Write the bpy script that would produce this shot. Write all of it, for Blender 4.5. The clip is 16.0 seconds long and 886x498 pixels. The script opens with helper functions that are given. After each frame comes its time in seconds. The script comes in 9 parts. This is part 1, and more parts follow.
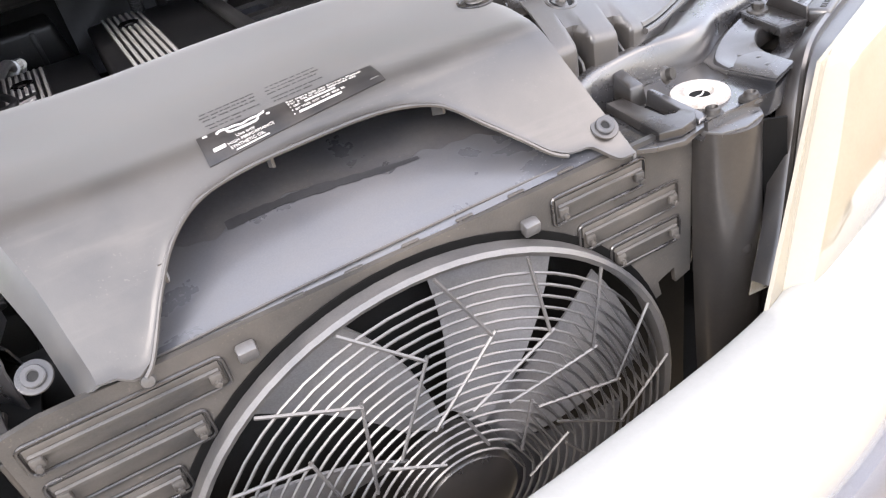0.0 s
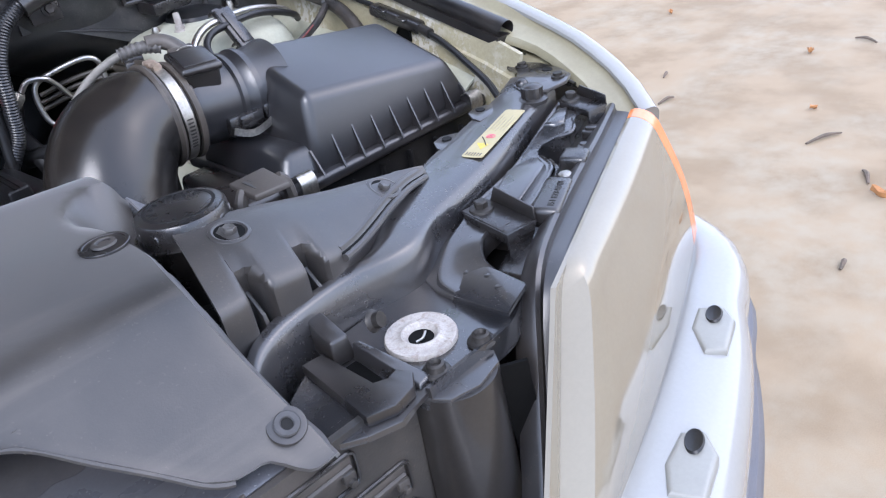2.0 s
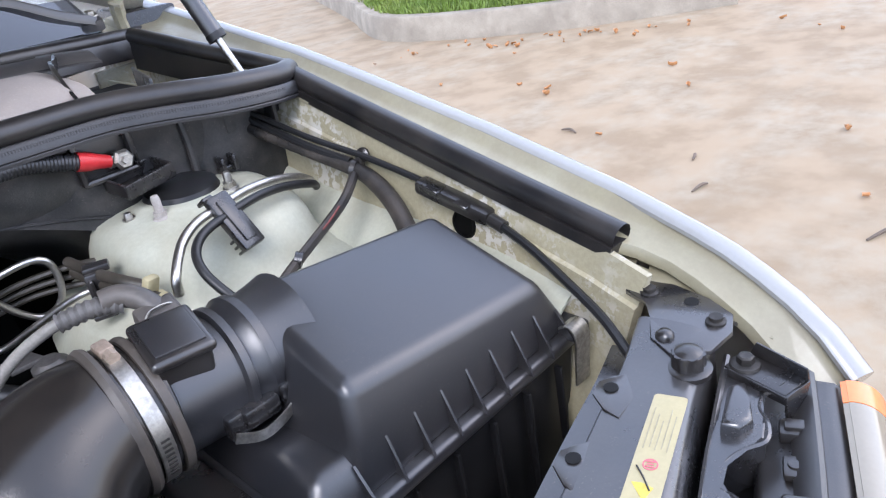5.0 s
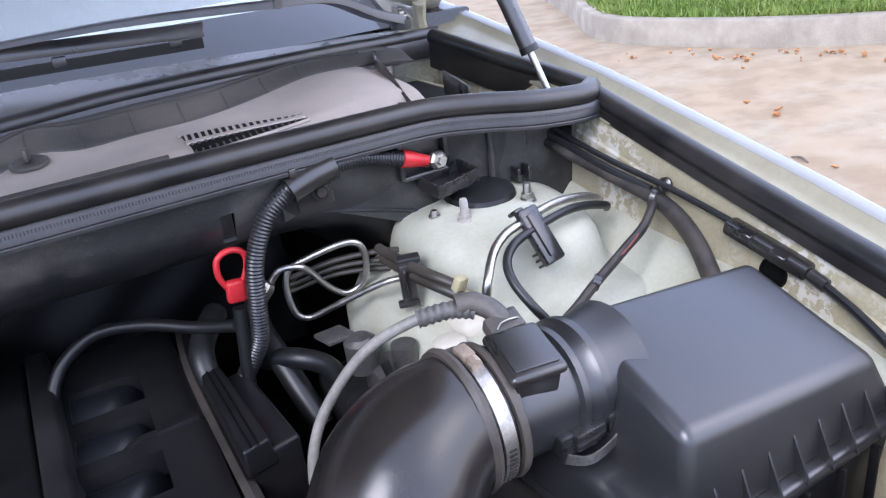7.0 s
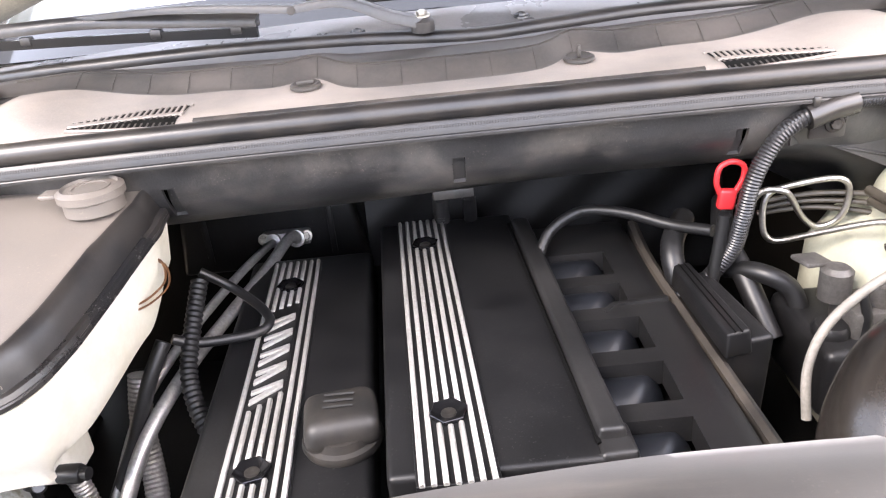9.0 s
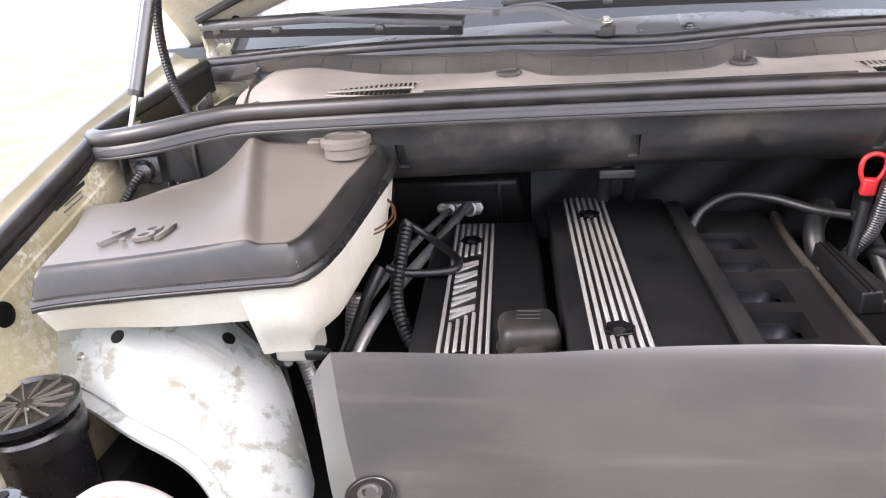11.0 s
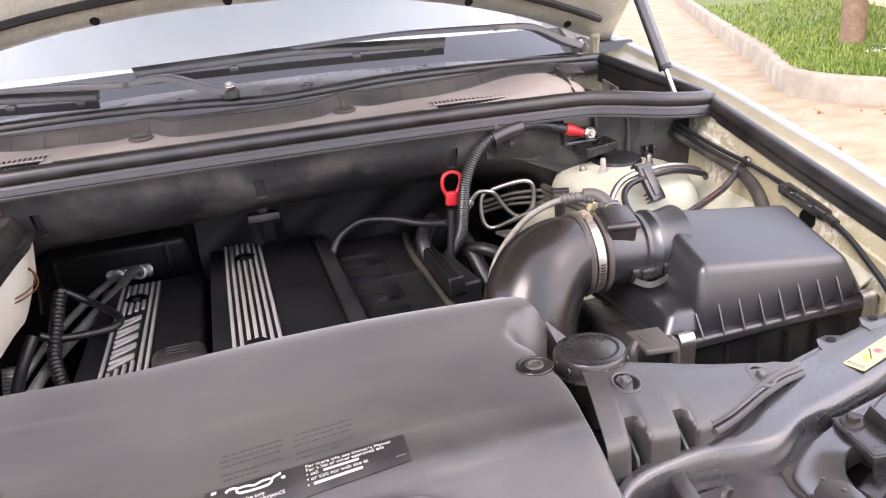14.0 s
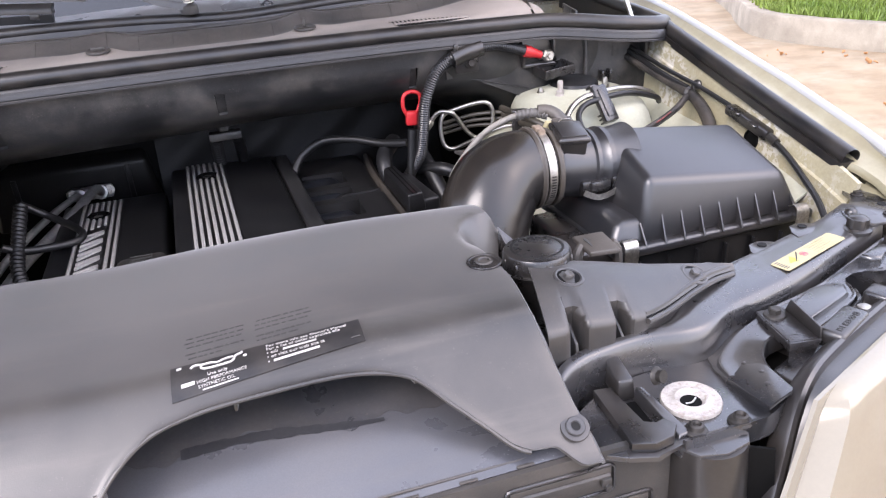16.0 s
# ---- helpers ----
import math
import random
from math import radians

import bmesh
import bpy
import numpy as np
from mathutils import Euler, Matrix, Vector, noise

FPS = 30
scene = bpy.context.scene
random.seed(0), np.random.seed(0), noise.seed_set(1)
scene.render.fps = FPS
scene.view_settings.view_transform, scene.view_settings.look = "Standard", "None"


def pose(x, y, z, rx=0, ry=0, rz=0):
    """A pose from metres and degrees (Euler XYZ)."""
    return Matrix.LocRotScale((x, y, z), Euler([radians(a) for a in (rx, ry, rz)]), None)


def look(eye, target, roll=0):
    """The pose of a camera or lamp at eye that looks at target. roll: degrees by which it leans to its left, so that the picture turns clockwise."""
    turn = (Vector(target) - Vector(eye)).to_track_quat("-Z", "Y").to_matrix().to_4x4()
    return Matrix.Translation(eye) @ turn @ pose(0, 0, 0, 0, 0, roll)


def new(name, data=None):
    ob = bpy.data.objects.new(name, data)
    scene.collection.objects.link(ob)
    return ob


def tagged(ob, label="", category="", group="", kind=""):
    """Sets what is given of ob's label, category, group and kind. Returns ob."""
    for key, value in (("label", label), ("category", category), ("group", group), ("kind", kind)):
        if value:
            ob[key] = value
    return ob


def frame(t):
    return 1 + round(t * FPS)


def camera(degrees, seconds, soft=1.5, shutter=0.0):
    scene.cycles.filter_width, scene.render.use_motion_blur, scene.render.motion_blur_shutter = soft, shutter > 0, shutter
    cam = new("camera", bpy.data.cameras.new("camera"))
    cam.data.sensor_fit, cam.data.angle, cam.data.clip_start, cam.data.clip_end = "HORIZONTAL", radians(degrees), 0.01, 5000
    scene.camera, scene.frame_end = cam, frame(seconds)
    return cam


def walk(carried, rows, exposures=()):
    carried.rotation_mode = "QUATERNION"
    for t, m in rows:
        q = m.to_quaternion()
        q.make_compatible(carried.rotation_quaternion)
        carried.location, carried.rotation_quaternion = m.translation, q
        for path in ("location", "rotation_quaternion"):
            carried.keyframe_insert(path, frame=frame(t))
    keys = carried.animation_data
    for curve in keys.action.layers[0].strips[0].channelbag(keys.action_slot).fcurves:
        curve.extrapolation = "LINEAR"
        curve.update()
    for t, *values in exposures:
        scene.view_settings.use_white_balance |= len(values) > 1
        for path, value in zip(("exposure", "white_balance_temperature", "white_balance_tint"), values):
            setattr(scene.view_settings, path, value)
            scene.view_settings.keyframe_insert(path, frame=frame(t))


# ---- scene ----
cam = camera(62.3, 16.0, 1.2)
PATH = [
    (0, (-0.093, -1.252, 1.239), (0.467, 0.279, 0.08), -13.0),
    (0.5, (-0.061, -1.262, 1.263), (0.743, 0.208, 0.17), -11.0),
    (1, (-0.019, -1.254, 1.271), (0.946, 0.164, 0.242), -10.1),
    (1.5, (0.03, -1.211, 1.26), (1.085, 0.162, 0.258), -9.8),
    (2, (0.119, -1.117, 1.234), (1.216, 0.216, 0.223), -9.7),
    (2.5, (0.243, -1.005, 1.205), (1.357, 0.289, 0.164), -9.6),
    (3, (0.307, -0.943, 1.184), (1.435, 0.323, 0.123), -9.7),
    (3.5, (0.333, -0.918, 1.181), (1.483, 0.335, 0.129), -9.8),
    (4, (0.344, -0.894, 1.224), (1.527, 0.368, 0.221), -10.1),
    (4.2, (0.328, -0.879, 1.254), (1.524, 0.394, 0.28), -10.5),
    (6.3, (0.297, -0.738, 1.319), (1.264, 0.806, 0.493), -8.7),
    (6.5, (0.272, -0.734, 1.329), (1.201, 0.83, 0.498), -8.4),
    (7, (0.21, -0.737, 1.348), (1.003, 0.896, 0.509), -8.0),
    (7.5, (0.144, -0.743, 1.357), (0.762, 0.966, 0.521), -7.6),
    (8, (0.082, -0.76, 1.35), (0.494, 1.019, 0.533), -7.3),
    (8.5, (0.02, -0.77, 1.359), (0.195, 1.03, 0.506), -6.7),
    (9, (-0.02, -0.797, 1.365), (-0.034, 1.001, 0.489), -5.9),
    (9.5, (-0.052, -0.819, 1.375), (-0.197, 0.968, 0.488), -4.7),
    (10, (-0.104, -0.853, 1.376), (-0.347, 0.936, 0.515), -4.2),
    (10.2, (-0.12, -0.879, 1.377), (-0.406, 0.911, 0.53), -4.2),
    (12.3, (-0.081, -1.175, 1.349), (-0.308, 0.67, 0.612), -6.5),
    (12.5, (-0.07, -1.174, 1.351), (-0.238, 0.677, 0.614), -6.4),
    (13, (-0.031, -1.172, 1.353), (-0.001, 0.692, 0.629), -6.0),
    (13.5, (0.001, -1.177, 1.359), (0.227, 0.68, 0.651), -5.9),
    (14, (0.029, -1.186, 1.361), (0.435, 0.647, 0.673), -5.9),
    (14.5, (0.053, -1.194, 1.362), (0.59, 0.61, 0.684), -5.9),
    (15, (0.069, -1.202, 1.363), (0.67, 0.577, 0.675), -5.8),
    (15.5, (0.065, -1.202, 1.362), (0.644, 0.565, 0.627), -5.2),
    (16, (0.026, -1.236, 1.335), (0.491, 0.518, 0.494), -4.6),
]
walk(cam, [(t, look(eye, target, roll)) for t, eye, target, roll in PATH],
     [(0, 2.2, 6550, 15), (1, 1.58, 6500, 19), (1.5, 1.38, 5580, 16), (2.5, 1.30, 5560, 16), (4, 1.34, 5680, 15), (7, 1.46, 5520, 20), (7.5, 1.9, 5880, 20), (8, 2.25, 6040, 19), (9, 2.75, 6630, 18), (10, 2.58, 6600, 18), (12.5, 1.8, 6580, 18), (14.5, 1.9, 6700, 24), (16, 1.75, 6200, 21)])

# ---- light ----
world = bpy.data.worlds.new("sky")
scene.world = world
world.use_nodes = True
wn = world.node_tree
sky = wn.nodes.new("ShaderNodeTexSky")
sky.sky_type = "NISHITA"
sky.sun_disc = False
sky.sun_elevation = radians(42)
sky.sun_rotation = radians(127)
sky.dust_density = 2.0
haze = wn.nodes.new("ShaderNodeMix")
haze.data_type = "RGBA"
haze.inputs[0].default_value = 0.55
haze.inputs[7].default_value = (6.4, 6.7, 7.2, 1.0)
wn.links.new(sky.outputs[0], haze.inputs[6])
wn.links.new(haze.outputs[2], wn.nodes["Background"].inputs[0])
wn.nodes["Background"].inputs[1].default_value = 0.15
sun_data = bpy.data.lights.new("sun", "SUN")
sun_data.energy = 1.2
sun_data.angle = radians(30)
sun_data.color = (1.0, 0.93, 0.84)
sun = new("sun", sun_data)
sun.matrix_world = look((-4, -3, 4.5), (0, 0, 0))

# ---- building helpers ----
def vec(p):
    return Vector((float(p[0]), float(p[1]), float(p[2])))


def part(name, bm, mat, parent=None, label="", sharp=38, smooth=True):
    """Links a bmesh as one mesh object, under a thing or part where parent is given."""
    me = bpy.data.meshes.new(name)
    bmesh.ops.recalc_face_normals(bm, faces=bm.faces)
    for f in bm.faces:
        f.smooth = smooth
    bm.to_mesh(me)
    bm.free()
    if smooth:
        me.set_sharp_from_angle(angle=radians(sharp))
    me.materials.append(mat)
    ob = new(name, me)
    if parent is not None:
        ob.parent = parent
        ob.matrix_parent_inverse = parent.matrix_basis.inverted()
    if label:
        ob["label"] = label
    return ob


def thing(name, at, label, category, group="", kind=""):
    """An Empty at the base of a thing, which carries its parts."""
    ob = new(name)
    ob.empty_display_size = 0.02
    ob.matrix_basis = Matrix.Translation(at)
    return tagged(ob, label, category, group, kind)


def solo(name, bm, mat, label, category, group="", kind="", sharp=38):
    """A thing of one mesh."""
    return tagged(part(name, bm, mat, None, "", sharp), label, category, group, kind)


def join(*bms):
    """One bmesh of several."""
    out = bmesh.new()
    for b in bms:
        me = bpy.data.meshes.new("tmp")
        b.to_mesh(me)
        b.free()
        out.from_mesh(me)
        bpy.data.meshes.remove(me)
    return out


def moved(bm, m):
    bmesh.ops.transform(bm, matrix=m, verts=bm.verts)
    return bm


def rbox(c, size, r=0.002, seg=2, rot=(0, 0, 0), taper=1.0):
    """A box with rounded edges about c; taper scales its top."""
    bm = bmesh.new()
    bmesh.ops.create_cube(bm, size=1.0)
    for v in bm.verts:
        k = taper if v.co.z > 0 else 1.0
        v.co = Vector((v.co.x * size[0] * k, v.co.y * size[1] * k, v.co.z * size[2]))
    if r > 0:
        bmesh.ops.bevel(bm, geom=bm.edges[:], offset=min(r, 0.45 * min(size)), segments=seg, profile=0.5, affect="EDGES")
    return moved(bm, pose(*c, *rot))


def prism(poly, z0, z1, r=0.0, seg=2, zf=None, only_top=True):
    """An upright prism over a plan polygon. zf(x, y) adds to the height of the top and bottom."""
    bm = bmesh.new()
    lo = [bm.verts.new((x, y, z0)) for x, y in poly]
    hi = [bm.verts.new((x, y, z1)) for x, y in poly]
    n = len(poly)
    top = bm.faces.new(hi)
    bm.faces.new(lo[::-1])
    for i in range(n):
        j = (i + 1) % n
        bm.faces.new((lo[i], lo[j], hi[j], hi[i]))
    if r > 0:
        es = list(top.edges) if only_top else bm.edges[:]
        bmesh.ops.bevel(bm, geom=es, offset=r, segments=seg, profile=0.5, affect="EDGES")
    if zf:
        for v in bm.verts:
            v.co.z += zf(v.co.x, v.co.y)
    return bm


def spline(pts, res=8, closed=False):
    """Points of a smooth curve through pts."""
    P = [vec(p) for p in pts]
    n = len(P)
    if n < 3:
        return [P[0].lerp(P[-1], i / res) for i in range(res + 1)]
    out = []
    for i in range(n if closed else n - 1):
        if closed:
            a, b, c, d = P[i - 1], P[i], P[(i + 1) % n], P[(i + 2) % n]
        else:
            a, b, c, d = P[max(i - 1, 0)], P[i], P[i + 1], P[min(i + 2, n - 1)]
        for k in range(res):
            t = k / res
            out.append(0.5 * ((2 * b) + (c - a) * t + (2 * a - 5 * b + 4 * c - d) * t * t + (3 * b - a - 3 * c + d) * t ** 3))
    if not closed:
        out.append(P[-1])
    return out


def even(pts, step):
    """The polyline pts, resampled at even steps."""
    out, left = [pts[0].copy()], step
    for a, b in zip(pts, pts[1:]):
        d = (b - a).length
        s = 0.0
        while d - s >= left:
            s += left
            out.append(a.lerp(b, s / d))
            left = step
        left -= d - s
    if (out[-1] - pts[-1]).length > step * 0.3:
        out.append(pts[-1].copy())
    return out


def rings(bm, loops, closed=False, caps=True):
    """Skins loops of equally many vertices."""
    L = [[bm.verts.new(p) for p in l] for l in loops]
    n = len(L[0])
    for a, b in zip(L, L[1:] + ([L[0]] if closed else [])):
        for i in range(n):
            j = (i + 1) % n
            try:
                bm.faces.new((a[i], a[j], b[j], b[i]))
            except ValueError:
                pass
    if caps and not closed:
        bm.faces.new(L[0][::-1])
        bm.faces.new(L[-1])
    return bm


def tube(pts, r, n=10, res=8, closed=False, ridge=0.0, pitch=0.005, smooth=True, caps=True, ends=None):
    """A round hose or rod along a smooth curve; ridge and pitch make it corrugated; ends gives radii from start to end."""
    path = spline(pts, res, closed) if smooth else [vec(p) for p in pts]
    if ridge > 0:
        path = even(path, pitch / 2)
    loops, up = [], None
    m = len(path)
    for i, p in enumerate(path):
        if closed:
            d = (path[(i + 1) % m] - path[i - 1]).normalized()
        else:
            d = (path[min(i + 1, m - 1)] - path[max(i - 1, 0)]).normalized()
        if up is None:
            up = Vector((0, 0, 1)) if abs(d.z) < 0.9 else Vector((1, 0, 0))
        up = (up - d * up.dot(d)).normalized()
        side = d.cross(up)
        rr = r
        if ends:
            f = i / (m - 1) * (len(ends) - 1)
            k = min(int(f), len(ends) - 2)
            rr = ends[k] + (ends[k + 1] - ends[k]) * (f - k)
        if ridge > 0:
            rr = rr - (ridge if i % 2 else 0.0)
        loops.append([p + (up * math.cos(a) + side * math.sin(a)) * rr for a in (2 * math.pi * k / n for k in range(n))])
    return rings(bmesh.new(), loops, closed, caps)


def sweep(pts, prof, res=8, smooth=True, closed_prof=True, up=(0, 0, 1), scale=None):
    """A profile of (across, up) points drawn along a path; across is to the right of the way."""
    path = spline(pts, res) if smooth else [vec(p) for p in pts]
    loops = []
    m = len(path)
    U = Vector(up)
    for i, p in enumerate(path):
        d = (path[min(i + 1, m - 1)] - path[max(i - 1, 0)]).normalized()
        side = d.cross(U).normalized()
        w = side.cross(d).normalized()
        k = 1.0 if scale is None else scale(i / (m - 1))
        loops.append([p + side * (a * k) + w * (b * k) for a, b in prof])
    bm = bmesh.new()
    if closed_prof:
        return rings(bm, loops)
    L = [[bm.verts.new(q) for q in l] for l in loops]
    for a, b in zip(L, L[1:]):
        for i in range(len(prof) - 1):
            bm.faces.new((a[i], a[i + 1], b[i + 1], b[i]))
    return bm


def oval(w, h, n=12):
    return [(w * math.cos(2 * math.pi * k / n), h * math.sin(2 * math.pi * k / n)) for k in range(n)]


def lathe(prof, c=(0, 0, 0), axis=(0, 0, 1), n=24, spin=0.0):
    """A turned shape of (radius, height) points about an axis through c; open in its middle if both ends are off the axis."""
    bm = bmesh.new()
    loops = [[Vector((max(r, 1e-5) * math.cos(a), max(r, 1e-5) * math.sin(a), h)) for a in (2 * math.pi * k / n + spin for k in range(n))] for r, h in prof]
    hollow = prof[0][0] > 1e-4 and prof[-1][0] > 1e-4
    rings(bm, loops[:-1] if hollow and tuple(prof[0]) == tuple(prof[-1]) else loops, hollow)
    m = Vector(axis).normalized().to_track_quat("Z", "Y").to_matrix().to_4x4()
    return moved(bm, Matrix.Translation(c) @ m)


def sheet(f, us, vs, th=0.0, keep=None):
    """A curved sheet f(u, v) with thickness th below it; keep(u, v) leaves holes."""
    bm = bmesh.new()
    nu, nv = len(us), len(vs)
    P = [[vec(f(u, v)) for v in vs] for u in us]
    cell = [[keep is None or keep((us[i] + us[i + 1]) / 2, (vs[j] + vs[j + 1]) / 2) for j in range(nv - 1)] for i in range(nu - 1)]
    top, bot = {}, {}

    def nrm(i, j):
        a = P[min(i + 1, nu - 1)][j] - P[max(i - 1, 0)][j]
        b = P[i][min(j + 1, nv - 1)] - P[i][max(j - 1, 0)]
        return a.cross(b).normalized()

    def at(i, j):
        if (i, j) not in top:
            top[i, j] = bm.verts.new(P[i][j])
            if th:
                bot[i, j] = bm.verts.new(P[i][j] - nrm(i, j) * th)
        return (i, j)

    def ok(i, j):
        return 0 <= i < nu - 1 and 0 <= j < nv - 1 and cell[i][j]

    for i in range(nu - 1):
        for j in range(nv - 1):
            if not cell[i][j]:
                continue
            q = [at(i, j), at(i + 1, j), at(i + 1, j + 1), at(i, j + 1)]
            bm.faces.new([top[k] for k in q])
            if th:
                bm.faces.new([bot[k] for k in q[::-1]])
                for a, b, (di, dj) in ((q[0], q[1], (0, -1)), (q[1], q[2], (1, 0)), (q[2], q[3], (0, 1)), (q[3], q[0], (-1, 0))):
                    if not ok(i + di, j + dj):
                        bm.faces.new((top[b], top[a], bot[a], bot[b]))
    return bm


def lin(a, b, n):
    return [a + (b - a) * i / n for i in range(n + 1)]


def ease(a, b, x):
    t = min(max((x - a) / (b - a), 0.0), 1.0)
    return t * t * (3 - 2 * t)


def table(rows, x):
    """Linear between rows of (x, y)."""
    if x <= rows[0][0]:
        return rows[0][1]
    for (a, p), (b, q) in zip(rows, rows[1:]):
        if x <= b:
            return p + (q - p) * (x - a) / (b - a)
    return rows[-1][1]


def mirror_x(bm):
    for v in bm.verts:
        v.co.x = -v.co.x
    bmesh.ops.reverse_faces(bm, faces=bm.faces)
    return bm


def words(name, text, size, m, mat, parent, depth=0.0004, shear=0.0):
    """Raised lettering in the built-in font, at the pose m, as a mesh part."""
    cu = bpy.data.curves.new(name, "FONT")
    cu.body, cu.size, cu.extrude, cu.shear = text, size, depth, shear
    cu.resolution_u = 2
    ob = bpy.data.objects.new(name, cu)
    scene.collection.objects.link(ob)
    bpy.context.view_layer.update()
    me = bpy.data.meshes.new_from_object(ob.evaluated_get(bpy.context.evaluated_depsgraph_get()))
    bpy.data.objects.remove(ob)
    me.transform(m)
    me.materials.clear()
    me.materials.append(mat)
    out = new(name, me)
    out.parent = parent
    out.matrix_parent_inverse = parent.matrix_basis.inverted()
    return out


def hexbolt(c, r=0.008, axis=(0, 0, 1), mat=None, parent=None, name="bolt", washer=True, label=""):
    """A hexagon bolt head on a round flange."""
    b = lathe([(0, 0), (r * 0.82, 0), (r * 0.82, r * 0.6), (r * 0.72, r * 0.72), (r * 0.3, r * 0.72), (0, r * 0.62)], c, axis, 6)
    if washer:
        b = join(b, lathe([(0, 0), (r * 1.3, 0), (r * 1.25, r * 0.18), (r * 0.8, r * 0.25), (0, r * 0.25)], c, axis, 18))
    return part(name, b, mat, parent, label)


def rivet(c, r, mat, parent, axis=(0, 0, 1), name="plastic_rivet"):
    """A push rivet: a dished ring with a round pin in its middle."""
    b = join(
        lathe([(r * 1.35, 0), (r * 1.3, r * 0.25), (r * 1.05, r * 0.3), (r * 0.95, -r * 0.25), (0, -r * 0.25), (0, -r * 0.4), (r * 1.35, -r * 0.4)], c, axis, 24),
        lathe([(0, -r * 0.3), (r * 0.55, -r * 0.3), (r * 0.55, r * 0.05), (r * 0.42, r * 0.12), (r * 0.2, r * 0.0), (0, r * 0.0)], c, axis, 16))
    return part(name, b, mat, parent)

# ---- materials ----
def surface(name, a, b=None, rough=0.5, metal=0.0, size=8.0, mix=0.5, grain=0.15, bump=0.1, fine=220.0, coat=0.0, rough2=None,
            dust=None, dust_amount=0.0, dust_size=6.0, spec=0.5, dust_sharp=0.22, island=0.0, dust_mid=0.5, speck=0.0, streak=0.0, patch=0.0, patch_mid=0.51, sheen=0.0):
    """A paint, plastic, rubber or metal: two tones in soft patches, grain, fine relief, and settled dust in uneven patches."""
    b = b or tuple(c * 0.75 for c in a)
    m = bpy.data.materials.new(name)
    m.use_nodes = True
    nt = m.node_tree
    N, L = nt.nodes, nt.links
    p = N["Principled BSDF"]
    co = N.new("ShaderNodeTexCoord")

    def noise_node(scale, detail=4.0, r=0.55):
        n = N.new("ShaderNodeTexNoise")
        n.inputs["Scale"].default_value, n.inputs["Detail"].default_value, n.inputs["Roughness"].default_value = scale, detail, r
        L.new(co.outputs["Object"], n.inputs["Vector"])
        return n

    def ramp(src, lo, hi):
        r = N.new("ShaderNodeMapRange")
        r.inputs["From Min"].default_value, r.inputs["From Max"].default_value = lo, hi
        r.interpolation_type = "SMOOTHSTEP"
        L.new(src, r.inputs["Value"])
        return r.outputs["Result"]

    def blend(f, x, y, kind="MIX"):
        n = N.new("ShaderNodeMix")
        n.data_type, n.blend_type = "RGBA", kind
        for key, v in ((0, f), (6, x), (7, y)):
            s = n.inputs[key]
            if isinstance(v, (int, float)):
                s.default_value = v
            elif isinstance(v, tuple):
                s.default_value = (*v, 1.0)
            else:
                L.new(v, s)
        return n.outputs[2]

    big = noise_node(size)
    col = blend(ramp(big.outputs["Fac"], 0.5 - mix * 0.5, 0.5 + mix * 0.5), tuple(a), tuple(b))
    small = noise_node(fine, 2.0, 0.7)
    g = ramp(small.outputs["Fac"], 0.25, 0.75)
    shade = N.new("ShaderNodeMapRange")
    L.new(g, shade.inputs["Value"])
    shade.inputs["To Min"].default_value, shade.inputs["To Max"].default_value = 1 - grain, 1 + grain
    comb = N.new("ShaderNodeCombineColor")
    for i in range(3):
        L.new(shade.outputs["Result"], comb.inputs[i])
    col = blend(1.0, col, comb.outputs[0], "MULTIPLY")
    ro = rough
    if dust_amount > 0:
        d1 = noise_node(dust_size, 6.0, 0.62)
        d = ramp(d1.outputs["Fac"], dust_mid - dust_sharp, dust_mid + dust_sharp)
        mm = N.new("ShaderNodeMath")
        mm.operation = "MULTIPLY"
        L.new(d, mm.inputs[0])
        mm.inputs[1].default_value = dust_amount
        if patch > 0:
            pn = noise_node(patch, 4.0, 0.6)
            pm = N.new("ShaderNodeMath")
            pm.operation = "MULTIPLY"
            L.new(mm.outputs[0], pm.inputs[0])
            L.new(ramp(pn.outputs["Fac"], patch_mid - 0.09, patch_mid + 0.09), pm.inputs[1])
            mm = pm
        if streak > 0:
            mp = N.new("ShaderNodeMapping")
            mp.inputs["Rotation"].default_value = (0, 0, 0.5)
            mp.inputs["Scale"].default_value = (4.0, 38.0, 8.0)
            L.new(co.outputs["Object"], mp.inputs["Vector"])
            sn = noise_node(1.0, 5.0, 0.6)
            L.new(mp.outputs[0], sn.inputs["Vector"])
            ad = N.new("ShaderNodeMath")
            ad.operation = "MULTIPLY_ADD"
            L.new(ramp(sn.outputs["Fac"], 0.52, 0.75), ad.inputs[0])
            ad.inputs[1].default_value = streak
            L.new(mm.outputs[0], ad.inputs[2])
            mm = ad
        if speck > 0:
            fl = noise_node(420.0, 1.0, 0.5)
            fm = noise_node(23.0, 2.0, 0.5)
            pr = N.new("ShaderNodeMath")
            pr.operation = "MULTIPLY"
            L.new(ramp(fl.outputs["Fac"], 0.66, 0.74), pr.inputs[0])
            L.new(ramp(fm.outputs["Fac"], 0.42, 0.62), pr.inputs[1])
            ad = N.new("ShaderNodeMath")
            ad.operation = "MULTIPLY_ADD"
            ad.use_clamp = True
            L.new(pr.outputs[0], ad.inputs[0])
            ad.inputs[1].default_value = speck
            L.new(mm.outputs[0], ad.inputs[2])
            mm = ad
        col = blend(mm.outputs[0], col, tuple(dust))
        rr = N.new("ShaderNodeMapRange")
        L.new(mm.outputs[0], rr.inputs["Value"])
        rr.inputs["To Min"].default_value, rr.inputs["To Max"].default_value = rough, 0.9
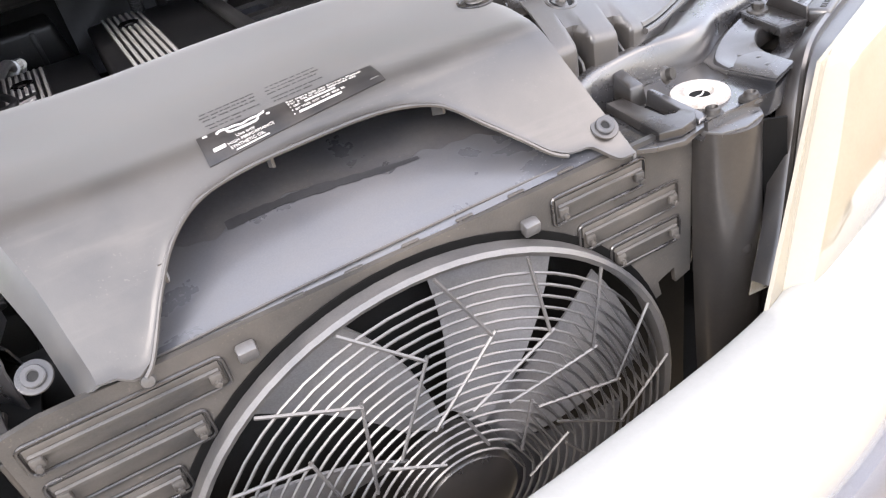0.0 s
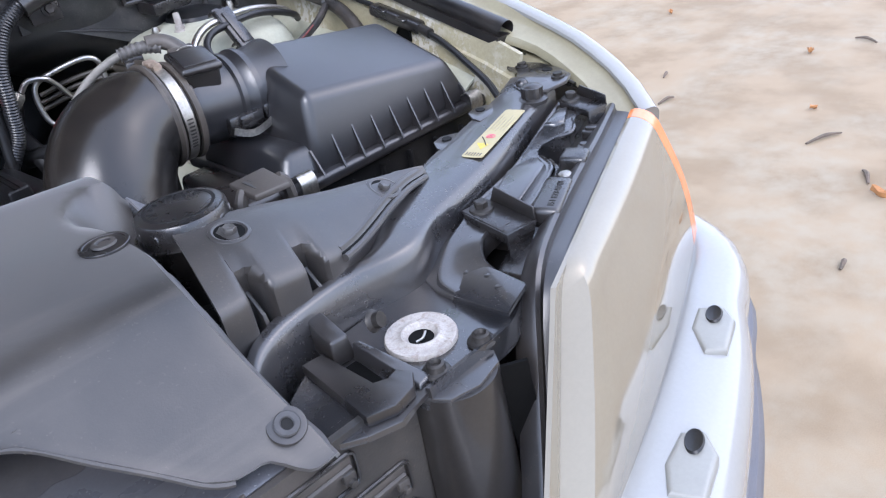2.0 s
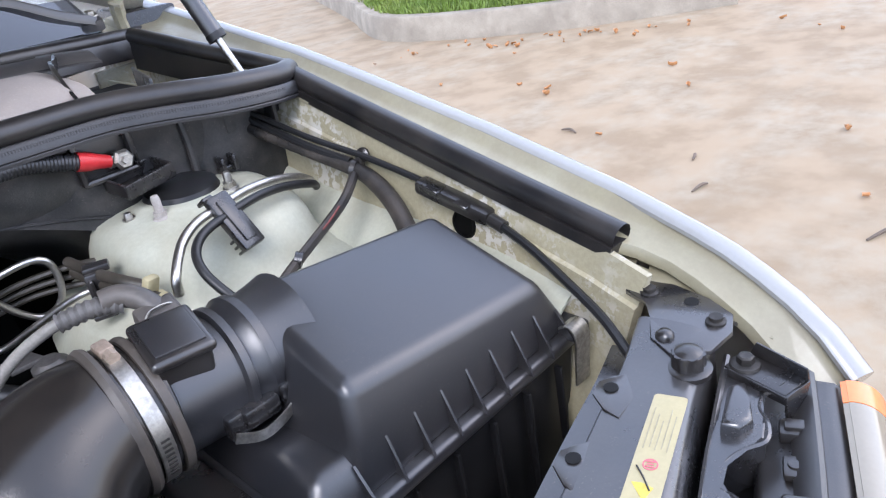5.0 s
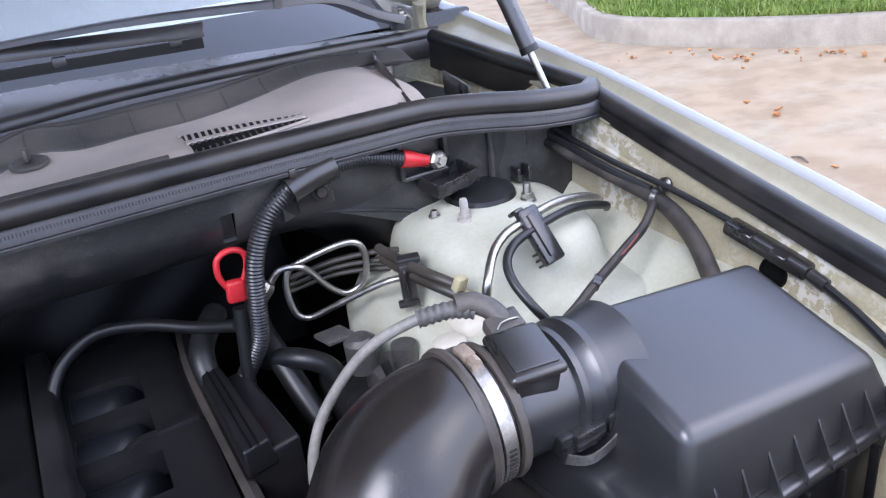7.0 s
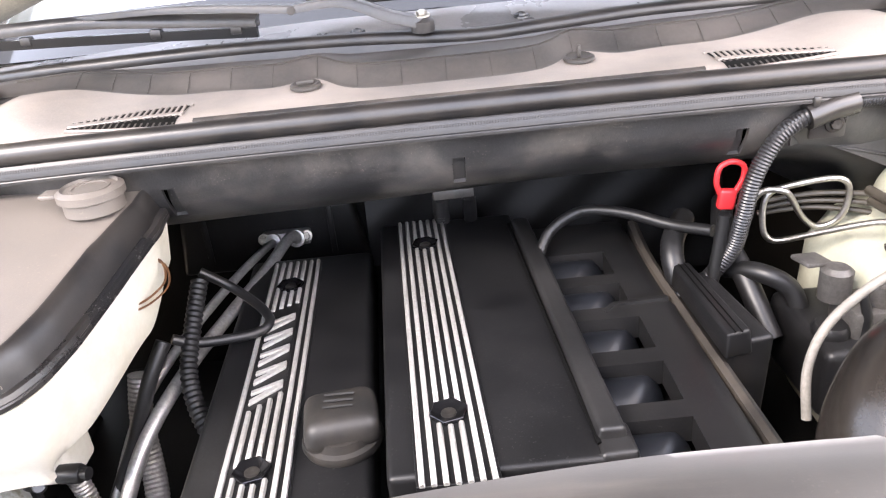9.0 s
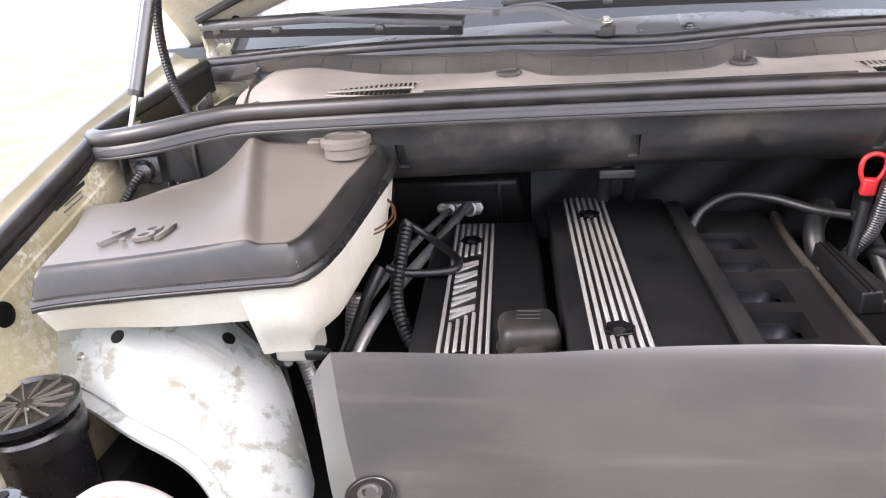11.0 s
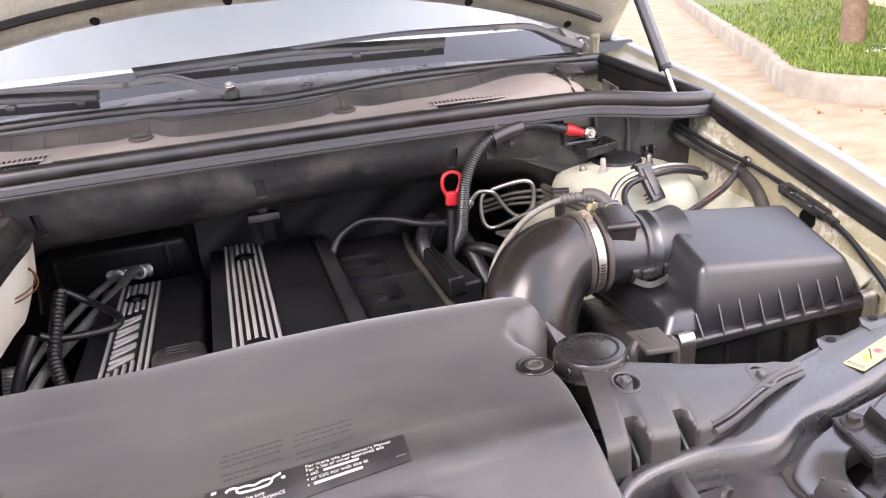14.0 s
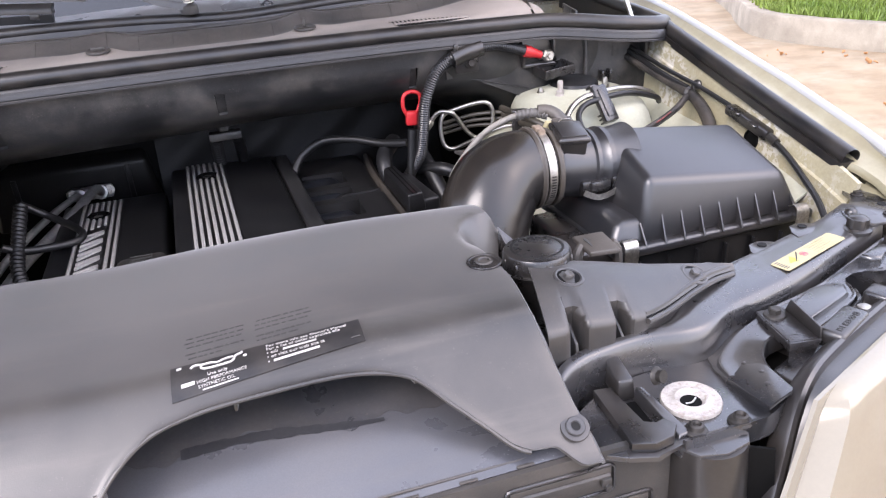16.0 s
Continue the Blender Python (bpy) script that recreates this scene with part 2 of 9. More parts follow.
        ro = rr.outputs["Result"]
    elif rough2 is not None:
        rr = N.new("ShaderNodeMapRange")
        L.new(big.outputs["Fac"], rr.inputs["Value"])
        rr.inputs["From Min"].default_value, rr.inputs["From Max"].default_value = 0.3, 0.7
        rr.inputs["To Min"].default_value, rr.inputs["To Max"].default_value = rough, rough2
        ro = rr.outputs["Result"]
    if island > 0:
        gi = N.new("ShaderNodeNewGeometry")
        ir = N.new("ShaderNodeMapRange")
        L.new(gi.outputs["Random Per Island"], ir.inputs["Value"])
        ir.inputs["To Min"].default_value, ir.inputs["To Max"].default_value = 1 - island, 1 + island
        cc = N.new("ShaderNodeCombineColor")
        for i in range(3):
            L.new(ir.outputs["Result"], cc.inputs[i])
        col = blend(1.0, col, cc.outputs[0], "MULTIPLY")
    L.new(col, p.inputs["Base Color"])
    if isinstance(ro, float):
        p.inputs["Roughness"].default_value = ro
    else:
        L.new(ro, p.inputs["Roughness"])
    p.inputs["Metallic"].default_value = metal
    p.inputs["Specular IOR Level"].default_value = spec
    p.inputs["Sheen Weight"].default_value, p.inputs["Sheen Roughness"].default_value = sheen, 0.45
    if coat:
        p.inputs["Coat Weight"].default_value, p.inputs["Coat Roughness"].default_value = coat, 0.04
    if bump > 0:
        bn = N.new("ShaderNodeBump")
        bn.inputs["Strength"].default_value = bump
        bn.inputs["Distance"].default_value = 0.001
        L.new(small.outputs["Fac"], bn.inputs["Height"])
        L.new(bn.outputs[0], p.inputs["Normal"])
    return m


DUST = (0.20, 0.165, 0.13)
COVER = surface("cover plastic", (0.0170, 0.0158, 0.0148), (0.0105, 0.0098, 0.0092), 0.30, size=4, grain=0.10, bump=0.06, fine=700, dust=(0.23, 0.20, 0.17), dust_amount=0.18, dust_size=4.2, dust_sharp=0.22, spec=0.85, speck=0.12, streak=0.12, sheen=0.32)
BLACK = surface("black plastic", (0.011, 0.0112, 0.0125), (0.007, 0.007, 0.008), 0.25, size=9, bump=0.12, fine=800, dust=DUST, dust_amount=0.10, dust_size=14, spec=0.9, speck=0.12)
PANELP = surface("side panel plastic", (0.020, 0.0198, 0.0205), (0.014, 0.0138, 0.0142), 0.32, size=8, bump=0.12, fine=900, dust=DUST, dust_amount=0.16, dust_size=9, spec=0.8, speck=0.25, sheen=0.12)
BOXP = surface("air box plastic", (0.014, 0.015, 0.018), (0.011, 0.0115, 0.014), 0.31, size=6, bump=0.10, fine=1400, dust=DUST, dust_amount=0.06, dust_size=6, spec=1.0, speck=0.10)
DUSTY = surface("dusty black plastic", (0.033, 0.032, 0.031), (0.020, 0.0195, 0.019), 0.42, size=12, grain=0.2, bump=0.2, fine=500, dust=(0.17, 0.145, 0.12), dust_amount=0.38, dust_size=7, dust_sharp=0.25, spec=0.6, speck=0.30)
GUARD = surface("dusty guard plastic", (0.058, 0.058, 0.060), (0.036, 0.036, 0.037), 0.30, size=14, grain=0.2, bump=0.15, fine=500, dust=(0.26, 0.235, 0.21), dust_amount=0.25, dust_size=12, spec=0.9)
BLADEM = surface("dusty blade plastic", (0.17, 0.17, 0.178), (0.115, 0.115, 0.12), 0.40, size=14, grain=0.15, bump=0.1, fine=500, dust=(0.22, 0.20, 0.18), dust_amount=0.3, dust_size=16)
# Dirt on the duct, darkened further for the shade under the cover.
DIRTSHADE = surface("dirty and shaded duct plastic", (0.046, 0.047, 0.052), (0.034, 0.034, 0.037), 0.26, size=12, bump=0.1, dust=(0.15, 0.125, 0.10), dust_amount=0.25, dust_size=9, dust_sharp=0.2, spec=0.9, speck=0.4)
# Near-black for holes, gaps and recesses: their shade is put into the colour.
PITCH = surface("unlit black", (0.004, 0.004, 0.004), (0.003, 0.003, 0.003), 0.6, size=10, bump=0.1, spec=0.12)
DUCT = surface("duct plastic", (0.068, 0.071, 0.081), (0.048, 0.050, 0.057), 0.20, size=5, grain=0.12, bump=0.06, fine=700, dust=(0.13, 0.115, 0.10), dust_amount=0.25, dust_size=5.5, dust_sharp=0.2, spec=1.0, speck=0.2, streak=0.10)
DEEP = surface("dark engine plastic", (0.0080, 0.0081, 0.0088), (0.005, 0.0051, 0.0056), 0.36, size=10, bump=0.15, fine=900, dust=(0.125, 0.122, 0.122), dust_amount=0.05, dust_size=16, spec=0.35, speck=0.30)
RUBBER = surface("rubber seal", (0.010, 0.010, 0.011), (0.007, 0.007, 0.008), 0.33, size=14, bump=0.1, fine=500, dust=DUST, dust_amount=0.10, dust_size=18, spec=0.7)
HOSE = surface("hose rubber", (0.013, 0.013, 0.014), (0.009, 0.009, 0.009), 0.40, size=20, bump=0.1, fine=600)
CONDUIT = surface("corrugated conduit plastic", (0.022, 0.022, 0.024), (0.015, 0.015, 0.016), 0.34, size=20, bump=0.1, fine=600, spec=0.7)
GREYHOSE = surface("grey corrugated hose", (0.27, 0.25, 0.22), (0.18, 0.17, 0.15), 0.5, size=30, bump=0.1)
GLOSS = surface("black painted metal", (0.018, 0.0188, 0.0215), (0.013, 0.0135, 0.0155), 0.25, size=7, bump=0.06, fine=300, coat=0.45, dust=DUST, dust_amount=0.10, dust_size=13, spec=1.0, speck=0.25)
DARKMETAL = surface("dusty painted steel", (0.020, 0.0185, 0.0175), (0.013, 0.012, 0.0115), 0.34, size=8, bump=0.05, coat=0.4, dust=DUST, dust_amount=0.05, dust_size=10)
WHITE = surface("white car paint", (0.310, 0.312, 0.302), (0.288, 0.290, 0.281), 0.25, size=3, grain=0.02, bump=0.0, coat=0.7)
CREAM = surface("flaking cream body paint", (0.40, 0.36, 0.235), (0.33, 0.30, 0.20), 0.40, size=6, grain=0.08, bump=0.1, coat=0.2, dust=(0.62, 0.60, 0.53), dust_amount=0.9, dust_size=95, dust_sharp=0.03, dust_mid=0.50, patch=8, patch_mid=0.56)
RAILM = surface("rail metal", (0.021, 0.0222, 0.025), (0.015, 0.016, 0.018), 0.36, size=9, bump=0.08, dust=DUST, dust_amount=0.10, dust_size=10, spec=0.6)
FLANGE = surface("cream-olive wing paint", (0.27, 0.245, 0.155), (0.35, 0.33, 0.24), 0.32, size=5, grain=0.04, bump=0.04, coat=0.3, dust=(0.20, 0.17, 0.115), dust_amount=0.3, dust_size=18, dust_sharp=0.12)
TOWER = surface("pale green-white body paint", (0.50, 0.505, 0.41), (0.42, 0.43, 0.34), 0.5, size=9, grain=0.05, bump=0.06, coat=0.0, dust=(0.33, 0.29, 0.19), dust_amount=0.35, dust_size=14, dust_sharp=0.15)
APRON = surface("scuffed white inner wing paint", (0.455, 0.475, 0.455), (0.40, 0.415, 0.395), 0.35, size=6, grain=0.04, bump=0.06, coat=0.3, dust=(0.18, 0.172, 0.125), dust_amount=0.6, dust_size=16, dust_sharp=0.035, dust_mid=0.57, streak=0.5)
FIREWALL = surface("painted bulkhead", (0.036, 0.036, 0.037), (0.016, 0.0162, 0.017), 0.30, size=11, mix=0.35, grain=0.2, bump=0.25, fine=400, dust=(0.17, 0.15, 0.13), dust_amount=0.30, dust_size=13, dust_sharp=0.12, dust_mid=0.56, spec=0.6, speck=0.4, streak=0.08)
COWL = surface("dusty cowl plastic", (0.24, 0.222, 0.208), (0.15, 0.138, 0.13), 0.5, size=5, grain=0.12, bump=0.12, fine=500, dust=(0.50, 0.43, 0.37), dust_amount=0.65, dust_size=4.5, dust_sharp=0.28, speck=0.30)
ALU = surface("brushed aluminium", (0.57, 0.56, 0.54), (0.47, 0.46, 0.445), 0.42, metal=0.55, size=12, grain=0.12, bump=0.08, rough2=0.45)
STEEL = surface("steel tube", (0.60, 0.58, 0.54), (0.45, 0.43, 0.40), 0.30, metal=1.0, size=40, grain=0.1, bump=0.05, rough2=0.45)
ZINC = surface("zinc plated steel", (0.50, 0.48, 0.44), (0.36, 0.34, 0.30), 0.35, metal=1.0, size=60, grain=0.2, bump=0.1, rough2=0.5)
DARKBOLT = surface("blackened bolt", (0.06, 0.055, 0.05), (0.035, 0.033, 0.03), 0.45, metal=0.6, size=80, grain=0.2, bump=0.1)
RED = surface("red plastic", (0.55, 0.025, 0.03), (0.42, 0.02, 0.022), 0.38, size=30, grain=0.05, bump=0.05)
TANKW = surface("translucent white tank plastic", (0.64, 0.63, 0.57), (0.54, 0.52, 0.43), 0.40, size=7, grain=0.03, bump=0.08, dust=(0.42, 0.33, 0.19), dust_amount=0.35, dust_size=9, dust_sharp=0.2)
LIDP = surface("grey-brown lid plastic", (0.112, 0.101, 0.091), (0.085, 0.076, 0.068), 0.34, size=4, grain=0.08, bump=0.12, fine=700, dust=(0.28, 0.24, 0.20), dust_amount=0.4, dust_size=4, dust_sharp=0.28, spec=0.8, speck=0.30)
WASHERP = surface("worn white plastic", (0.42, 0.39, 0.355), (0.31, 0.28, 0.25), 0.5, size=60, grain=0.1, bump=0.1)
LABELY = surface("cream yellow sticker", (0.44, 0.385, 0.215), (0.40, 0.355, 0.215), 0.6, size=20, grain=0.04, bump=0.0)
LABELK = surface("black sticker", (0.018, 0.018, 0.019), (0.014, 0.014, 0.015), 0.35, size=20, grain=0.1, bump=0.0, dust=DUST, dust_amount=0.12, dust_size=25)
GREEN = surface("bright green sticker", (0.15, 0.54, 0.07), (0.36, 0.54, 0.20), 0.45, size=13, mix=0.3, grain=0.05, bump=0.0)
INK = surface("white print", (0.52, 0.50, 0.47), (0.40, 0.385, 0.36), 0.5, size=60, grain=0.1, bump=0.0)
REDINK = surface("red print", (0.60, 0.17, 0.20), (0.55, 0.15, 0.17), 0.5, size=60, grain=0.1, bump=0.0)
GREYINK = surface("grey print", (0.13, 0.125, 0.12), (0.11, 0.105, 0.10), 0.5, size=60, grain=0.1, bump=0.0)
PALEINK = surface("pale olive print", (0.36, 0.33, 0.22), (0.30, 0.28, 0.19), 0.5, size=60, grain=0.1, bump=0.0)
WORNINK = surface("worn print", (0.075, 0.072, 0.070), (0.050, 0.048, 0.047), 0.5, size=90, grain=0.2, bump=0.0)
WELL = surface("worn bolt recess", (0.12, 0.115, 0.11), (0.05, 0.05, 0.048), 0.32, metal=0.5, size=50, grain=0.2, bump=0.1)
DARKINK = surface("dark print", (0.05, 0.05, 0.05), (0.04, 0.04, 0.04), 0.5, size=60, grain=0.1, bump=0.0)
COPPER = surface("orange copper wire", (0.11, 0.045, 0.016), (0.08, 0.034, 0.013), 0.4, size=60, grain=0.1, bump=0.0)
AMBER = surface("amber lamp plastic", (0.80, 0.24, 0.06), (0.72, 0.20, 0.05), 0.25, size=20, grain=0.04, bump=0.0, coat=0.5)
SILVER = surface("lamp reflector", (0.62, 0.58, 0.50), (0.50, 0.46, 0.38), 0.22, metal=0.85, size=6, grain=0.05, bump=0.03)
MOULD = surface("grey bumper moulding", (0.13, 0.135, 0.155), (0.11, 0.113, 0.13), 0.45, size=8, bump=0.15, fine=900, dust=DUST, dust_amount=0.15, dust_size=10)
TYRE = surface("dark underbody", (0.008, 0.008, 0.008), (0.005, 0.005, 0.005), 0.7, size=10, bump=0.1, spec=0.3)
RUST = surface("rust seam", (0.33, 0.135, 0.05), (0.24, 0.10, 0.04), 0.7, size=40, grain=0.2, bump=0.2)
GROUND = surface("sandy concrete", (0.328, 0.250, 0.160), (0.255, 0.189, 0.116), 0.88, size=3.5, mix=0.28, grain=0.07, bump=0.08, fine=300, dust=(0.350, 0.308, 0.228), dust_amount=0.7, dust_size=9, dust_sharp=0.22, speck=0.35, patch=1.4)
KERB = surface("kerb concrete", (0.36, 0.315, 0.245), (0.26, 0.225, 0.175), 0.88, size=3.5, mix=0.4, grain=0.16, bump=0.25, fine=150, dust=(0.20, 0.17, 0.13), dust_amount=0.45, dust_size=10, dust_sharp=0.2, dust_mid=0.58, speck=0.3)
SOIL = surface("soil under grass", (0.13, 0.17, 0.04), (0.10, 0.12, 0.03), 0.9, size=3, grain=0.3, bump=0.3, fine=50)
GRASS = surface("grass", (0.120, 0.195, 0.026), (0.195, 0.245, 0.046), 0.6, size=1.5, grain=0.1, bump=0.0, island=0.35)
BARK = surface("bark", (0.26, 0.17, 0.11), (0.17, 0.11, 0.07), 0.85, size=9, grain=0.3, bump=0.8, fine=70)
PLASTER = surface("cream plaster", (0.72, 0.62, 0.40), (0.64, 0.54, 0.34), 0.85, size=1.2, grain=0.05, bump=0.2, fine=40)
LEAFM = surface("dry leaf", (0.50, 0.25, 0.10), (0.36, 0.19, 0.09), 0.7, size=5, grain=0.2, bump=0.1)
TWIG = surface("dead twig", (0.16, 0.12, 0.09), (0.10, 0.08, 0.06), 0.8, size=20, grain=0.2, bump=0.2)
# Pale tone also stands in for bright sky mirrored in the windscreen.
CABIN = surface("pale cabin trim", (0.42, 0.43, 0.43), (0.36, 0.37, 0.37), 0.6, size=6, bump=0.1)


def glass_like(name, tint=(1, 1, 1), rough=0.0, ior=1.5):
    m = bpy.data.materials.new(name)
    m.use_nodes = True
    p = m.node_tree.nodes["Principled BSDF"]
    p.inputs["Base Color"].default_value = (*tint, 1)
    p.inputs["Roughness"].default_value = rough
    p.inputs["Transmission Weight"].default_value = 1.0
    p.inputs["IOR"].default_value = ior
    return m


GLASS = glass_like("windscreen glass", (0.86, 0.93, 0.94))
# Opaque beige base paints in the sandy ground mirrored by the clear lens.
LENS = surface("headlamp lens", (0.27, 0.240, 0.180), (0.245, 0.217, 0.163), 0.07, metal=0.18, size=6, grain=0.02, bump=0.0, coat=0.4, spec=0.6)
FRAMEP = surface("frame rubber", (0.014, 0.014, 0.0155), (0.010, 0.010, 0.011), 0.30, spec=0.95, size=10, bump=0.08, fine=700, dust=DUST, dust_amount=0.10, dust_size=12, speck=0.30)
PET = glass_like("clear bottle plastic", (0.85, 0.93, 0.98), 0.05, 1.3)

# ---- ground and surroundings ----
gb = bmesh.new()
bmesh.ops.create_grid(gb, x_segments=40, y_segments=40, size=1.0)
for v in gb.verts:
    v.co.x = math.copysign(abs(v.co.x) ** 3 * 400, v.co.x)
    v.co.y = math.copysign(abs(v.co.y) ** 3 * 400, v.co.y)
solo("ground", gb, GROUND, "pale sandy concrete yard with stains and litter", "ground", kind="structure")

KERB_LINE = [(30.0, 52.0, 0), (15.0, 24.0, 0), (8.06, 10.9, 0), (5.87, 6.65, 0), (5.35, 5.75, 0), (4.98, 5.05, 0), (4.92, 4.60, 0), (5.05, 4.0, 0), (5.40, 3.15, 0), (5.86, 2.52, 0), (6.3, 2.0, 0)]


def kerb():
    ob = solo("kerb", sweep(KERB_LINE[::-1], [(-0.02, -0.05), (0.0, 0.20), (0.015, 0.22), (0.145, 0.22), (0.16, 0.21), (0.16, -0.05)], 6), KERB,
              "worn pale concrete kerb with chipped edge", "kerb", kind="structure")
    return ob


kerb()
WALL_A, WALL_B = Vector((6.40, 2.30, 0)), Vector((24.0, 33.0, 0))
wd = (WALL_B - WALL_A).normalized()
solo("wall_garden", sweep([WALL_A, WALL_B], [(-0.1, -0.1), (-0.1, 2.2), (-0.13, 2.2), (-0.13, 2.28), (0.13, 2.28), (0.13, 2.2), (0.1, 2.2), (0.1, -0.1)], 2, smooth=False), PLASTER,
     "cream plastered garden wall behind the lawn", "wall", kind="structure")
rear = [Vector((x, y, 0)) for x, y in ((-25, 30), (30, 36))]


def lawn():
    inner = [p + Vector((0.14, 0.04, 0)) for p in spline(KERB_LINE, 6)]
    bm = bmesh.new()
    for a, b in zip(inner, inner[1:]):
        qa = WALL_A + wd * max((a - WALL_A).dot(wd), 0.0)
        qb = WALL_A + wd * max((b - WALL_A).dot(wd), 0.0)
        try:
            bm.faces.new([bm.verts.new((p.x, p.y, 0.19)) for p in (a, b, qb, qa)])
        except ValueError:
            pass
    bmesh.ops.remove_doubles(bm, verts=bm.verts, dist=0.001)
    solo("lawn", bm, SOIL, "strip of lawn soil behind the kerb", "lawn", kind="structure")
    rnd = random.Random(5)
    V, F = [], []
    pts = [p for p in inner if p.length < 19]
    for _ in range(26000):
        i = rnd.randrange(len(pts) - 1)
        a = pts[i].lerp(pts[i + 1], rnd.random())
        q = WALL_A + wd * max((a - WALL_A).dot(wd), 0.0)
        p = a.lerp(q, rnd.random())
        h = rnd.uniform(0.04, 0.10)
        ang = rnd.uniform(0, 6.283)
        w = 0.006 + 0.004 * p.length / 8
        dx, dy = math.cos(ang) * w, math.sin(ang) * w
        lx, ly = rnd.uniform(-0.05, 0.05), rnd.uniform(-0.05, 0.05)
        k = len(V)
        V += [(p.x - dx, p.y - dy, 0.185), (p.x + dx, p.y + dy, 0.185), (p.x + lx * 0.5 + dx * 0.7, p.y + ly * 0.5 + dy * 0.7, 0.19 + h * 0.6), (p.x + lx, p.y + ly, 0.19 + h)]
        F += [(k, k + 1, k + 2), (k, k + 2, k + 3)]
    me = bpy.data.meshes.new("grass")
    me.from_pydata(V, [], F)
    me.materials.append(GRASS)
    tagged(new("grass", me), "short bright green grass on the lawn", "grass", kind="stuff")


lawn()


def tree():
    root = thing("tree", (6.73, 6.16, 0.19), "slim tree with a brown trunk on the lawn", "tree")
    rnd = random.Random(3)
    part("trunk", tube([(6.73, 6.16, 0.1), (6.75, 6.17, 0.45), (6.73, 6.19, 1.2), (6.78, 6.21, 2.4), (6.76, 6.21, 3.6)], 0.12, 12, 6, ends=[0.165, 0.135, 0.125, 0.115, 0.10, 0.07]), BARK, root)
    for k in range(7):
        a = k * 0.9
        z0 = 2.3 + 0.2 * k
        e = Vector((6.76 + 1.3 * math.cos(a), 6.21 + 1.3 * math.sin(a), z0 + 1.1))
        part("limb", tube([(6.77, 6.21, z0), (6.77 + 0.6 * math.cos(a), 6.21 + 0.6 * math.sin(a), z0 + 0.7), e], 0.03, 6, 4, ends=[0.05, 0.03, 0.012]), BARK, root)
    V, F = [], []
    for _ in range(2600):
        a, el, r = rnd.uniform(0, 6.283), rnd.uniform(-0.6, 1.5), 1.7 * rnd.random() ** 0.4
        c = Vector((6.76 + r * math.cos(a) * math.cos(el), 6.21 + r * math.sin(a) * math.cos(el), 4.0 + r * 0.8 * math.sin(el)))
        u = Vector((rnd.uniform(-1, 1), rnd.uniform(-1, 1), rnd.uniform(-1, 1))).normalized() * 0.07
        w = u.orthogonal().normalized() * 0.03
        k = len(V)
        V += [c - u, c + w, c + u, c - w]
        F.append((k, k + 1, k + 2, k + 3))
    me = bpy.data.meshes.new("crown")
    me.from_pydata([tuple(v) for v in V], [], F)
    me.materials.append(GRASS)
    ob = new("crown", me)
    ob.parent = root
    ob.matrix_parent_inverse = root.matrix_basis.inverted()


tree()


def bottle():
    root = thing("plastic_bottle", (6.2, 5.3, 0.22), "crushed clear plastic bottle lying in the grass", "bottle")
    ax = (0.75, -0.66, 0.02)
    part("body", lathe([(0, 0), (0.028, 0), (0.033, 0.01), (0.033, 0.06), (0.028, 0.075), (0.033, 0.09), (0.032, 0.15), (0.014, 0.19), (0.013, 0.21), (0, 0.21)], (6.15, 5.35, 0.26), ax, 12), PET, root)
    part("cap", lathe([(0, 0), (0.015, 0), (0.015, 0.016), (0, 0.016)], Vector((6.15, 5.35, 0.26)) + Vector(ax).normalized() * 0.205, ax, 12), INK, root, "white screw cap")


bottle()


def litter():
    rnd = random.Random(11)
    proto = []
    for k in range(4):
        def leaf(u, v, k=k):
            w = 0.5 * math.sin(math.pi * min(max(u, 0.02), 0.98)) ** 0.8
            return ((u - 0.5) * 0.09, v * w * 0.055, 0.012 + 0.018 * (abs(v) ** 1.6) * (1 + 0.3 * k) + 0.008 * math.sin(u * 5 + k))
        proto.append(leaf)
    first = []
    for f in proto:
        ob = solo("dry_leaf", sheet(f, lin(0, 1, 6), lin(-1, 1, 4)), LEAFM, "curled dry brown leaf on the ground", "leaf", "fallen leaves")
        first.append(ob)
    spots = []
    for _ in range(60):
        a = rnd.random()
        x = rnd.uniform(1.6, 6.2)
        y = rnd.uniform(-1.4, 4.6)
        spots.append((x, y))
    for _ in range(34):
        t = rnd.random()
        spots.append((4.55 + rnd.gauss(0, 0.2) + 0.9 * t, 4.3 - 2.0 * t + rnd.gauss(0, 0.2)))
    for i, (x, y) in enumerate(spots):
        if x > 4.75 + max(0.0, 4.2 - y) * 0.5:
            continue
        m = pose(x, y, 0.0, rnd.uniform(-12, 12), rnd.uniform(-12, 12), rnd.uniform(0, 360)) @ Matrix.Scale(rnd.uniform(0.25, 0.75), 4)
        if i < 4:
            first[i].matrix_basis = m
        else:
            o = first[i % 4].copy()
            scene.collection.objects.link(o)
            o.matrix_basis = m
    for i, (x, y, a, n) in enumerate(((2.79, -0.17, -25, 0.16), (2.55, -0.40, 30, 0.10), (3.96, 0.11, 70, 0.12), (2.9, 0.55, -10, 0.10), (2.35, -0.75, 55, 0.12), (3.2, -0.6, 140, 0.14), (3.19, 0.73, 20, 0.07), (2.0, -0.54, 10, 0.05), (3.3, 1.5, 80, 0.11))):
        c, s = math.cos(radians(a)) * n / 2, math.sin(radians(a)) * n / 2
        solo("twig", tube([(x - c, y - s, 0.006), (x + 0.01, y, 0.014), (x + c, y + s, 0.006)], 0.006, 6, 5, ends=[0.004, 0.008, 0.003]), TWIG,
             "short dead twig lying on the concrete", "twig", "twigs on the ground")


litter()

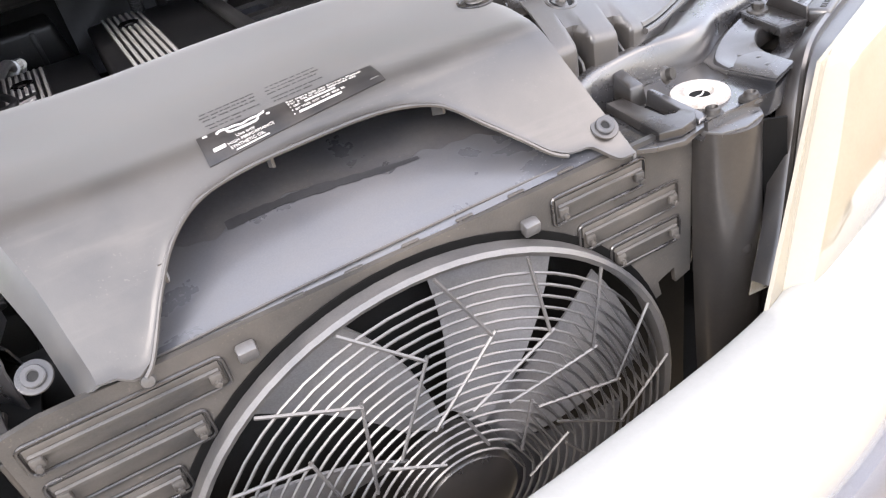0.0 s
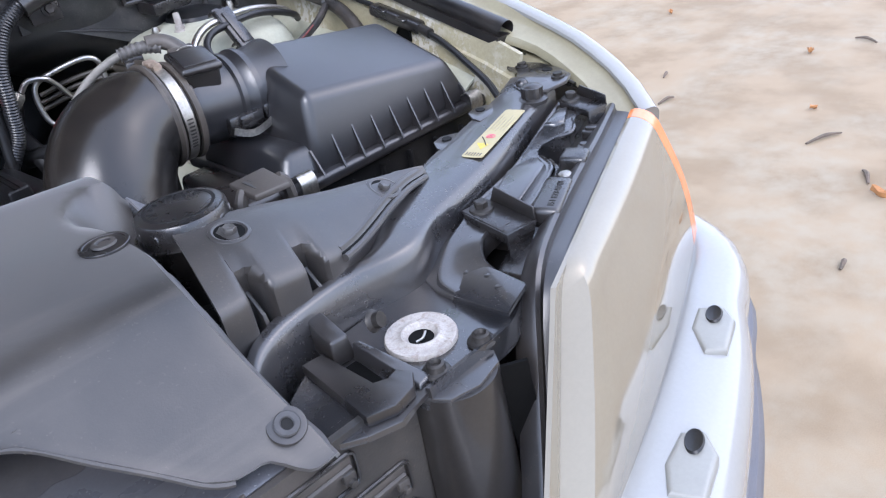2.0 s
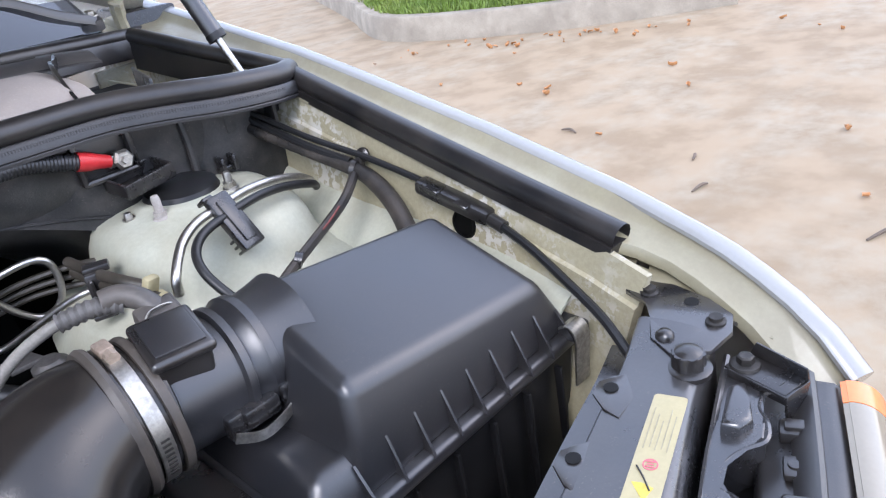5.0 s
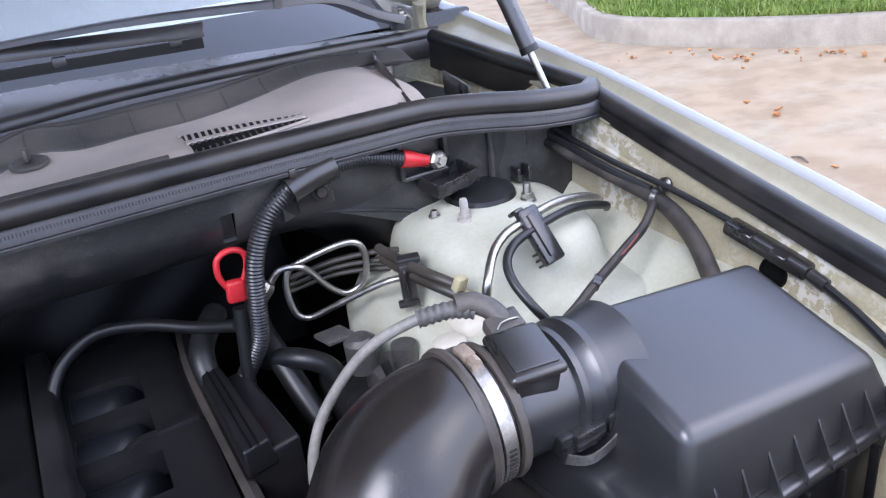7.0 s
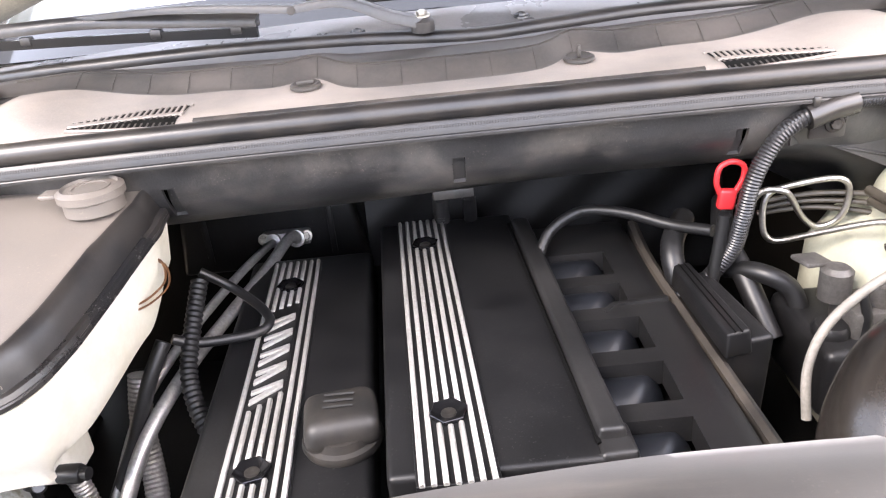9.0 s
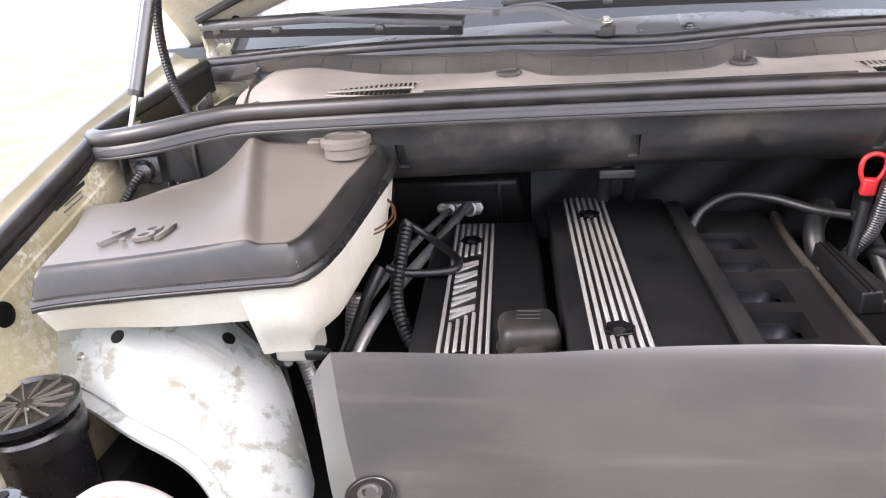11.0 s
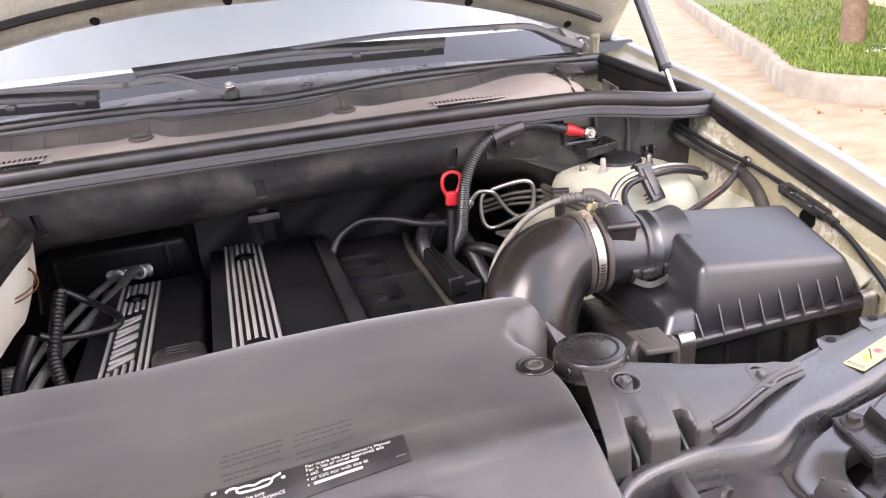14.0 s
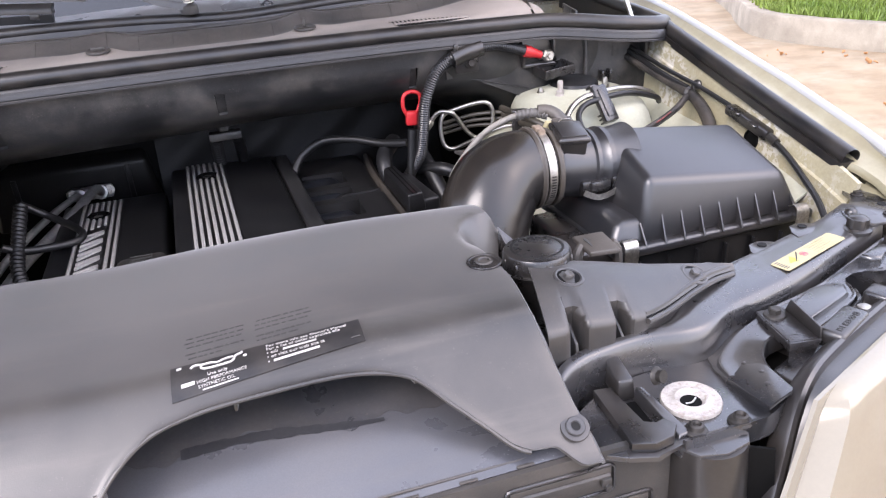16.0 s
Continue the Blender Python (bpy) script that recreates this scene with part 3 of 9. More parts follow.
# ---- car body ----
car = thing("car_body", (0, -0.2, 0), "white off-road car with its bonnet open, old scuffed paint", "car")


def fz(y):
    """Height of the wing's crown along the car."""
    return table([(-0.685, 0.918), (-0.66, 0.937), (-0.62, 0.961), (-0.56, 0.986), (-0.46, 1.012), (0.02, 1.12), (0.5, 1.20), (1.2, 1.25)], y)


def fx(y):
    return table([(-0.685, 0.812), (-0.65, 0.827), (-0.60, 0.838), (-0.55, 0.846), (-0.46, 0.857), (-0.30, 0.868), (0.1, 0.872), (0.5, 0.87), (1.2, 0.87)], y)


for sgn in (1, -1):
    ys = lin(-0.685, -0.45, 8) + lin(-0.40, 1.2, 14)
    path = [(fx(y), y, fz(y)) for y in ys]
    outer = sweep(path, [(-0.014, -0.004), (-0.011, -0.0015), (-0.007, 0.0), (-0.002, 0.0008), (0.003, -0.0004), (0.008, -0.0045), (0.012, -0.010), (0.0155, -0.017), (0.020, -0.03), (0.032, -0.12), (0.044, -0.25), (0.046, -0.5), (0.036, -0.5), (0.034, -0.25), (0.022, -0.12), (0.008, -0.03), (-0.002, -0.012), (-0.014, -0.008)], smooth=False)
    inner = sweep([p for p in path if p[1] < 0.6], [(-0.0145, -0.004), (-0.022, -0.012), (-0.030, -0.016), (-0.066, -0.020), (-0.070, -0.026), (-0.070, -0.030), (-0.028, -0.026), (-0.0145, -0.012)], smooth=False)
    for v in inner.verts:
        v.co.x += (fx(v.co.y) - v.co.x) * 0.42 * ease(-0.43, -0.52, v.co.y)
    side = sweep([(fx(y) - 0.068, y, fz(y) - 0.026) for y in lin(-0.52, 0.55, 20)], [(0, 0), (-0.006, -0.03), (-0.010, -0.032), (-0.016, -0.10), (-0.045, -0.155), (-0.055, -0.40), (-0.045, -0.40), (-0.03, -0.15), (-0.004, -0.10), (0.004, -0.03), (0.006, 0)], smooth=False)
    # the rubber seal on the wing's flange
    sp = [(0.802, -0.483, 0.991), (0.806, -0.35, 1.022), (0.812, -0.15, 1.069), (0.818, 0.0, 1.104), (0.822, 0.03, 1.111)]
    seal = tube(sp, 0.013, 14, 6, caps=False)
    lip = sweep(sp, [(-0.0155, -0.017), (-0.0150, -0.006), (0.012, -0.006), (0.012, -0.016)], 6)
    for nm, b, mt, lb in (("wing", outer, WHITE, "white outer front wing"), ("wing_flange", inner, FLANGE, "smooth cream-olive inner flange"),
                          ("inner_wing", side, CREAM, "cream inner wing wall with flaking overspray"), ("wing_seal", join(seal, lip), RUBBER, "black rubber edge seal with an open end")):
        part(nm, b if sgn > 0 else mirror_x(b), mt, car, lb)
    hole = lathe([(0, 0.001), (0.013, 0.001), (0.0135, 0.003), (0.0155, 0.0035), (0.017, 0.0), (0, -0.004)], (0.7885, -0.300, 0.972), (-1, 0, 0.1), 24)
    part("wing_hole", hole if sgn > 0 else mirror_x(hole), PITCH, car, "black open hole in the inner wing")

# bumper
BP = [(-0.93, -0.30), (-0.90, -0.50), (-0.847, -0.705), (-0.74, -0.765), (-0.652, -0.80), (-0.5, -0.850), (-0.376, -0.885), (-0.286, -0.906), (-0.142, -0.926), (0, -0.938)]
BP = BP + [(-x, y) for x, y in BP[-2::-1]]
bsc = lambda f: 1.0 - 0.42 * ease(0.16, 0.42, abs(f - 0.5))
bpath = [(x, y, 0.742) for x, y in BP]
part("bumper", sweep(bpath, [(-0.012, -0.03), (-0.006, -0.004), (0.0, 0.0), (0.03, 0.003), (0.068, -0.004), (0.088, -0.016), (0.100, -0.035), (0.106, -0.06), (0.108, -0.10), (0.104, -0.14), (0.09, -0.15), (0.09, -0.06), (0.05, -0.02), (0.0, -0.012)], 6, scale=bsc), WHITE, car, "white painted front bumper skin")
part("bumper_moulding", sweep(bpath, [(0.096, -0.125), (0.116, -0.128), (0.124, -0.14), (0.124, -0.24), (0.112, -0.26), (0.09, -0.26)], 6, scale=bsc), MOULD, car, "grey plastic rub strip")
part("bumper_valance", sweep(bpath, [(0.06, -0.255), (0.112, -0.256), (0.09, -0.45), (0.0, -0.52), (0.0, -0.50), (0.07, -0.42)], 6, scale=bsc), WHITE, car)


JETW = surface("aged white cover plastic", (0.290, 0.288, 0.262), (0.27, 0.268, 0.244), 0.35, size=20, grain=0.03, bump=0.03)


def washer_jet(poly, nozzle, sgn):
    """The raised headlamp washer cover on the bumper."""
    b = prism(poly, 0.722, 0.7465, 0.006, 4)
    body = part("washer_cover", b if sgn > 0 else mirror_x(b), JETW, car, "white headlamp washer cover")
    n = lathe([(0, 0), (0.011, 0), (0.0125, 0.002), (0.011, 0.004), (0.0085, 0.003), (0.0, 0.0025)], (0, 0, 0), (0, 0, 1), 20)
    n = moved(n, pose(nozzle[0], nozzle[1], 0.7460, -16, 0, 30) @ Matrix.Diagonal((1.2, 0.72, 1, 1)))
    part("nozzle", n if sgn > 0 else mirror_x(n), HOSE, body, "black oval nozzle opening")


for sx in (1, -1):
    washer_jet([(0.480, -0.905), (0.506, -0.886), (0.546, -0.878), (0.558, -0.896), (0.541, -0.917), (0.492, -0.932)], (0.540, -0.895), sx)
    washer_jet([(0.652, -0.842), (0.678, -0.812), (0.714, -0.800), (0.730, -0.822), (0.716, -0.842), (0.668, -0.858)], (0.709, -0.822), sx)

# underbody and cabin keep daylight out of the bay from below
UNDER = [((0, 0.25, 0.30), (1.5, 1.9, 0.06)), ((-0.70, -0.30, 0.50), (0.05, 0.5, 0.5)), ((0.70, -0.30, 0.50), (0.05, 0.5, 0.5)), ((0, 0.62, 0.66), (1.6, 0.05, 0.80)),
         ((0, -0.92, 0.40), (1.2, 0.05, 0.24)), ((-0.51, -0.02, 0.60), (0.44, 0.80, 0.01)), ((0.50, -0.02, 0.60), (0.46, 0.80, 0.01))]
for c, size in UNDER:
    part("underbody_panel", rbox(c, size, 0.004), TYRE, car, "black underbody panel")
for sgn in (1, -1):
    tb = lathe([(0.20, -0.10), (0.31, -0.10), (0.33, -0.07), (0.335, 0.0), (0.33, 0.07), (0.31, 0.10), (0.20, 0.10)], (0.74 * sgn, 0.08, 0.335), (1, 0, 0), 48)
    tyre = part("tyre", tb, TYRE, car, "black road tyre")
    part("rim", lathe([(0, 0.02), (0.05, 0.03), (0.16, 0.02), (0.19, 0.06), (0.205, 0.09), (0.205, -0.09), (0, -0.09)], (0.74 * sgn, 0.08, 0.335), (sgn, 0, 0), 40), ALU, tyre, "alloy wheel rim")

# bulkhead: a shell that bellies back below its top rail
def bulk(u, v):
    x = -0.80 + 1.60 * u
    w = 1 - 0.80 * ease(0.40, 0.54, abs(x))
    z = 1.128 - 0.17 * v
    y = 0.004 + 0.026 * ease(0.42, 0.56, abs(x)) + (0.012 * v + 0.34 * max(v - 0.20, 0.0) ** 2 + 0.55 * max(v - 0.48, 0.0) ** 2) * w
    y += 0.003 * math.sin(x * 17) * v
    z -= 0.012 * ease(0.55, 0.8, abs(x)) - 0.010 * v * math.sin(x * 5.0 + 0.6)
    return (x, y, z)


SLOTX = (-0.334, 0.002, 0.328)
bus = sorted(lin(0, 1, 60) + [(x + 0.80 + d) / 1.60 for x in SLOTX for d in (-0.0075, 0.0075)])
bvs = sorted(lin(0, 1.15, 22) + [0.225, 0.445])


def bulk_keep(u, v):
    x = -0.80 + 1.60 * u
    return not (0.225 < v < 0.445 and any(abs(x - c) < 0.0075 for c in SLOTX))


bulkhead = part("bulkhead", sheet(bulk, bus, bvs, 0.006, bulk_keep), FIREWALL, car, "dark painted bulkhead panel with dust and upright slots")
# Added near-black panels stand in for the unlit space behind the engine.
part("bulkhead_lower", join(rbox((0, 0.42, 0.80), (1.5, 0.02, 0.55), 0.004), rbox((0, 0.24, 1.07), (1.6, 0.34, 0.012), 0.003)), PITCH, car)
# Added filler sheet for the dark space behind the engine.
part("dark_filler", sheet(lambda u, v: (-0.155 + 0.615 * u, 0.392 - 0.05 * v + 0.006 * math.sin(19 * u + 5 * v) * math.sin(8 * v + 7 * u), 0.97 - 0.24 * v), lin(0, 1, 60), lin(0, 1, 12), 0.003), surface("crumpled dark filler", (0.0065, 0.0063, 0.0063), (0.004, 0.004, 0.004), 0.45, size=14, bump=0.3, fine=120, spec=0.25), car, "added crumpled dark sheet behind the engine")
for x in SLOTX:
    # Black plate behind each slot, coloured for the depth's darkness.
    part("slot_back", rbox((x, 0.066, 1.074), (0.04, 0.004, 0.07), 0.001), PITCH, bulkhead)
    for d in (-0.0095, 0.0095):
        part("slot_edge", tube([Vector(bulk((x + 0.80 + d) / 1.60, v)) + Vector((0, -0.0015, 0)) for v in lin(0.21, 0.46, 5)], 0.0018, 6, 2), FIREWALL, bulkhead)
    part("slot_ramp", sheet(lambda u, v, x=x: Vector(bulk((x + 0.80 + (u - 0.5) * 0.014) / 1.60, 0.235 + 0.225 * v)) + Vector((0, 0.012 * (1 - v) - 0.0005, 0)), lin(0, 1, 2), lin(0, 1, 5), 0.002), FIREWALL, bulkhead)
# pressed panels towards the wings
for sgn in (1, -1):
    def bend(b):
        return b if sgn > 0 else mirror_x(b)

    part("side_pressing", bend(sheet(lambda u, v: (0.385 + 0.275 * u, 0.0075 + 0.020 * ease(0.0, 0.10, u) + 0.003 * ease(0.92, 1.0, u), 1.114 - (0.052 + 0.075 * ease(0.0, 0.9, u)) * v - 0.008 * u), lin(0, 1, 24), lin(0, 1, 6), 0.003)), FIREWALL, bulkhead, "pressed panel at the end of the bulkhead")
    part("pressing_fold", bend(tube([(0.662, 0.024, 1.104), (0.664, 0.021, 1.06), (0.662, 0.026, 1.0)], 0.005, 8, 4)), FIREWALL, bulkhead)
    part("corner_panel", bend(sheet(lambda u, v: (0.665 + 0.125 * u, 0.036 - 0.012 * math.sin(math.pi * u) - 0.010 * u, 1.108 - 0.005 * u - 0.15 * v), lin(0, 1, 12), lin(0, 1, 6), 0.003)), FIREWALL, bulkhead, "dark corner panel beside the wing")
    part("corner_bracket", bend(join(rbox((0.735, 0.020, 1.082), (0.042, 0.008, 0.044), 0.003), rbox((0.775, 0.012, 1.080), (0.006, 0.030, 0.050), 0.002), rbox((0.752, 0.014, 1.104), (0.060, 0.016, 0.010), 0.002))), FIREWALL, bulkhead)
    part("edge_clip", bend(join(rbox((0.690, 0.010, 1.030), (0.006, 0.018, 0.020), 0.002), rbox((0.706, 0.010, 1.030), (0.006, 0.018, 0.020), 0.002), rbox((0.698, 0.014, 1.024), (0.024, 0.012, 0.006), 0.002))), BLACK, bulkhead)
    part("seam_line", bend(tube([(0.388, 0.018, 1.062), (0.43, 0.0235, 1.055), (0.52, 0.0235, 1.030), (0.60, 0.024, 1.000)], 0.0020, 6, 4)), FIREWALL, bulkhead)
# strip along its top with the rubber seal
rail = [(-0.822, 0.018, 1.112), (-0.79, -0.012, 1.116), (-0.75, -0.024, 1.121), (-0.70, -0.022, 1.127), (-0.64, -0.006, 1.135), (-0.58, 0.006, 1.141), (-0.50, 0.005, 1.144), (-0.3, -0.004, 1.149), (0, -0.008, 1.151), (0.3, -0.004, 1.149), (0.50, 0.005, 1.144), (0.58, 0.006, 1.141), (0.64, -0.006, 1.135), (0.70, -0.022, 1.127), (0.75, -0.024, 1.121), (0.79, -0.012, 1.116), (0.822, 0.018, 1.112)]
railp = part("bulkhead_rail", sweep(rail, [(-0.017, -0.021), (-0.017, -0.013), (-0.006, -0.009), (0.012, -0.010), (0.0150, -0.013), (0.0165, -0.024), (0.0150, -0.0255), (0.0162, -0.027), (0.0162, -0.030), (0.010, -0.031), (0.0, -0.020)], 6), RAILM, car, "grey clamping rail under the seal")
rl = even(spline(rail, 6), 0.0031)
teeth = bmesh.new()
for a, b in zip(rl[20:-20:1], rl[21:-19:1]):
    d = (b - a).normalized()
    sd = Vector((d.y, -d.x, 0)).normalized()
    q = a + sd * 0.0160 + Vector((0, 0, -0.0185))
    L = [teeth.verts.new(q + d * e * 0.0008 + sd * o + Vector((0, 0, h))) for e in (-1, 1) for o, h in ((-0.002, 0.0048), (-0.0007, 0.0048), (0.0001, -0.0048), (-0.002, -0.0048))]
    for f in ((0, 1, 2, 3), (7, 6, 5, 4), (0, 4, 5, 1), (1, 5, 6, 2), (2, 6, 7, 3)):
        teeth.faces.new([L[k] for k in f])
part("rail_ribbing", teeth, RAILM, railp, "fine upright ribbing of the rail")
part("bulkhead_seal", tube(rail, 0.0135, 16, 8), RUBBER, car, "black rubber bonnet seal")

# cowl tray in front of the windscreen
def cowl_front(x):
    return 0.004 + 0.010 * ease(0.5, 0.8, abs(x))


def cowl_back(x):
    return 0.245 + 0.24 * (abs(x) / 0.86) ** 2.2


def band_back(x):
    """Rear edge of the tray's dusty band, where the upright lip begins."""
    a = abs(x)
    return 0.098 + 0.055 * ease(0.05, 0.30, a) + 0.042 * math.exp(-((a - 0.172) / 0.034) ** 2) + 0.07 * ease(0.32, 0.56, a)


def tray_drop(x):
    return 0.034 * ease(0.60, 0.84, abs(x))


def band(x, y):
    """Height of the tray: a step behind the seal, then a flat band that swells towards its ends."""
    a = abs(x)
    z = 1.1455 + 0.0105 * ease(0.026, 0.037, y) * (1 - ease(0.27, 0.31, a)) + 0.0105 * ease(0.0, 0.05, y) * ease(0.27, 0.31, a)
    z += 0.020 * math.exp(-((a - 0.530) / 0.058) ** 2 - ((y - 0.115) / 0.085) ** 2) + 0.008 * ease(0.10, 0.22, y)
    z -= 0.010 * math.exp(-((a - 0.555) / 0.035) ** 2 - ((y - 0.020) / 0.030) ** 2)
    return z - tray_drop(x)


def cowl(u, v):
    x = -0.84 + 1.68 * u
    y = cowl_front(x) + (band_back(x) - cowl_front(x)) * v
    return (x, y, band(x, y))


def lip(u, v):
    """The upright lip: a steep face, a rounded top and a channel back to the seal."""
    x = -0.84 + 1.68 * u
    y0 = band_back(x)
    rise = 0.021 - 0.009 * ease(0.30, 0.60, abs(x))
    zb = band(x, y0)
    y1 = y0 + 0.040
    if v < 0.6:
        k = v / 0.6
        return (x, y0 + (y1 - y0) * k, zb + rise * ease(0.0, 1.0, k))
    k = (v - 0.6) / 0.4
    return (x, y1 + (max(cowl_back(x), y1 + 0.01) - y1) * k, zb + rise - 0.004 * k)


BANDU = (0.84 - 0.585) / 1.68, (0.84 + 0.585) / 1.68
tray = part("cowl_tray", sheet(cowl, lin(BANDU[0], BANDU[1], 110), [0, 0.06, 0.12, 0.17, 0.20, 0.23, 0.26, 0.29, 0.32, 0.36, 0.40] + lin(0.45, 1, 12), 0.003), COWL, car, "dusty grey-brown plastic cowl tray")
part("tray_lip", sheet(lip, lin(0.10, 0.90, 120), lin(0, 0.6, 9) + lin(0.66, 1, 4), 0.003), surface("dark lip plastic", (0.040, 0.039, 0.039), (0.028, 0.0275, 0.0275), 0.42, size=8, bump=0.1, dust=(0.26, 0.22, 0.19), dust_amount=0.26, dust_size=7, spec=0.6), tray, "dark wavy upright lip")
stepm = surface("dark step plastic", (0.026, 0.026, 0.027), (0.018, 0.018, 0.019), 0.40, size=9, bump=0.1, dust=DUST, dust_amount=0.35, dust_size=12)
part("tray_step", sheet(lambda u, v: (-0.297 + 0.590 * u, 0.0240 + 0.0125 * v, 1.1455 + 0.0118 * ease(0, 1, v)), lin(0, 1, 30), lin(0, 1, 5), 0.002), stepm, tray, "dark step along the tray")
part("tray_trim", tube([(x, 0.0195, 1.1476) for x in lin(-0.295, 0.290, 30)], 0.0020, 6, 2), WASHERP, tray, "thin pale trim line")
part("tray_trim", tube([(x, 0.0150, 1.1470) for x in lin(-0.295, 0.290, 30)], 0.0022, 6, 2), BLACK, tray)
part("trim_clip", rbox((0.292, 0.022, 1.150), (0.008, 0.022, 0.008), 0.002), BLACK, tray)
part("trim_clip", rbox((-0.297, 0.022, 1.150), (0.008, 0.022, 0.008), 0.002), BLACK, tray)
for k in range(19):
    u = 0.20 + 0.0333 * k
    part("lip_rib", tube([Vector(lip(u, 0.06)) + Vector((0, -0.0006, 0.0004)), Vector(lip(u, 0.36)) + Vector((0, -0.0008, 0.0005)), Vector(lip(u, 0.56)) + Vector((0, 0, 0.0006))], 0.0006, 5, 2), DUSTY, tray)
part("lip_edge", tube([Vector(lip(u, 0.60)) + Vector((0, 0, 0.0006)) for u in lin(0.14, 0.86, 70)], 0.0013, 5, 1, smooth=False), DUSTY, tray, "thin raised edge of the lip")
for sgn in (1, -1):
    def gpt(f, g, h=0.0):
        """A point of the grille: f along it, g from its front to its rear edge."""
        x = sgn * (0.318 + 0.128 * f)
        y = (0.026 + 0.012 * f) + (0.074 - 0.050 * max(f, 0.0) ** 1.8) * g
        return Vector((x, y, band(x, y) + h))

    part("cowl_grille", sheet(lambda u, v: gpt(u, v, 0.0008), lin(0, 1, 20), lin(0, 1, 4), -0.0006 if sgn > 0 else 0.0006), PITCH, tray, "dark slotted air grille")
    for k in range(17):
        f = 0.03 + 0.058 * k
        part("cowl_slat", sweep([gpt(f - 0.020, 0.56, 0.0012), gpt(f + 0.006, 1.0, 0.0014)], [(-0.0016, -0.0012), (-0.0014, 0.0014), (0.0014, 0.0014), (0.0016, -0.0012)], 2, smooth=False), COWL, tray)
        part("cowl_slat", sweep([gpt(f - 0.012, 0.0, 0.0010), gpt(f - 0.006, 0.40, 0.0012)], [(-0.0014, -0.0012), (-0.0012, 0.0012), (0.0012, 0.0012), (0.0014, -0.0012)], 2, smooth=False), stepm, tray)
    part("grille_bar", sweep([gpt(f, 0.48 - 0.05 * f, 0.0016) for f in lin(-0.02, 1.0, 10)], [(-0.0060, -0.001), (-0.0050, 0.0014), (0.0050, 0.0014), (0.0060, -0.001)], 2), COWL, tray)
    part("grille_frame", join(sweep([gpt(f, -0.02, 0.0008) for f in lin(0, 1, 10)], oval(0.003, 0.0022, 6), 2), sweep([gpt(f, 1.03, 0.0006) for f in lin(-0.03, 1, 10)], oval(0.003, 0.0018, 6), 2)), COWL, tray)
    fin = sheet(lambda u, v: (sgn * (0.566 + 0.052 * u ** 1.5 + 0.02 * max(0, u - 0.7)), 0.018 + 0.225 * u, 1.136 + 0.030 * u + (0.012 + 0.016 * math.sin(math.pi * min(u * 1.15, 1))) * v), lin(0, 1, 18), lin(0, 1, 3), 0.004)
    part("cowl_end_wall", fin, BLACK, tray, "curved black end wall")
    part("tray_hollow", sheet(lambda u, v: (sgn * (0.475 + 0.085 * u), 0.018 + 0.034 * v * abs(math.sin(math.pi * (0.12 + 0.87 * u))) ** 0.6, 1.1475 + 0.004 * v), lin(0, 1, 14), lin(0, 1, 4), 0.002), stepm, tray, "dark scooped end of the tray")
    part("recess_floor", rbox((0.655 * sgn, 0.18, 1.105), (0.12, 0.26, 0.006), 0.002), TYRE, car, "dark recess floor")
    part("recess_plate", join(rbox((0.668 * sgn, 0.10, 1.125), (0.004, 0.12, 0.045), 0.001, 2, (0, 0, -14 * sgn)), rbox((0.70 * sgn, 0.05, 1.108), (0.07, 0.004, 0.03), 0.001)), BLACK, car)
    part("drain_box", join(rbox((0.765 * sgn, 0.20, 1.06), (0.13, 0.34, 0.01), 0.002), rbox((0.715 * sgn, 0.20, 1.085), (0.006, 0.30, 0.05), 0.002), rbox((0.775 * sgn, 0.385, 1.09), (0.13, 0.01, 0.06), 0.002)), CREAM, car, "cream drain recess beside the cowl")
    # the side seal that closes the recess between bulkhead and screen
    ss = [(0.822, 0.022, 1.112), (0.815, 0.09, 1.122), (0.800, 0.18, 1.135), (0.785, 0.27, 1.150), (0.770, 0.345, 1.163)]
    ss = [(x * sgn, y, z) for x, y, z in ss]
    part("recess_seal", join(tube(ss, 0.012, 12, 6), sweep(ss, [(-0.006, -0.050), (-0.008, -0.004), (0.008, -0.004), (0.006, -0.050)], 6)), RUBBER, car, "black rubber seal round the drain recess")
for x, turn in ((0.167, 80), (-0.178, 8)):
    zc = band(x, 0.128) + 0.003
    b = join(lathe([(0, 0), (0.020, 0), (0.0195, 0.003), (0.016, 0.0045), (0.014, 0.003), (0, 0.003)], (x, 0.128, zc), (0, -0.1, 1), 20), rbox((x, 0.128, zc + (0.010 if turn > 40 else 0.005)), (0.022 if turn < 40 else 0.016, 0.005, 0.014 if turn > 40 else 0.006), 0.002, 2, (0, 0, turn)))
    part("turn_clip", b, DUSTY, tray, "round plastic turn clip")
# the windscreen seal behind the lip
ws = [(-0.86, 0.44, 1.150), (-0.72, 0.36, 1.165), (-0.55, 0.295, 1.181), (-0.3, 0.262, 1.190), (-0.12, 0.252, 1.188), (0.04, 0.240, 1.181), (0.16, 0.246, 1.184), (0.3, 0.258, 1.188), (0.55, 0.295, 1.180), (0.72, 0.36, 1.165), (0.86, 0.44, 1.150)]
part("cowl_seal", join(tube(ws, 0.0115, 12, 8), sweep(ws, [(-0.010, -0.034), (-0.008, -0.004), (0.010, -0.004), (0.013, -0.012), (0.016, -0.034)], 8)), RUBBER, car, "black rubber seal along the cowl")


def cowl2(u, v):
    x = -0.86 + 1.72 * u
    y = cowl_back(x) + 0.01 + (0.10 + 0.05 * abs(x)) * v
    return (x, y, 1.178 + 0.028 * v - 0.045 * (abs(x) / 0.86) ** 2)


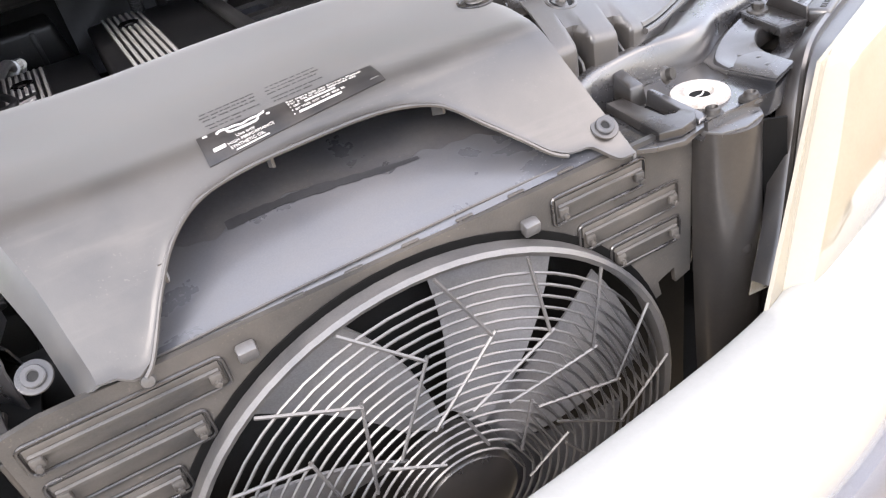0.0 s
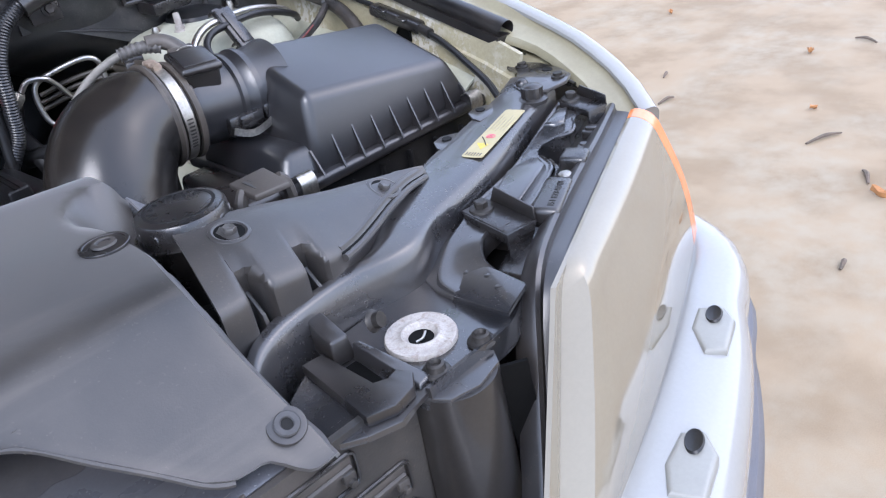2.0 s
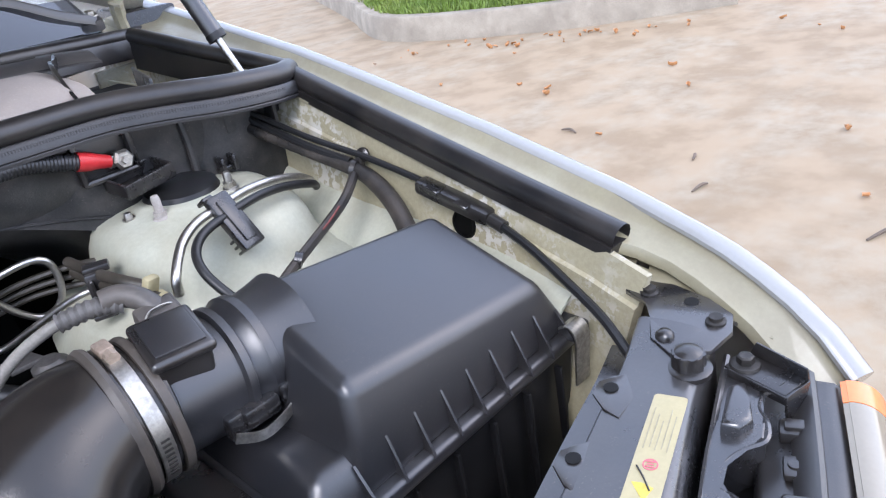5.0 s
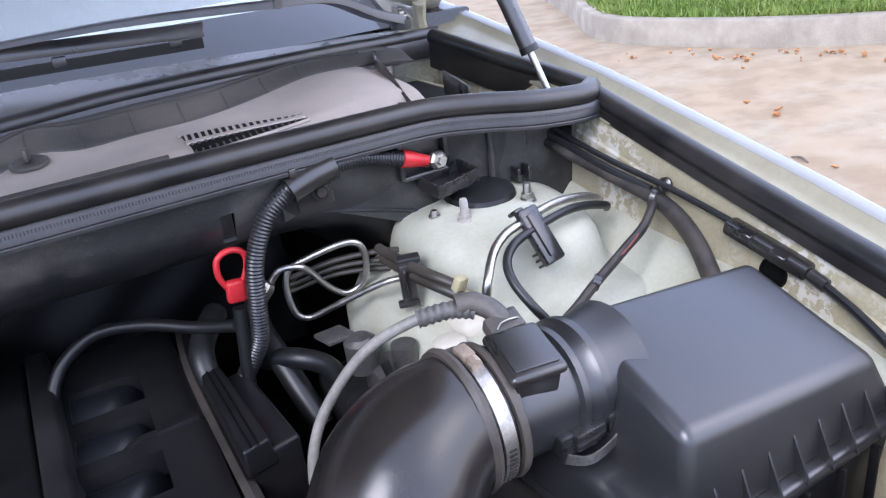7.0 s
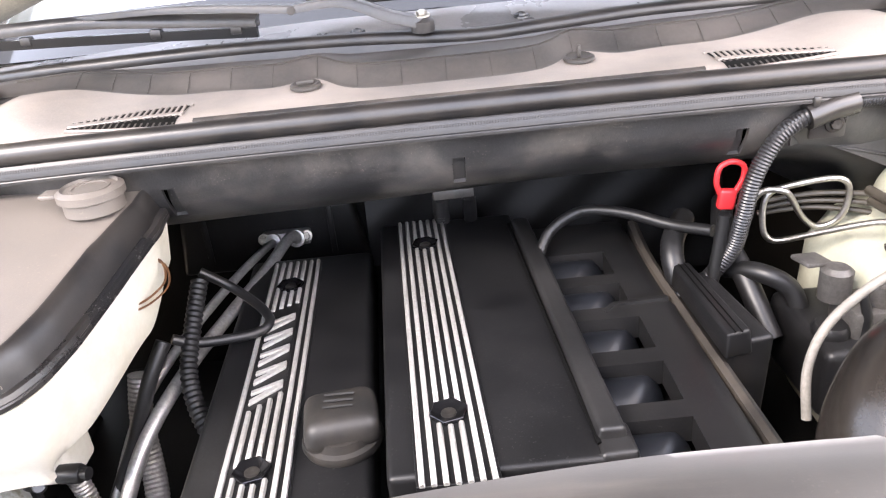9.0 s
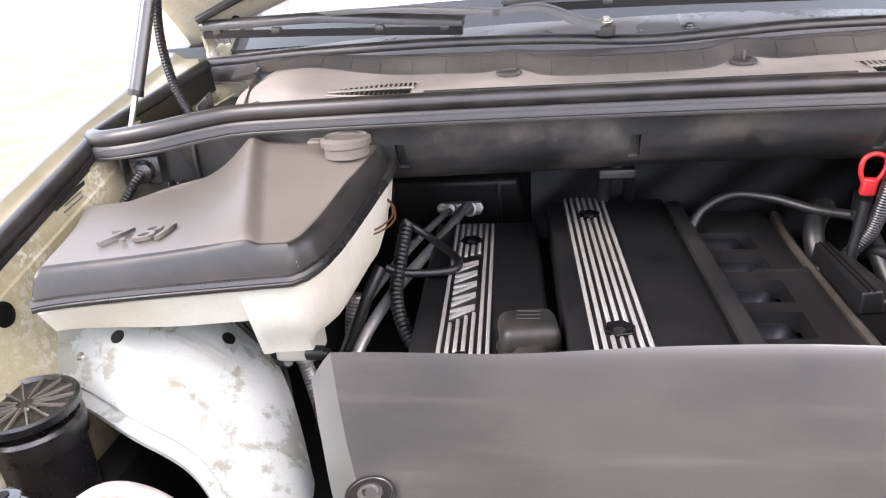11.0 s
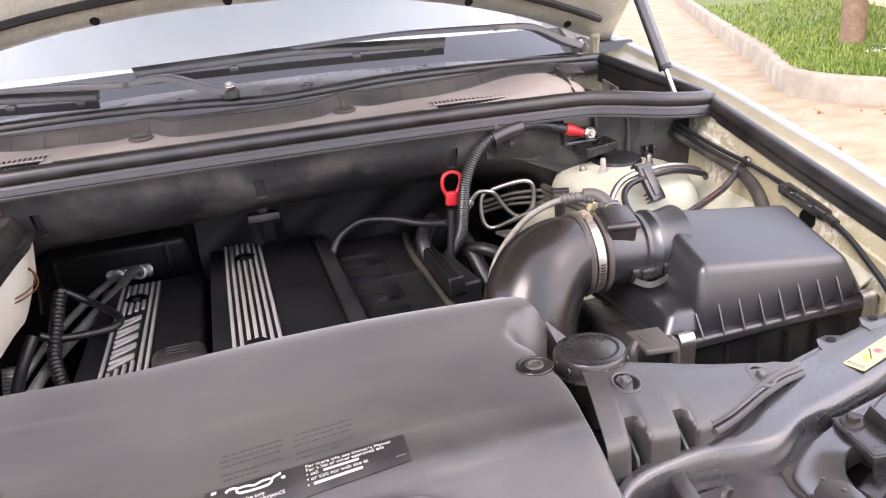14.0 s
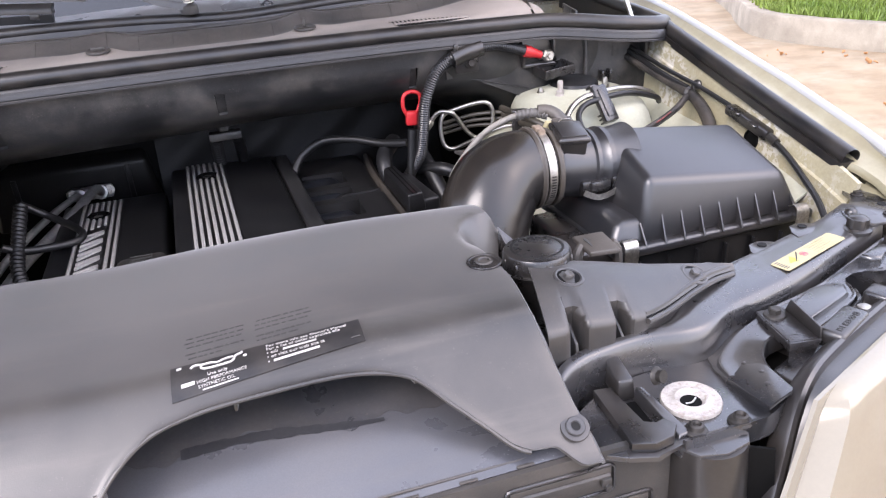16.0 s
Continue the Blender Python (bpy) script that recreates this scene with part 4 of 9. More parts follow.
part("scuttle_panel", sheet(cowl2, lin(0, 1, 40), lin(0, 1, 4), 0.004), surface("scuttle plastic", (0.120, 0.118, 0.118), (0.085, 0.084, 0.086), 0.22, size=5, bump=0.06, dust=(0.36, 0.32, 0.29), dust_amount=0.45, dust_size=6, dust_mid=0.56, spec=0.9), car, "dusty grey panel below the windscreen")
for x in (-0.62, -0.35, -0.12, 0.12, 0.35, 0.62):
    c = Vector(cowl2((x + 0.86) / 1.72, 0.45))
    part("screw", lathe([(0, 0), (0.012, 0), (0.011, 0.002), (0.007, 0.0025), (0.006, 0.005), (0.003, 0.006), (0, 0.004)], c + Vector((0, 0, 0.001)), (0, -0.2, 1), 16), BLACK, car)

# windscreen and the cabin behind, its trim paled to brighten the glass
def wscreen(u, v):
    x = -0.80 + 1.60 * u
    y = cowl_back(x) * 0.8 + 0.145 + 0.62 * v + 0.04 * abs(x)
    z = 1.188 - 0.035 * (abs(x) / 0.86) ** 2 + 0.44 * v
    return (x * (1 - 0.12 * v), y, z)


glass = part("windscreen", sheet(wscreen, lin(0, 1, 24), lin(0, 1, 10), 0.005), GLASS, car, "windscreen glass reflecting the pale sky")
glass.visible_shadow = False
part("frit_band", sheet(lambda u, v: Vector(wscreen(u, 0.004 + 0.125 * v)) + Vector((0, -0.0035, 0.003)), lin(0, 1, 24), lin(0, 1, 3), 0.001), surface("black glass border", (0.012, 0.013, 0.016), (0.009, 0.010, 0.012), 0.10, size=4, grain=0.05, bump=0.0, coat=0.5), car, "black printed border of the windscreen")
dash = sheet(lambda u, v: (-0.78 + 1.56 * u, cowl_back(-0.78 + 1.56 * u) * 0.8 + 0.20 + 0.55 * v, 1.165 + 0.05 * v - 0.05 * (1 - v)), lin(0, 1, 16), lin(0, 1, 4), 0.01)
part("dashboard", join(dash, rbox((0, 1.35, 1.0), (1.6, 0.02, 1.2), 0.005), rbox((0, 1.2, 1.64), (1.4, 0.5, 0.02), 0.005)), CABIN, car, "pale dashboard and cabin lining")
for sgn in (1, -1):
    b = tube([(0.87, 0.42, 1.12), (0.85, 0.62, 1.24), (0.80, 0.95, 1.46), (0.76, 1.2, 1.62)], 0.035, 8, 6)
    b2 = prism([(0.80, 0.42), (0.875, 0.40), (0.88, 0.62), (0.83, 0.62)], 1.0, 1.19, 0.004)
    part("windscreen_pillar", b if sgn > 0 else mirror_x(b), WHITE, car, "white windscreen pillar")
    part("scuttle_corner", b2 if sgn > 0 else mirror_x(b2), BLACK, car)

# open bonnet, hinged at its rear edge
HINGE = Matrix.Translation((0, 0.46, 1.15)) @ Matrix.Rotation(radians(-52), 4, "X") @ Matrix.Translation((0, -0.46, -1.15))


def hood(u, v, dz=0.0):
    x = -0.85 + 1.70 * u
    yb = 0.235 + 0.215 * (abs(x) / 0.85) ** 2.2
    yf = -0.80 + 0.14 * (abs(x) / 0.85) ** 2
    y = yb + (yf - yb) * v
    z = fz(min(y, 0.5)) + 0.05 * (1 - (x / 0.85) ** 2) + dz
    return HINGE @ Vector((x, y, z))


part("bonnet_skin", sheet(lambda u, v: hood(u, v, 0.02), lin(0, 1, 24), lin(0, 1, 20), 0.003), WHITE, car, "white bonnet, raised")


def hood_frame(u, v):
    e = min(u, 1 - u, v * 1.0, 1 - v)
    d = -0.012 - 0.022 * ease(0.0, 0.03, e) + 0.026 * ease(0.09, 0.13, e) * (0.6 + 0.4 * math.cos(u * 31) * math.cos(v * 17))
    return hood(u, v, d)


hf = part("bonnet_frame", sheet(hood_frame, lin(0, 1, 40), lin(0, 1, 40), 0.003), surface("bonnet underside paint", (0.60, 0.58, 0.49), (0.52, 0.50, 0.41), 0.35, size=5, bump=0.05, coat=0.2, dust=(0.25, 0.23, 0.18), dust_amount=0.3, dust_size=12, dust_sharp=0.1), car, "cream underside of the bonnet")
# Middle of the underside is unseen; the dark pad tones down reflections below.
part("insulation_pad", sheet(lambda u, v: Vector(hood_frame(0.11 + 0.78 * u, 0.13 + 0.78 * v)) + (HINGE.to_3x3() @ Vector((0, 0, -1))) * (0.006 + 0.010 * ease(0.0, 0.06, min(u, 1 - u, v, 1 - v))), lin(0, 1, 24), lin(0, 1, 24), 0.004), surface("felt insulation", (0.022, 0.022, 0.023), (0.015, 0.015, 0.016), 0.9, size=6, bump=0.4, fine=300), hf, "dark felt insulation pad")
for k in range(7):
    p = Vector(hood_frame(0.08 + 0.14 * k, 0.03))
    n = (HINGE.to_3x3() @ Vector((0, 0, -1))).normalized()
    part("bonnet_hole", lathe([(0, 0), (0.009, 0), (0.009, 0.002), (0, 0.002)], p, n, 12), TYRE, hf)
part("bonnet_seal", tube([Vector(hood_frame(u, 0.075)) + n * 0.006 for u in lin(0.04, 0.96, 20)], 0.008, 8, 2), RUBBER, hf, "black rubber strip")
for sgn in (1, -1):
    lo, hi = Vector((0.775 * sgn, 0.03, 1.09)), Vector(hood_frame(0.5 + 0.415 * sgn, 0.30)) + n * 0.02
    st = thing("gas_strut", lo, "black gas strut holding the bonnet open", "gas strut", "bonnet struts")
    mid = lo.lerp(hi, 0.22)
    part("rod", tube([lo, mid], 0.0045, 10, 2, smooth=False), STEEL, st, "bright steel rod")
    part("cylinder", tube([mid, lo.lerp(hi, 0.96)], 0.0115, 14, 2, smooth=False), GLOSS, st)
    part("collar", tube([mid, mid.lerp(hi, 0.03)], 0.0125, 14, 2, smooth=False), HOSE, st)
    part("ball_joint", lathe([(0, -0.01), (0.008, -0.008), (0.010, 0), (0.008, 0.008), (0, 0.01)], lo, (1, 0, 0), 12), DARKBOLT, st)
    hb = tube([(0.80 * sgn, 0.42, 1.10), (0.795 * sgn, 0.43, 1.18), Vector(hood_frame(0.5 + 0.465 * sgn, 0.03))], 0.012, 8, 5)
    part("bonnet_hinge", hb, CREAM, car, "cream steel bonnet hinge arm")

# ---- front frame ----
def hexa(lo, hi, r=0.006, seg=3):
    """A block from four lower and four upper corners, with rounded edges."""
    bm = bmesh.new()
    a = [bm.verts.new(p) for p in lo]
    b = [bm.verts.new(p) for p in hi]
    bm.faces.new(a[::-1])
    bm.faces.new(b)
    for i in range(4):
        j = (i + 1) % 4
        bm.faces.new((a[i], a[j], b[j], b[i]))
    if r > 0:
        bmesh.ops.bevel(bm, geom=bm.edges[:], offset=r, segments=seg, profile=0.5, affect="EDGES")
    return bm


def ringplate(c, r0, r1, h, n=32, axis=(0, 0, 1)):
    return lathe([(r0, 0), (r1, 0), (r1, h * 0.8), (r1 - h * 0.2, h), (r0 + h * 0.2, h), (r0, h * 0.8), (r0, 0)], c, axis, n)


def front_beam(sgn):
    root = thing("headlamp_carrier", (0.45 * sgn, -0.70, 0.85), "black painted steel carrier beam beside the headlamp" if sgn > 0 else "dusty black painted steel carrier beam beside the headlamp", "carrier beam", "carrier beams")

    def put(name, bm, mat, label="", parent=None):
        return part(name, bm if sgn > 0 else mirror_x(bm), mat, parent or root, label)

    LE = spline([(0.250, -0.705, 0), (0.272, -0.684, 0), (0.314, -0.672, 0), (0.363, -0.671, 0), (0.401, -0.659, 0), (0.450, -0.639, 0), (0.490, -0.618, 0), (0.532, -0.598, 0), (0.560, -0.586, 0), (0.636, -0.563, 0), (0.70, -0.545, 0), (0.750, -0.528, 0)], 6)
    RE = spline([(0.258, -0.736, 0), (0.274, -0.717, 0), (0.305, -0.704, 0), (0.362, -0.697, 0), (0.410, -0.703, 0), (0.441, -0.699, 0), (0.476, -0.681, 0), (0.506, -0.672, 0), (0.546, -0.661, 0), (0.598, -0.646, 0), (0.674, -0.617, 0), (0.757, -0.588, 0)], 6)
    rows = [(0, 0, -0.026), (0, 0, -0.006), (0.04, 0, -0.002), (0.12, 0, -0.0005), (0.25, 0, 0.0), (0.40, 0, 0.0008), (0.58, 0, 0.0012), (0.76, 0, 0.0006), (0.88, 0, -0.0008), (0.95, 0, -0.003), (0.99, 0, -0.007), (1.0, 0.003, -0.013), (1.0, 0.006, -0.058)]

    def stripf(u, v):
        i = min(int(round(u * (len(LE) - 1))), len(LE) - 1)
        l, r = LE[i], RE[i]
        w = (r - l).normalized()
        k = int(round(v * (len(rows) - 1)))
        a, o, h = rows[k]
        q = l.lerp(r, a) + w * o
        side_fall = -0.036 * ease(0.55, 0.0, a) * ease(0.450, 0.350, l.x)
        return (q.x, q.y, table([(0.25, 0.926), (0.275, 0.936), (0.30, 0.939), (0.60, 0.943), (0.70, 0.947), (0.755, 0.955)], q.x) + h + side_fall)
    top = put("top_strip", sheet(stripf, lin(0, 1, len(LE) - 1), lin(0, 1, len(rows) - 1), -0.002), GLOSS, "glossy black steel strip")
    put("inner_flange", sweep([(p.x, p.y + 0.008, 0.917) for p in LE[18:]], [(-0.016, -0.002), (-0.016, 0.001), (0.006, 0.001), (0.006, -0.002)], 1, smooth=False), GLOSS)
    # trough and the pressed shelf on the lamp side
    # Trough floor is coloured near-black for the shade down in the groove.
    put("trough", sheet(lambda u, v: Vector((0.25 + 0.52 * u, -0.655 + 0.10 * ease(0.15, 1, u) - 0.105 + 0.0 * u, 0.880 + 0.008 * u)).lerp(Vector((0.25 + 0.52 * u, -0.60 + 0.06 * u, 0.880 + 0.008 * u)), v), lin(0, 1, 14), lin(0, 1, 3), 0.003), PITCH, "trough with its deep shade put into near-black")
    put("end_plate", prism([(0.735, -0.600), (0.765, -0.602), (0.787, -0.592), (0.800, -0.565), (0.806, -0.530), (0.800, -0.500), (0.788, -0.492), (0.778, -0.500), (0.770, -0.525), (0.752, -0.540), (0.728, -0.553), (0.715, -0.580)], 0.950, 0.954, 0.001), GLOSS, "flat black end plate")
    put("plate_hole", lathe([(0, 0), (0.006, 0), (0.006, 0.0010), (0, 0.0010)], (0.788, -0.556, 0.9536), (0, 0, 1), 14), TYRE)
    put("end_fold", hexa([(0.786, -0.588, 0.944), (0.838, -0.598, 0.906), (0.842, -0.545, 0.912), (0.792, -0.515, 0.948)], [(0.786, -0.588, 0.948), (0.838, -0.598, 0.910), (0.842, -0.545, 0.916), (0.792, -0.515, 0.953)], 0.001, 2), GLOSS, "bent end of the plate")
    # the plate with the catch, below the strip
    poly = [(0.288, -0.806), (0.312, -0.814), (0.330, -0.808), (0.345, -0.806), (0.426, -0.804), (0.462, -0.786), (0.455, -0.735), (0.441, -0.698), (0.38, -0.702), (0.32, -0.706), (0.275, -0.735), (0.262, -0.790)]
    plate = put("latch_plate", prism(poly, 0.898, 0.903, 0.001), GLOSS, "black steel plate round the catch")
    put("latch_lip", sweep([(0.340, -0.808, 0.902), (0.38, -0.807, 0.902), (0.426, -0.805, 0.902), (0.460, -0.788, 0.903)], [(-0.003, -0.016), (-0.003, 0.004), (0.002, 0.006), (0.003, -0.016)], 5), GLOSS)
    put("catch_ring", lathe([(0.0092, -0.0020), (0.0098, 0.0004), (0.0120, 0.0030), (0.0132, 0.0046), (0.0148, 0.0050), (0.0168, 0.0036), (0.0225, 0.0028), (0.0258, 0.0042), (0.0272, 0.0040), (0.0280, 0.0022), (0.0280, 0.0), (0.0092, -0.0020)], (0.3785, -0.759, 0.903), (0, 0, 1), 44), surface("dirty white catch ring", (0.41, 0.385, 0.355), (0.33, 0.305, 0.28), 0.5, size=60, grain=0.15, bump=0.2, fine=400, dust=(0.16, 0.11, 0.075), dust_amount=0.5, dust_size=190, dust_sharp=0.12, dust_mid=0.60), "worn white plastic ring of the bonnet catch")
    put("catch_hole", lathe([(0, 0), (0.012, 0), (0.012, 0.002), (0, 0.002)], (0.3785, -0.758, 0.9015), (0, 0, 1), 20), PITCH)
    put("spring_wire", tube([(0.371, -0.762, 0.905), (0.377, -0.763, 0.9056), (0.384, -0.758, 0.905)], 0.0010, 6, 4), STEEL)
    for c in ((0.401, -0.800, 0.904), (0.358, -0.797, 0.904)):
        o = put("bolt", lathe([(0, 0), (0.011, 0), (0.010, 0.002), (0.0075, 0.003), (0.0065, 0.007), (0.0045, 0.008), (0.003, 0.005), (0, 0.005)], c, (0, 0, 1), 14), DARKBOLT, "dark bolt head")
    # forked guide with a slot, and folded gusset
    put("guide_fork", prism([(0.298, -0.720), (0.316, -0.722), (0.315, -0.780), (0.327, -0.786), (0.336, -0.778), (0.342, -0.792), (0.332, -0.804), (0.312, -0.808), (0.293, -0.801)], 0.904, 0.913, 0.002), BLACK, "black plastic forked guide")
    put("guide_horn", hexa([(0.316, -0.735, 0.904), (0.334, -0.738, 0.904), (0.338, -0.694, 0.904), (0.320, -0.692, 0.904)], [(0.318, -0.732, 0.924), (0.333, -0.734, 0.924), (0.335, -0.700, 0.930), (0.321, -0.698, 0.930)], 0.002), BLACK)
    put("guide_slot", prism([(0.316, -0.740), (0.331, -0.740), (0.329, -0.784), (0.317, -0.780)], 0.9032, 0.9042), PITCH)
    put("gusset", hexa([(0.330, -0.738, 0.903), (0.346, -0.742, 0.903), (0.352, -0.800, 0.903), (0.338, -0.802, 0.903)], [(0.331, -0.740, 0.921), (0.336, -0.742, 0.921), (0.351, -0.798, 0.907), (0.340, -0.800, 0.907)], 0.001), GLOSS, "folded steel gusset")
    tab = prism([(0.426, -0.726), (0.438, -0.690), (0.470, -0.678), (0.508, -0.680), (0.512, -0.698), (0.484, -0.713), (0.470, -0.728), (0.466, -0.745), (0.462, -0.770), (0.458, -0.796), (0.428, -0.804)], 0.0, 0.004, 0.0012)
    def tabz(x, y):
        return 0.905 + 0.20 * (x - 0.425) + 0.12 * (-0.726 - y)
    for v in tab.verts:
        v.co.z += tabz(v.co.x, v.co.y) - 0.004
    put("corner_tab", tab, GLOSS, "folded steel tab with pressed dimples")
    put("tab_wall", hexa([(0.4265, -0.800, 0.898), (0.4300, -0.800, 0.898), (0.4290, -0.728, 0.898), (0.4255, -0.728, 0.898)], [(0.4265, -0.802, 0.911), (0.4300, -0.802, 0.912), (0.4290, -0.728, 0.902), (0.4255, -0.728, 0.902)], 0), GLOSS)
    put("tab_curl", sweep([(x, y, tabz(x, y) - 0.010) for x, y in ((0.500, -0.704), (0.484, -0.712), (0.472, -0.728), (0.4665, -0.745), (0.4625, -0.770), (0.459, -0.794))], [(-0.001, -0.012), (-0.001, 0.009), (0.0012, 0.009), (0.0012, -0.012)], 5), GLOSS)
    for c in ((0.447, -0.775), (0.455, -0.757), (0.452, -0.735)):
        put("dimple", lathe([(0, 0), (0.003, 0), (0.002, 0.0003), (0, 0.0004)], (c[0], c[1], tabz(*c)), (-0.33, 0.12, 1), 10), GLOSS)
    put("flange_bolt", lathe([(0, 0), (0.009, 0), (0.008, 0.002), (0.006, 0.003), (0.006, 0.008), (0, 0.008)], (0.350, -0.744, 0.930), (0.4, -0.9, 0.35), 14), DARKBOLT)
    # bearing post with its castellated cap, smaller knobs and the bolts of the end plate
    cx, cy, cz = 0.716, -0.592, 0.944
    put("bump_stop_base", lathe([(0, 0), (0.017, 0), (0.017, 0.004), (0.0135, 0.006), (0, 0.006)], (cx, cy, cz), (0, 0, 1), 24), BLACK)
    gear = [(cx + (0.0125 if k % 5 in (0, 1, 2) else 0.0112) * math.cos(math.tau * k / 30), cy + (0.0125 if k % 5 in (0, 1, 2) else 0.0112) * math.sin(math.tau * k / 30)) for k in range(30)]
    put("bump_stop", prism(gear, cz + 0.005, cz + 0.018, 0.0015), BLACK, "black six-lobed rubber bump stop")
    put("bump_stop_top", lathe([(0, 0.0215), (0.004, 0.021), (0.0085, 0.0195), (0.0108, 0.0175), (0, 0.0165)], (cx, cy, cz), (0, 0, 1), 24), BLACK)
    put("knob", lathe([(0, 0), (0.0075, 0), (0.0072, 0.004), (0.0045, 0.007), (0, 0.008)], (0.733, -0.563, 0.953), (0, 0, 1), 14), BLACK)
    for c in ((0.783, -0.520, 0.954), (0.770, -0.586, 0.954)):
        put("bolt", lathe([(0, 0), (0.008, 0), (0.008, 0.002), (0.0055, 0.003), (0.0055, 0.006), (0, 0.006)], c, (0, 0, 1), 12), DARKBOLT)
    for c in ((0.592, -0.570, 0.9400), (0.663, -0.553, 0.9440)):
        pl = prism([(c[0] - 0.018, c[1] - 0.012), (c[0] - 0.008, c[1] + 0.004), (c[0] + 0.006, c[1] + 0.008), (c[0] + 0.017, c[1] + 0.002), (c[0] + 0.030, c[1] - 0.008), (c[0] + 0.020, c[1] - 0.022), (c[0] - 0.020, c[1] - 0.026)], c[2], c[2] + 0.002, 0.0008)
        put("ear", pl, GLOSS)
        put("ear_hole", lathe([(0, 0), (0.0055, 0), (0.0055, 0.0012), (0, 0.0012)], (c[0] + 0.004, c[1] - 0.004, c[2] + 0.002), (0, 0, 1), 12), TYRE)
    put("wing_plate", sheet(lambda u, v: (0.800 + 0.038 * v + 0.010 * u * (1 - u), -0.468 - 0.150 * u + 0.012 * v, 0.962 - 0.030 * u + 0.016 * v - 0.006 * ease(0.4, 0.6, v)), lin(0, 1, 24), lin(0, 1, 8), 0.003, lambda u, v: not ((0.16 < u < 0.26 or 0.50 < u < 0.62) and 0.25 < v < 0.50)), FLANGE, "dirty cream bracket with slots under the wing's edge")
    # hanging column below the plate
    def col(u, v):
        a = math.pi * (0.02 + 0.96 * u)
        z = 0.896 - 0.42 * v
        w = 0.031 + 0.005 * math.sin(v * 3.0)
        return (0.371 - w * math.cos(a) + 0.006 * v, -0.790 - 0.036 * math.sin(a) ** 0.8 - 0.020 * v, z)
    put("column", sheet(col, lin(0, 1, 40), lin(0, 1, 24), 0.004), DARKMETAL, "dark pressed steel column")
    put("column_edge", tube([(0.402, -0.796, 0.892), (0.405, -0.802, 0.80), (0.408, -0.808, 0.70), (0.408, -0.811, 0.52)], 0.003, 6, 4), DARKMETAL, "rounded pressed edge")
    # Flange coloured near-black to pass for the unlit gap beside the column.
    put("column_flange", sheet(lambda u, v: (0.402 + 0.020 * u - 0.004 * math.cos(7 * v), -0.815 - 0.012 * u - 0.012 * v, 0.890 - 0.24 * v), lin(0, 1, 2), lin(0, 1, 12), 0.003), PITCH)
    put("column_top", prism([(0.334, -0.786), (0.408, -0.786), (0.406, -0.806), (0.396, -0.821), (0.370, -0.827), (0.347, -0.821), (0.337, -0.806)], 0.888, 0.899, 0.002), GLOSS, "steel lip over the column")
    put("column_hole", ringplate((0.366, -0.828, 0.792), 0.004, 0.009, 0.002, 18, (0.1, -1, 0.1)), DARKMETAL)
    put("column_pit", lathe([(0, 0), (0.0042, 0), (0.0042, 0.002), (0, 0.002)], (0.366, -0.829, 0.792), (0.1, -1, 0.1), 12), TYRE)
    put("column_stud", lathe([(0, 0), (0.009, 0), (0.008, 0.003), (0.004, 0.005), (0, 0.005)], (0.372, -0.832, 0.765), (0.1, -1, 0.1), 14), DARKMETAL)
    put("stay", join(rbox((0.384, -0.862, 0.705), (0.026, 0.004, 0.085), 0.002, 2, (6, 4, 10)), lathe([(0, 0), (0.012, 0), (0.010, 0.004), (0.006, 0.006), (0, 0.006)], (0.380, -0.856, 0.742), (0.1, -1, 0.2), 16)), DARKMETAL, "short steel stay")
    return root


carrier = front_beam(1)
carrier_left = front_beam(-1)


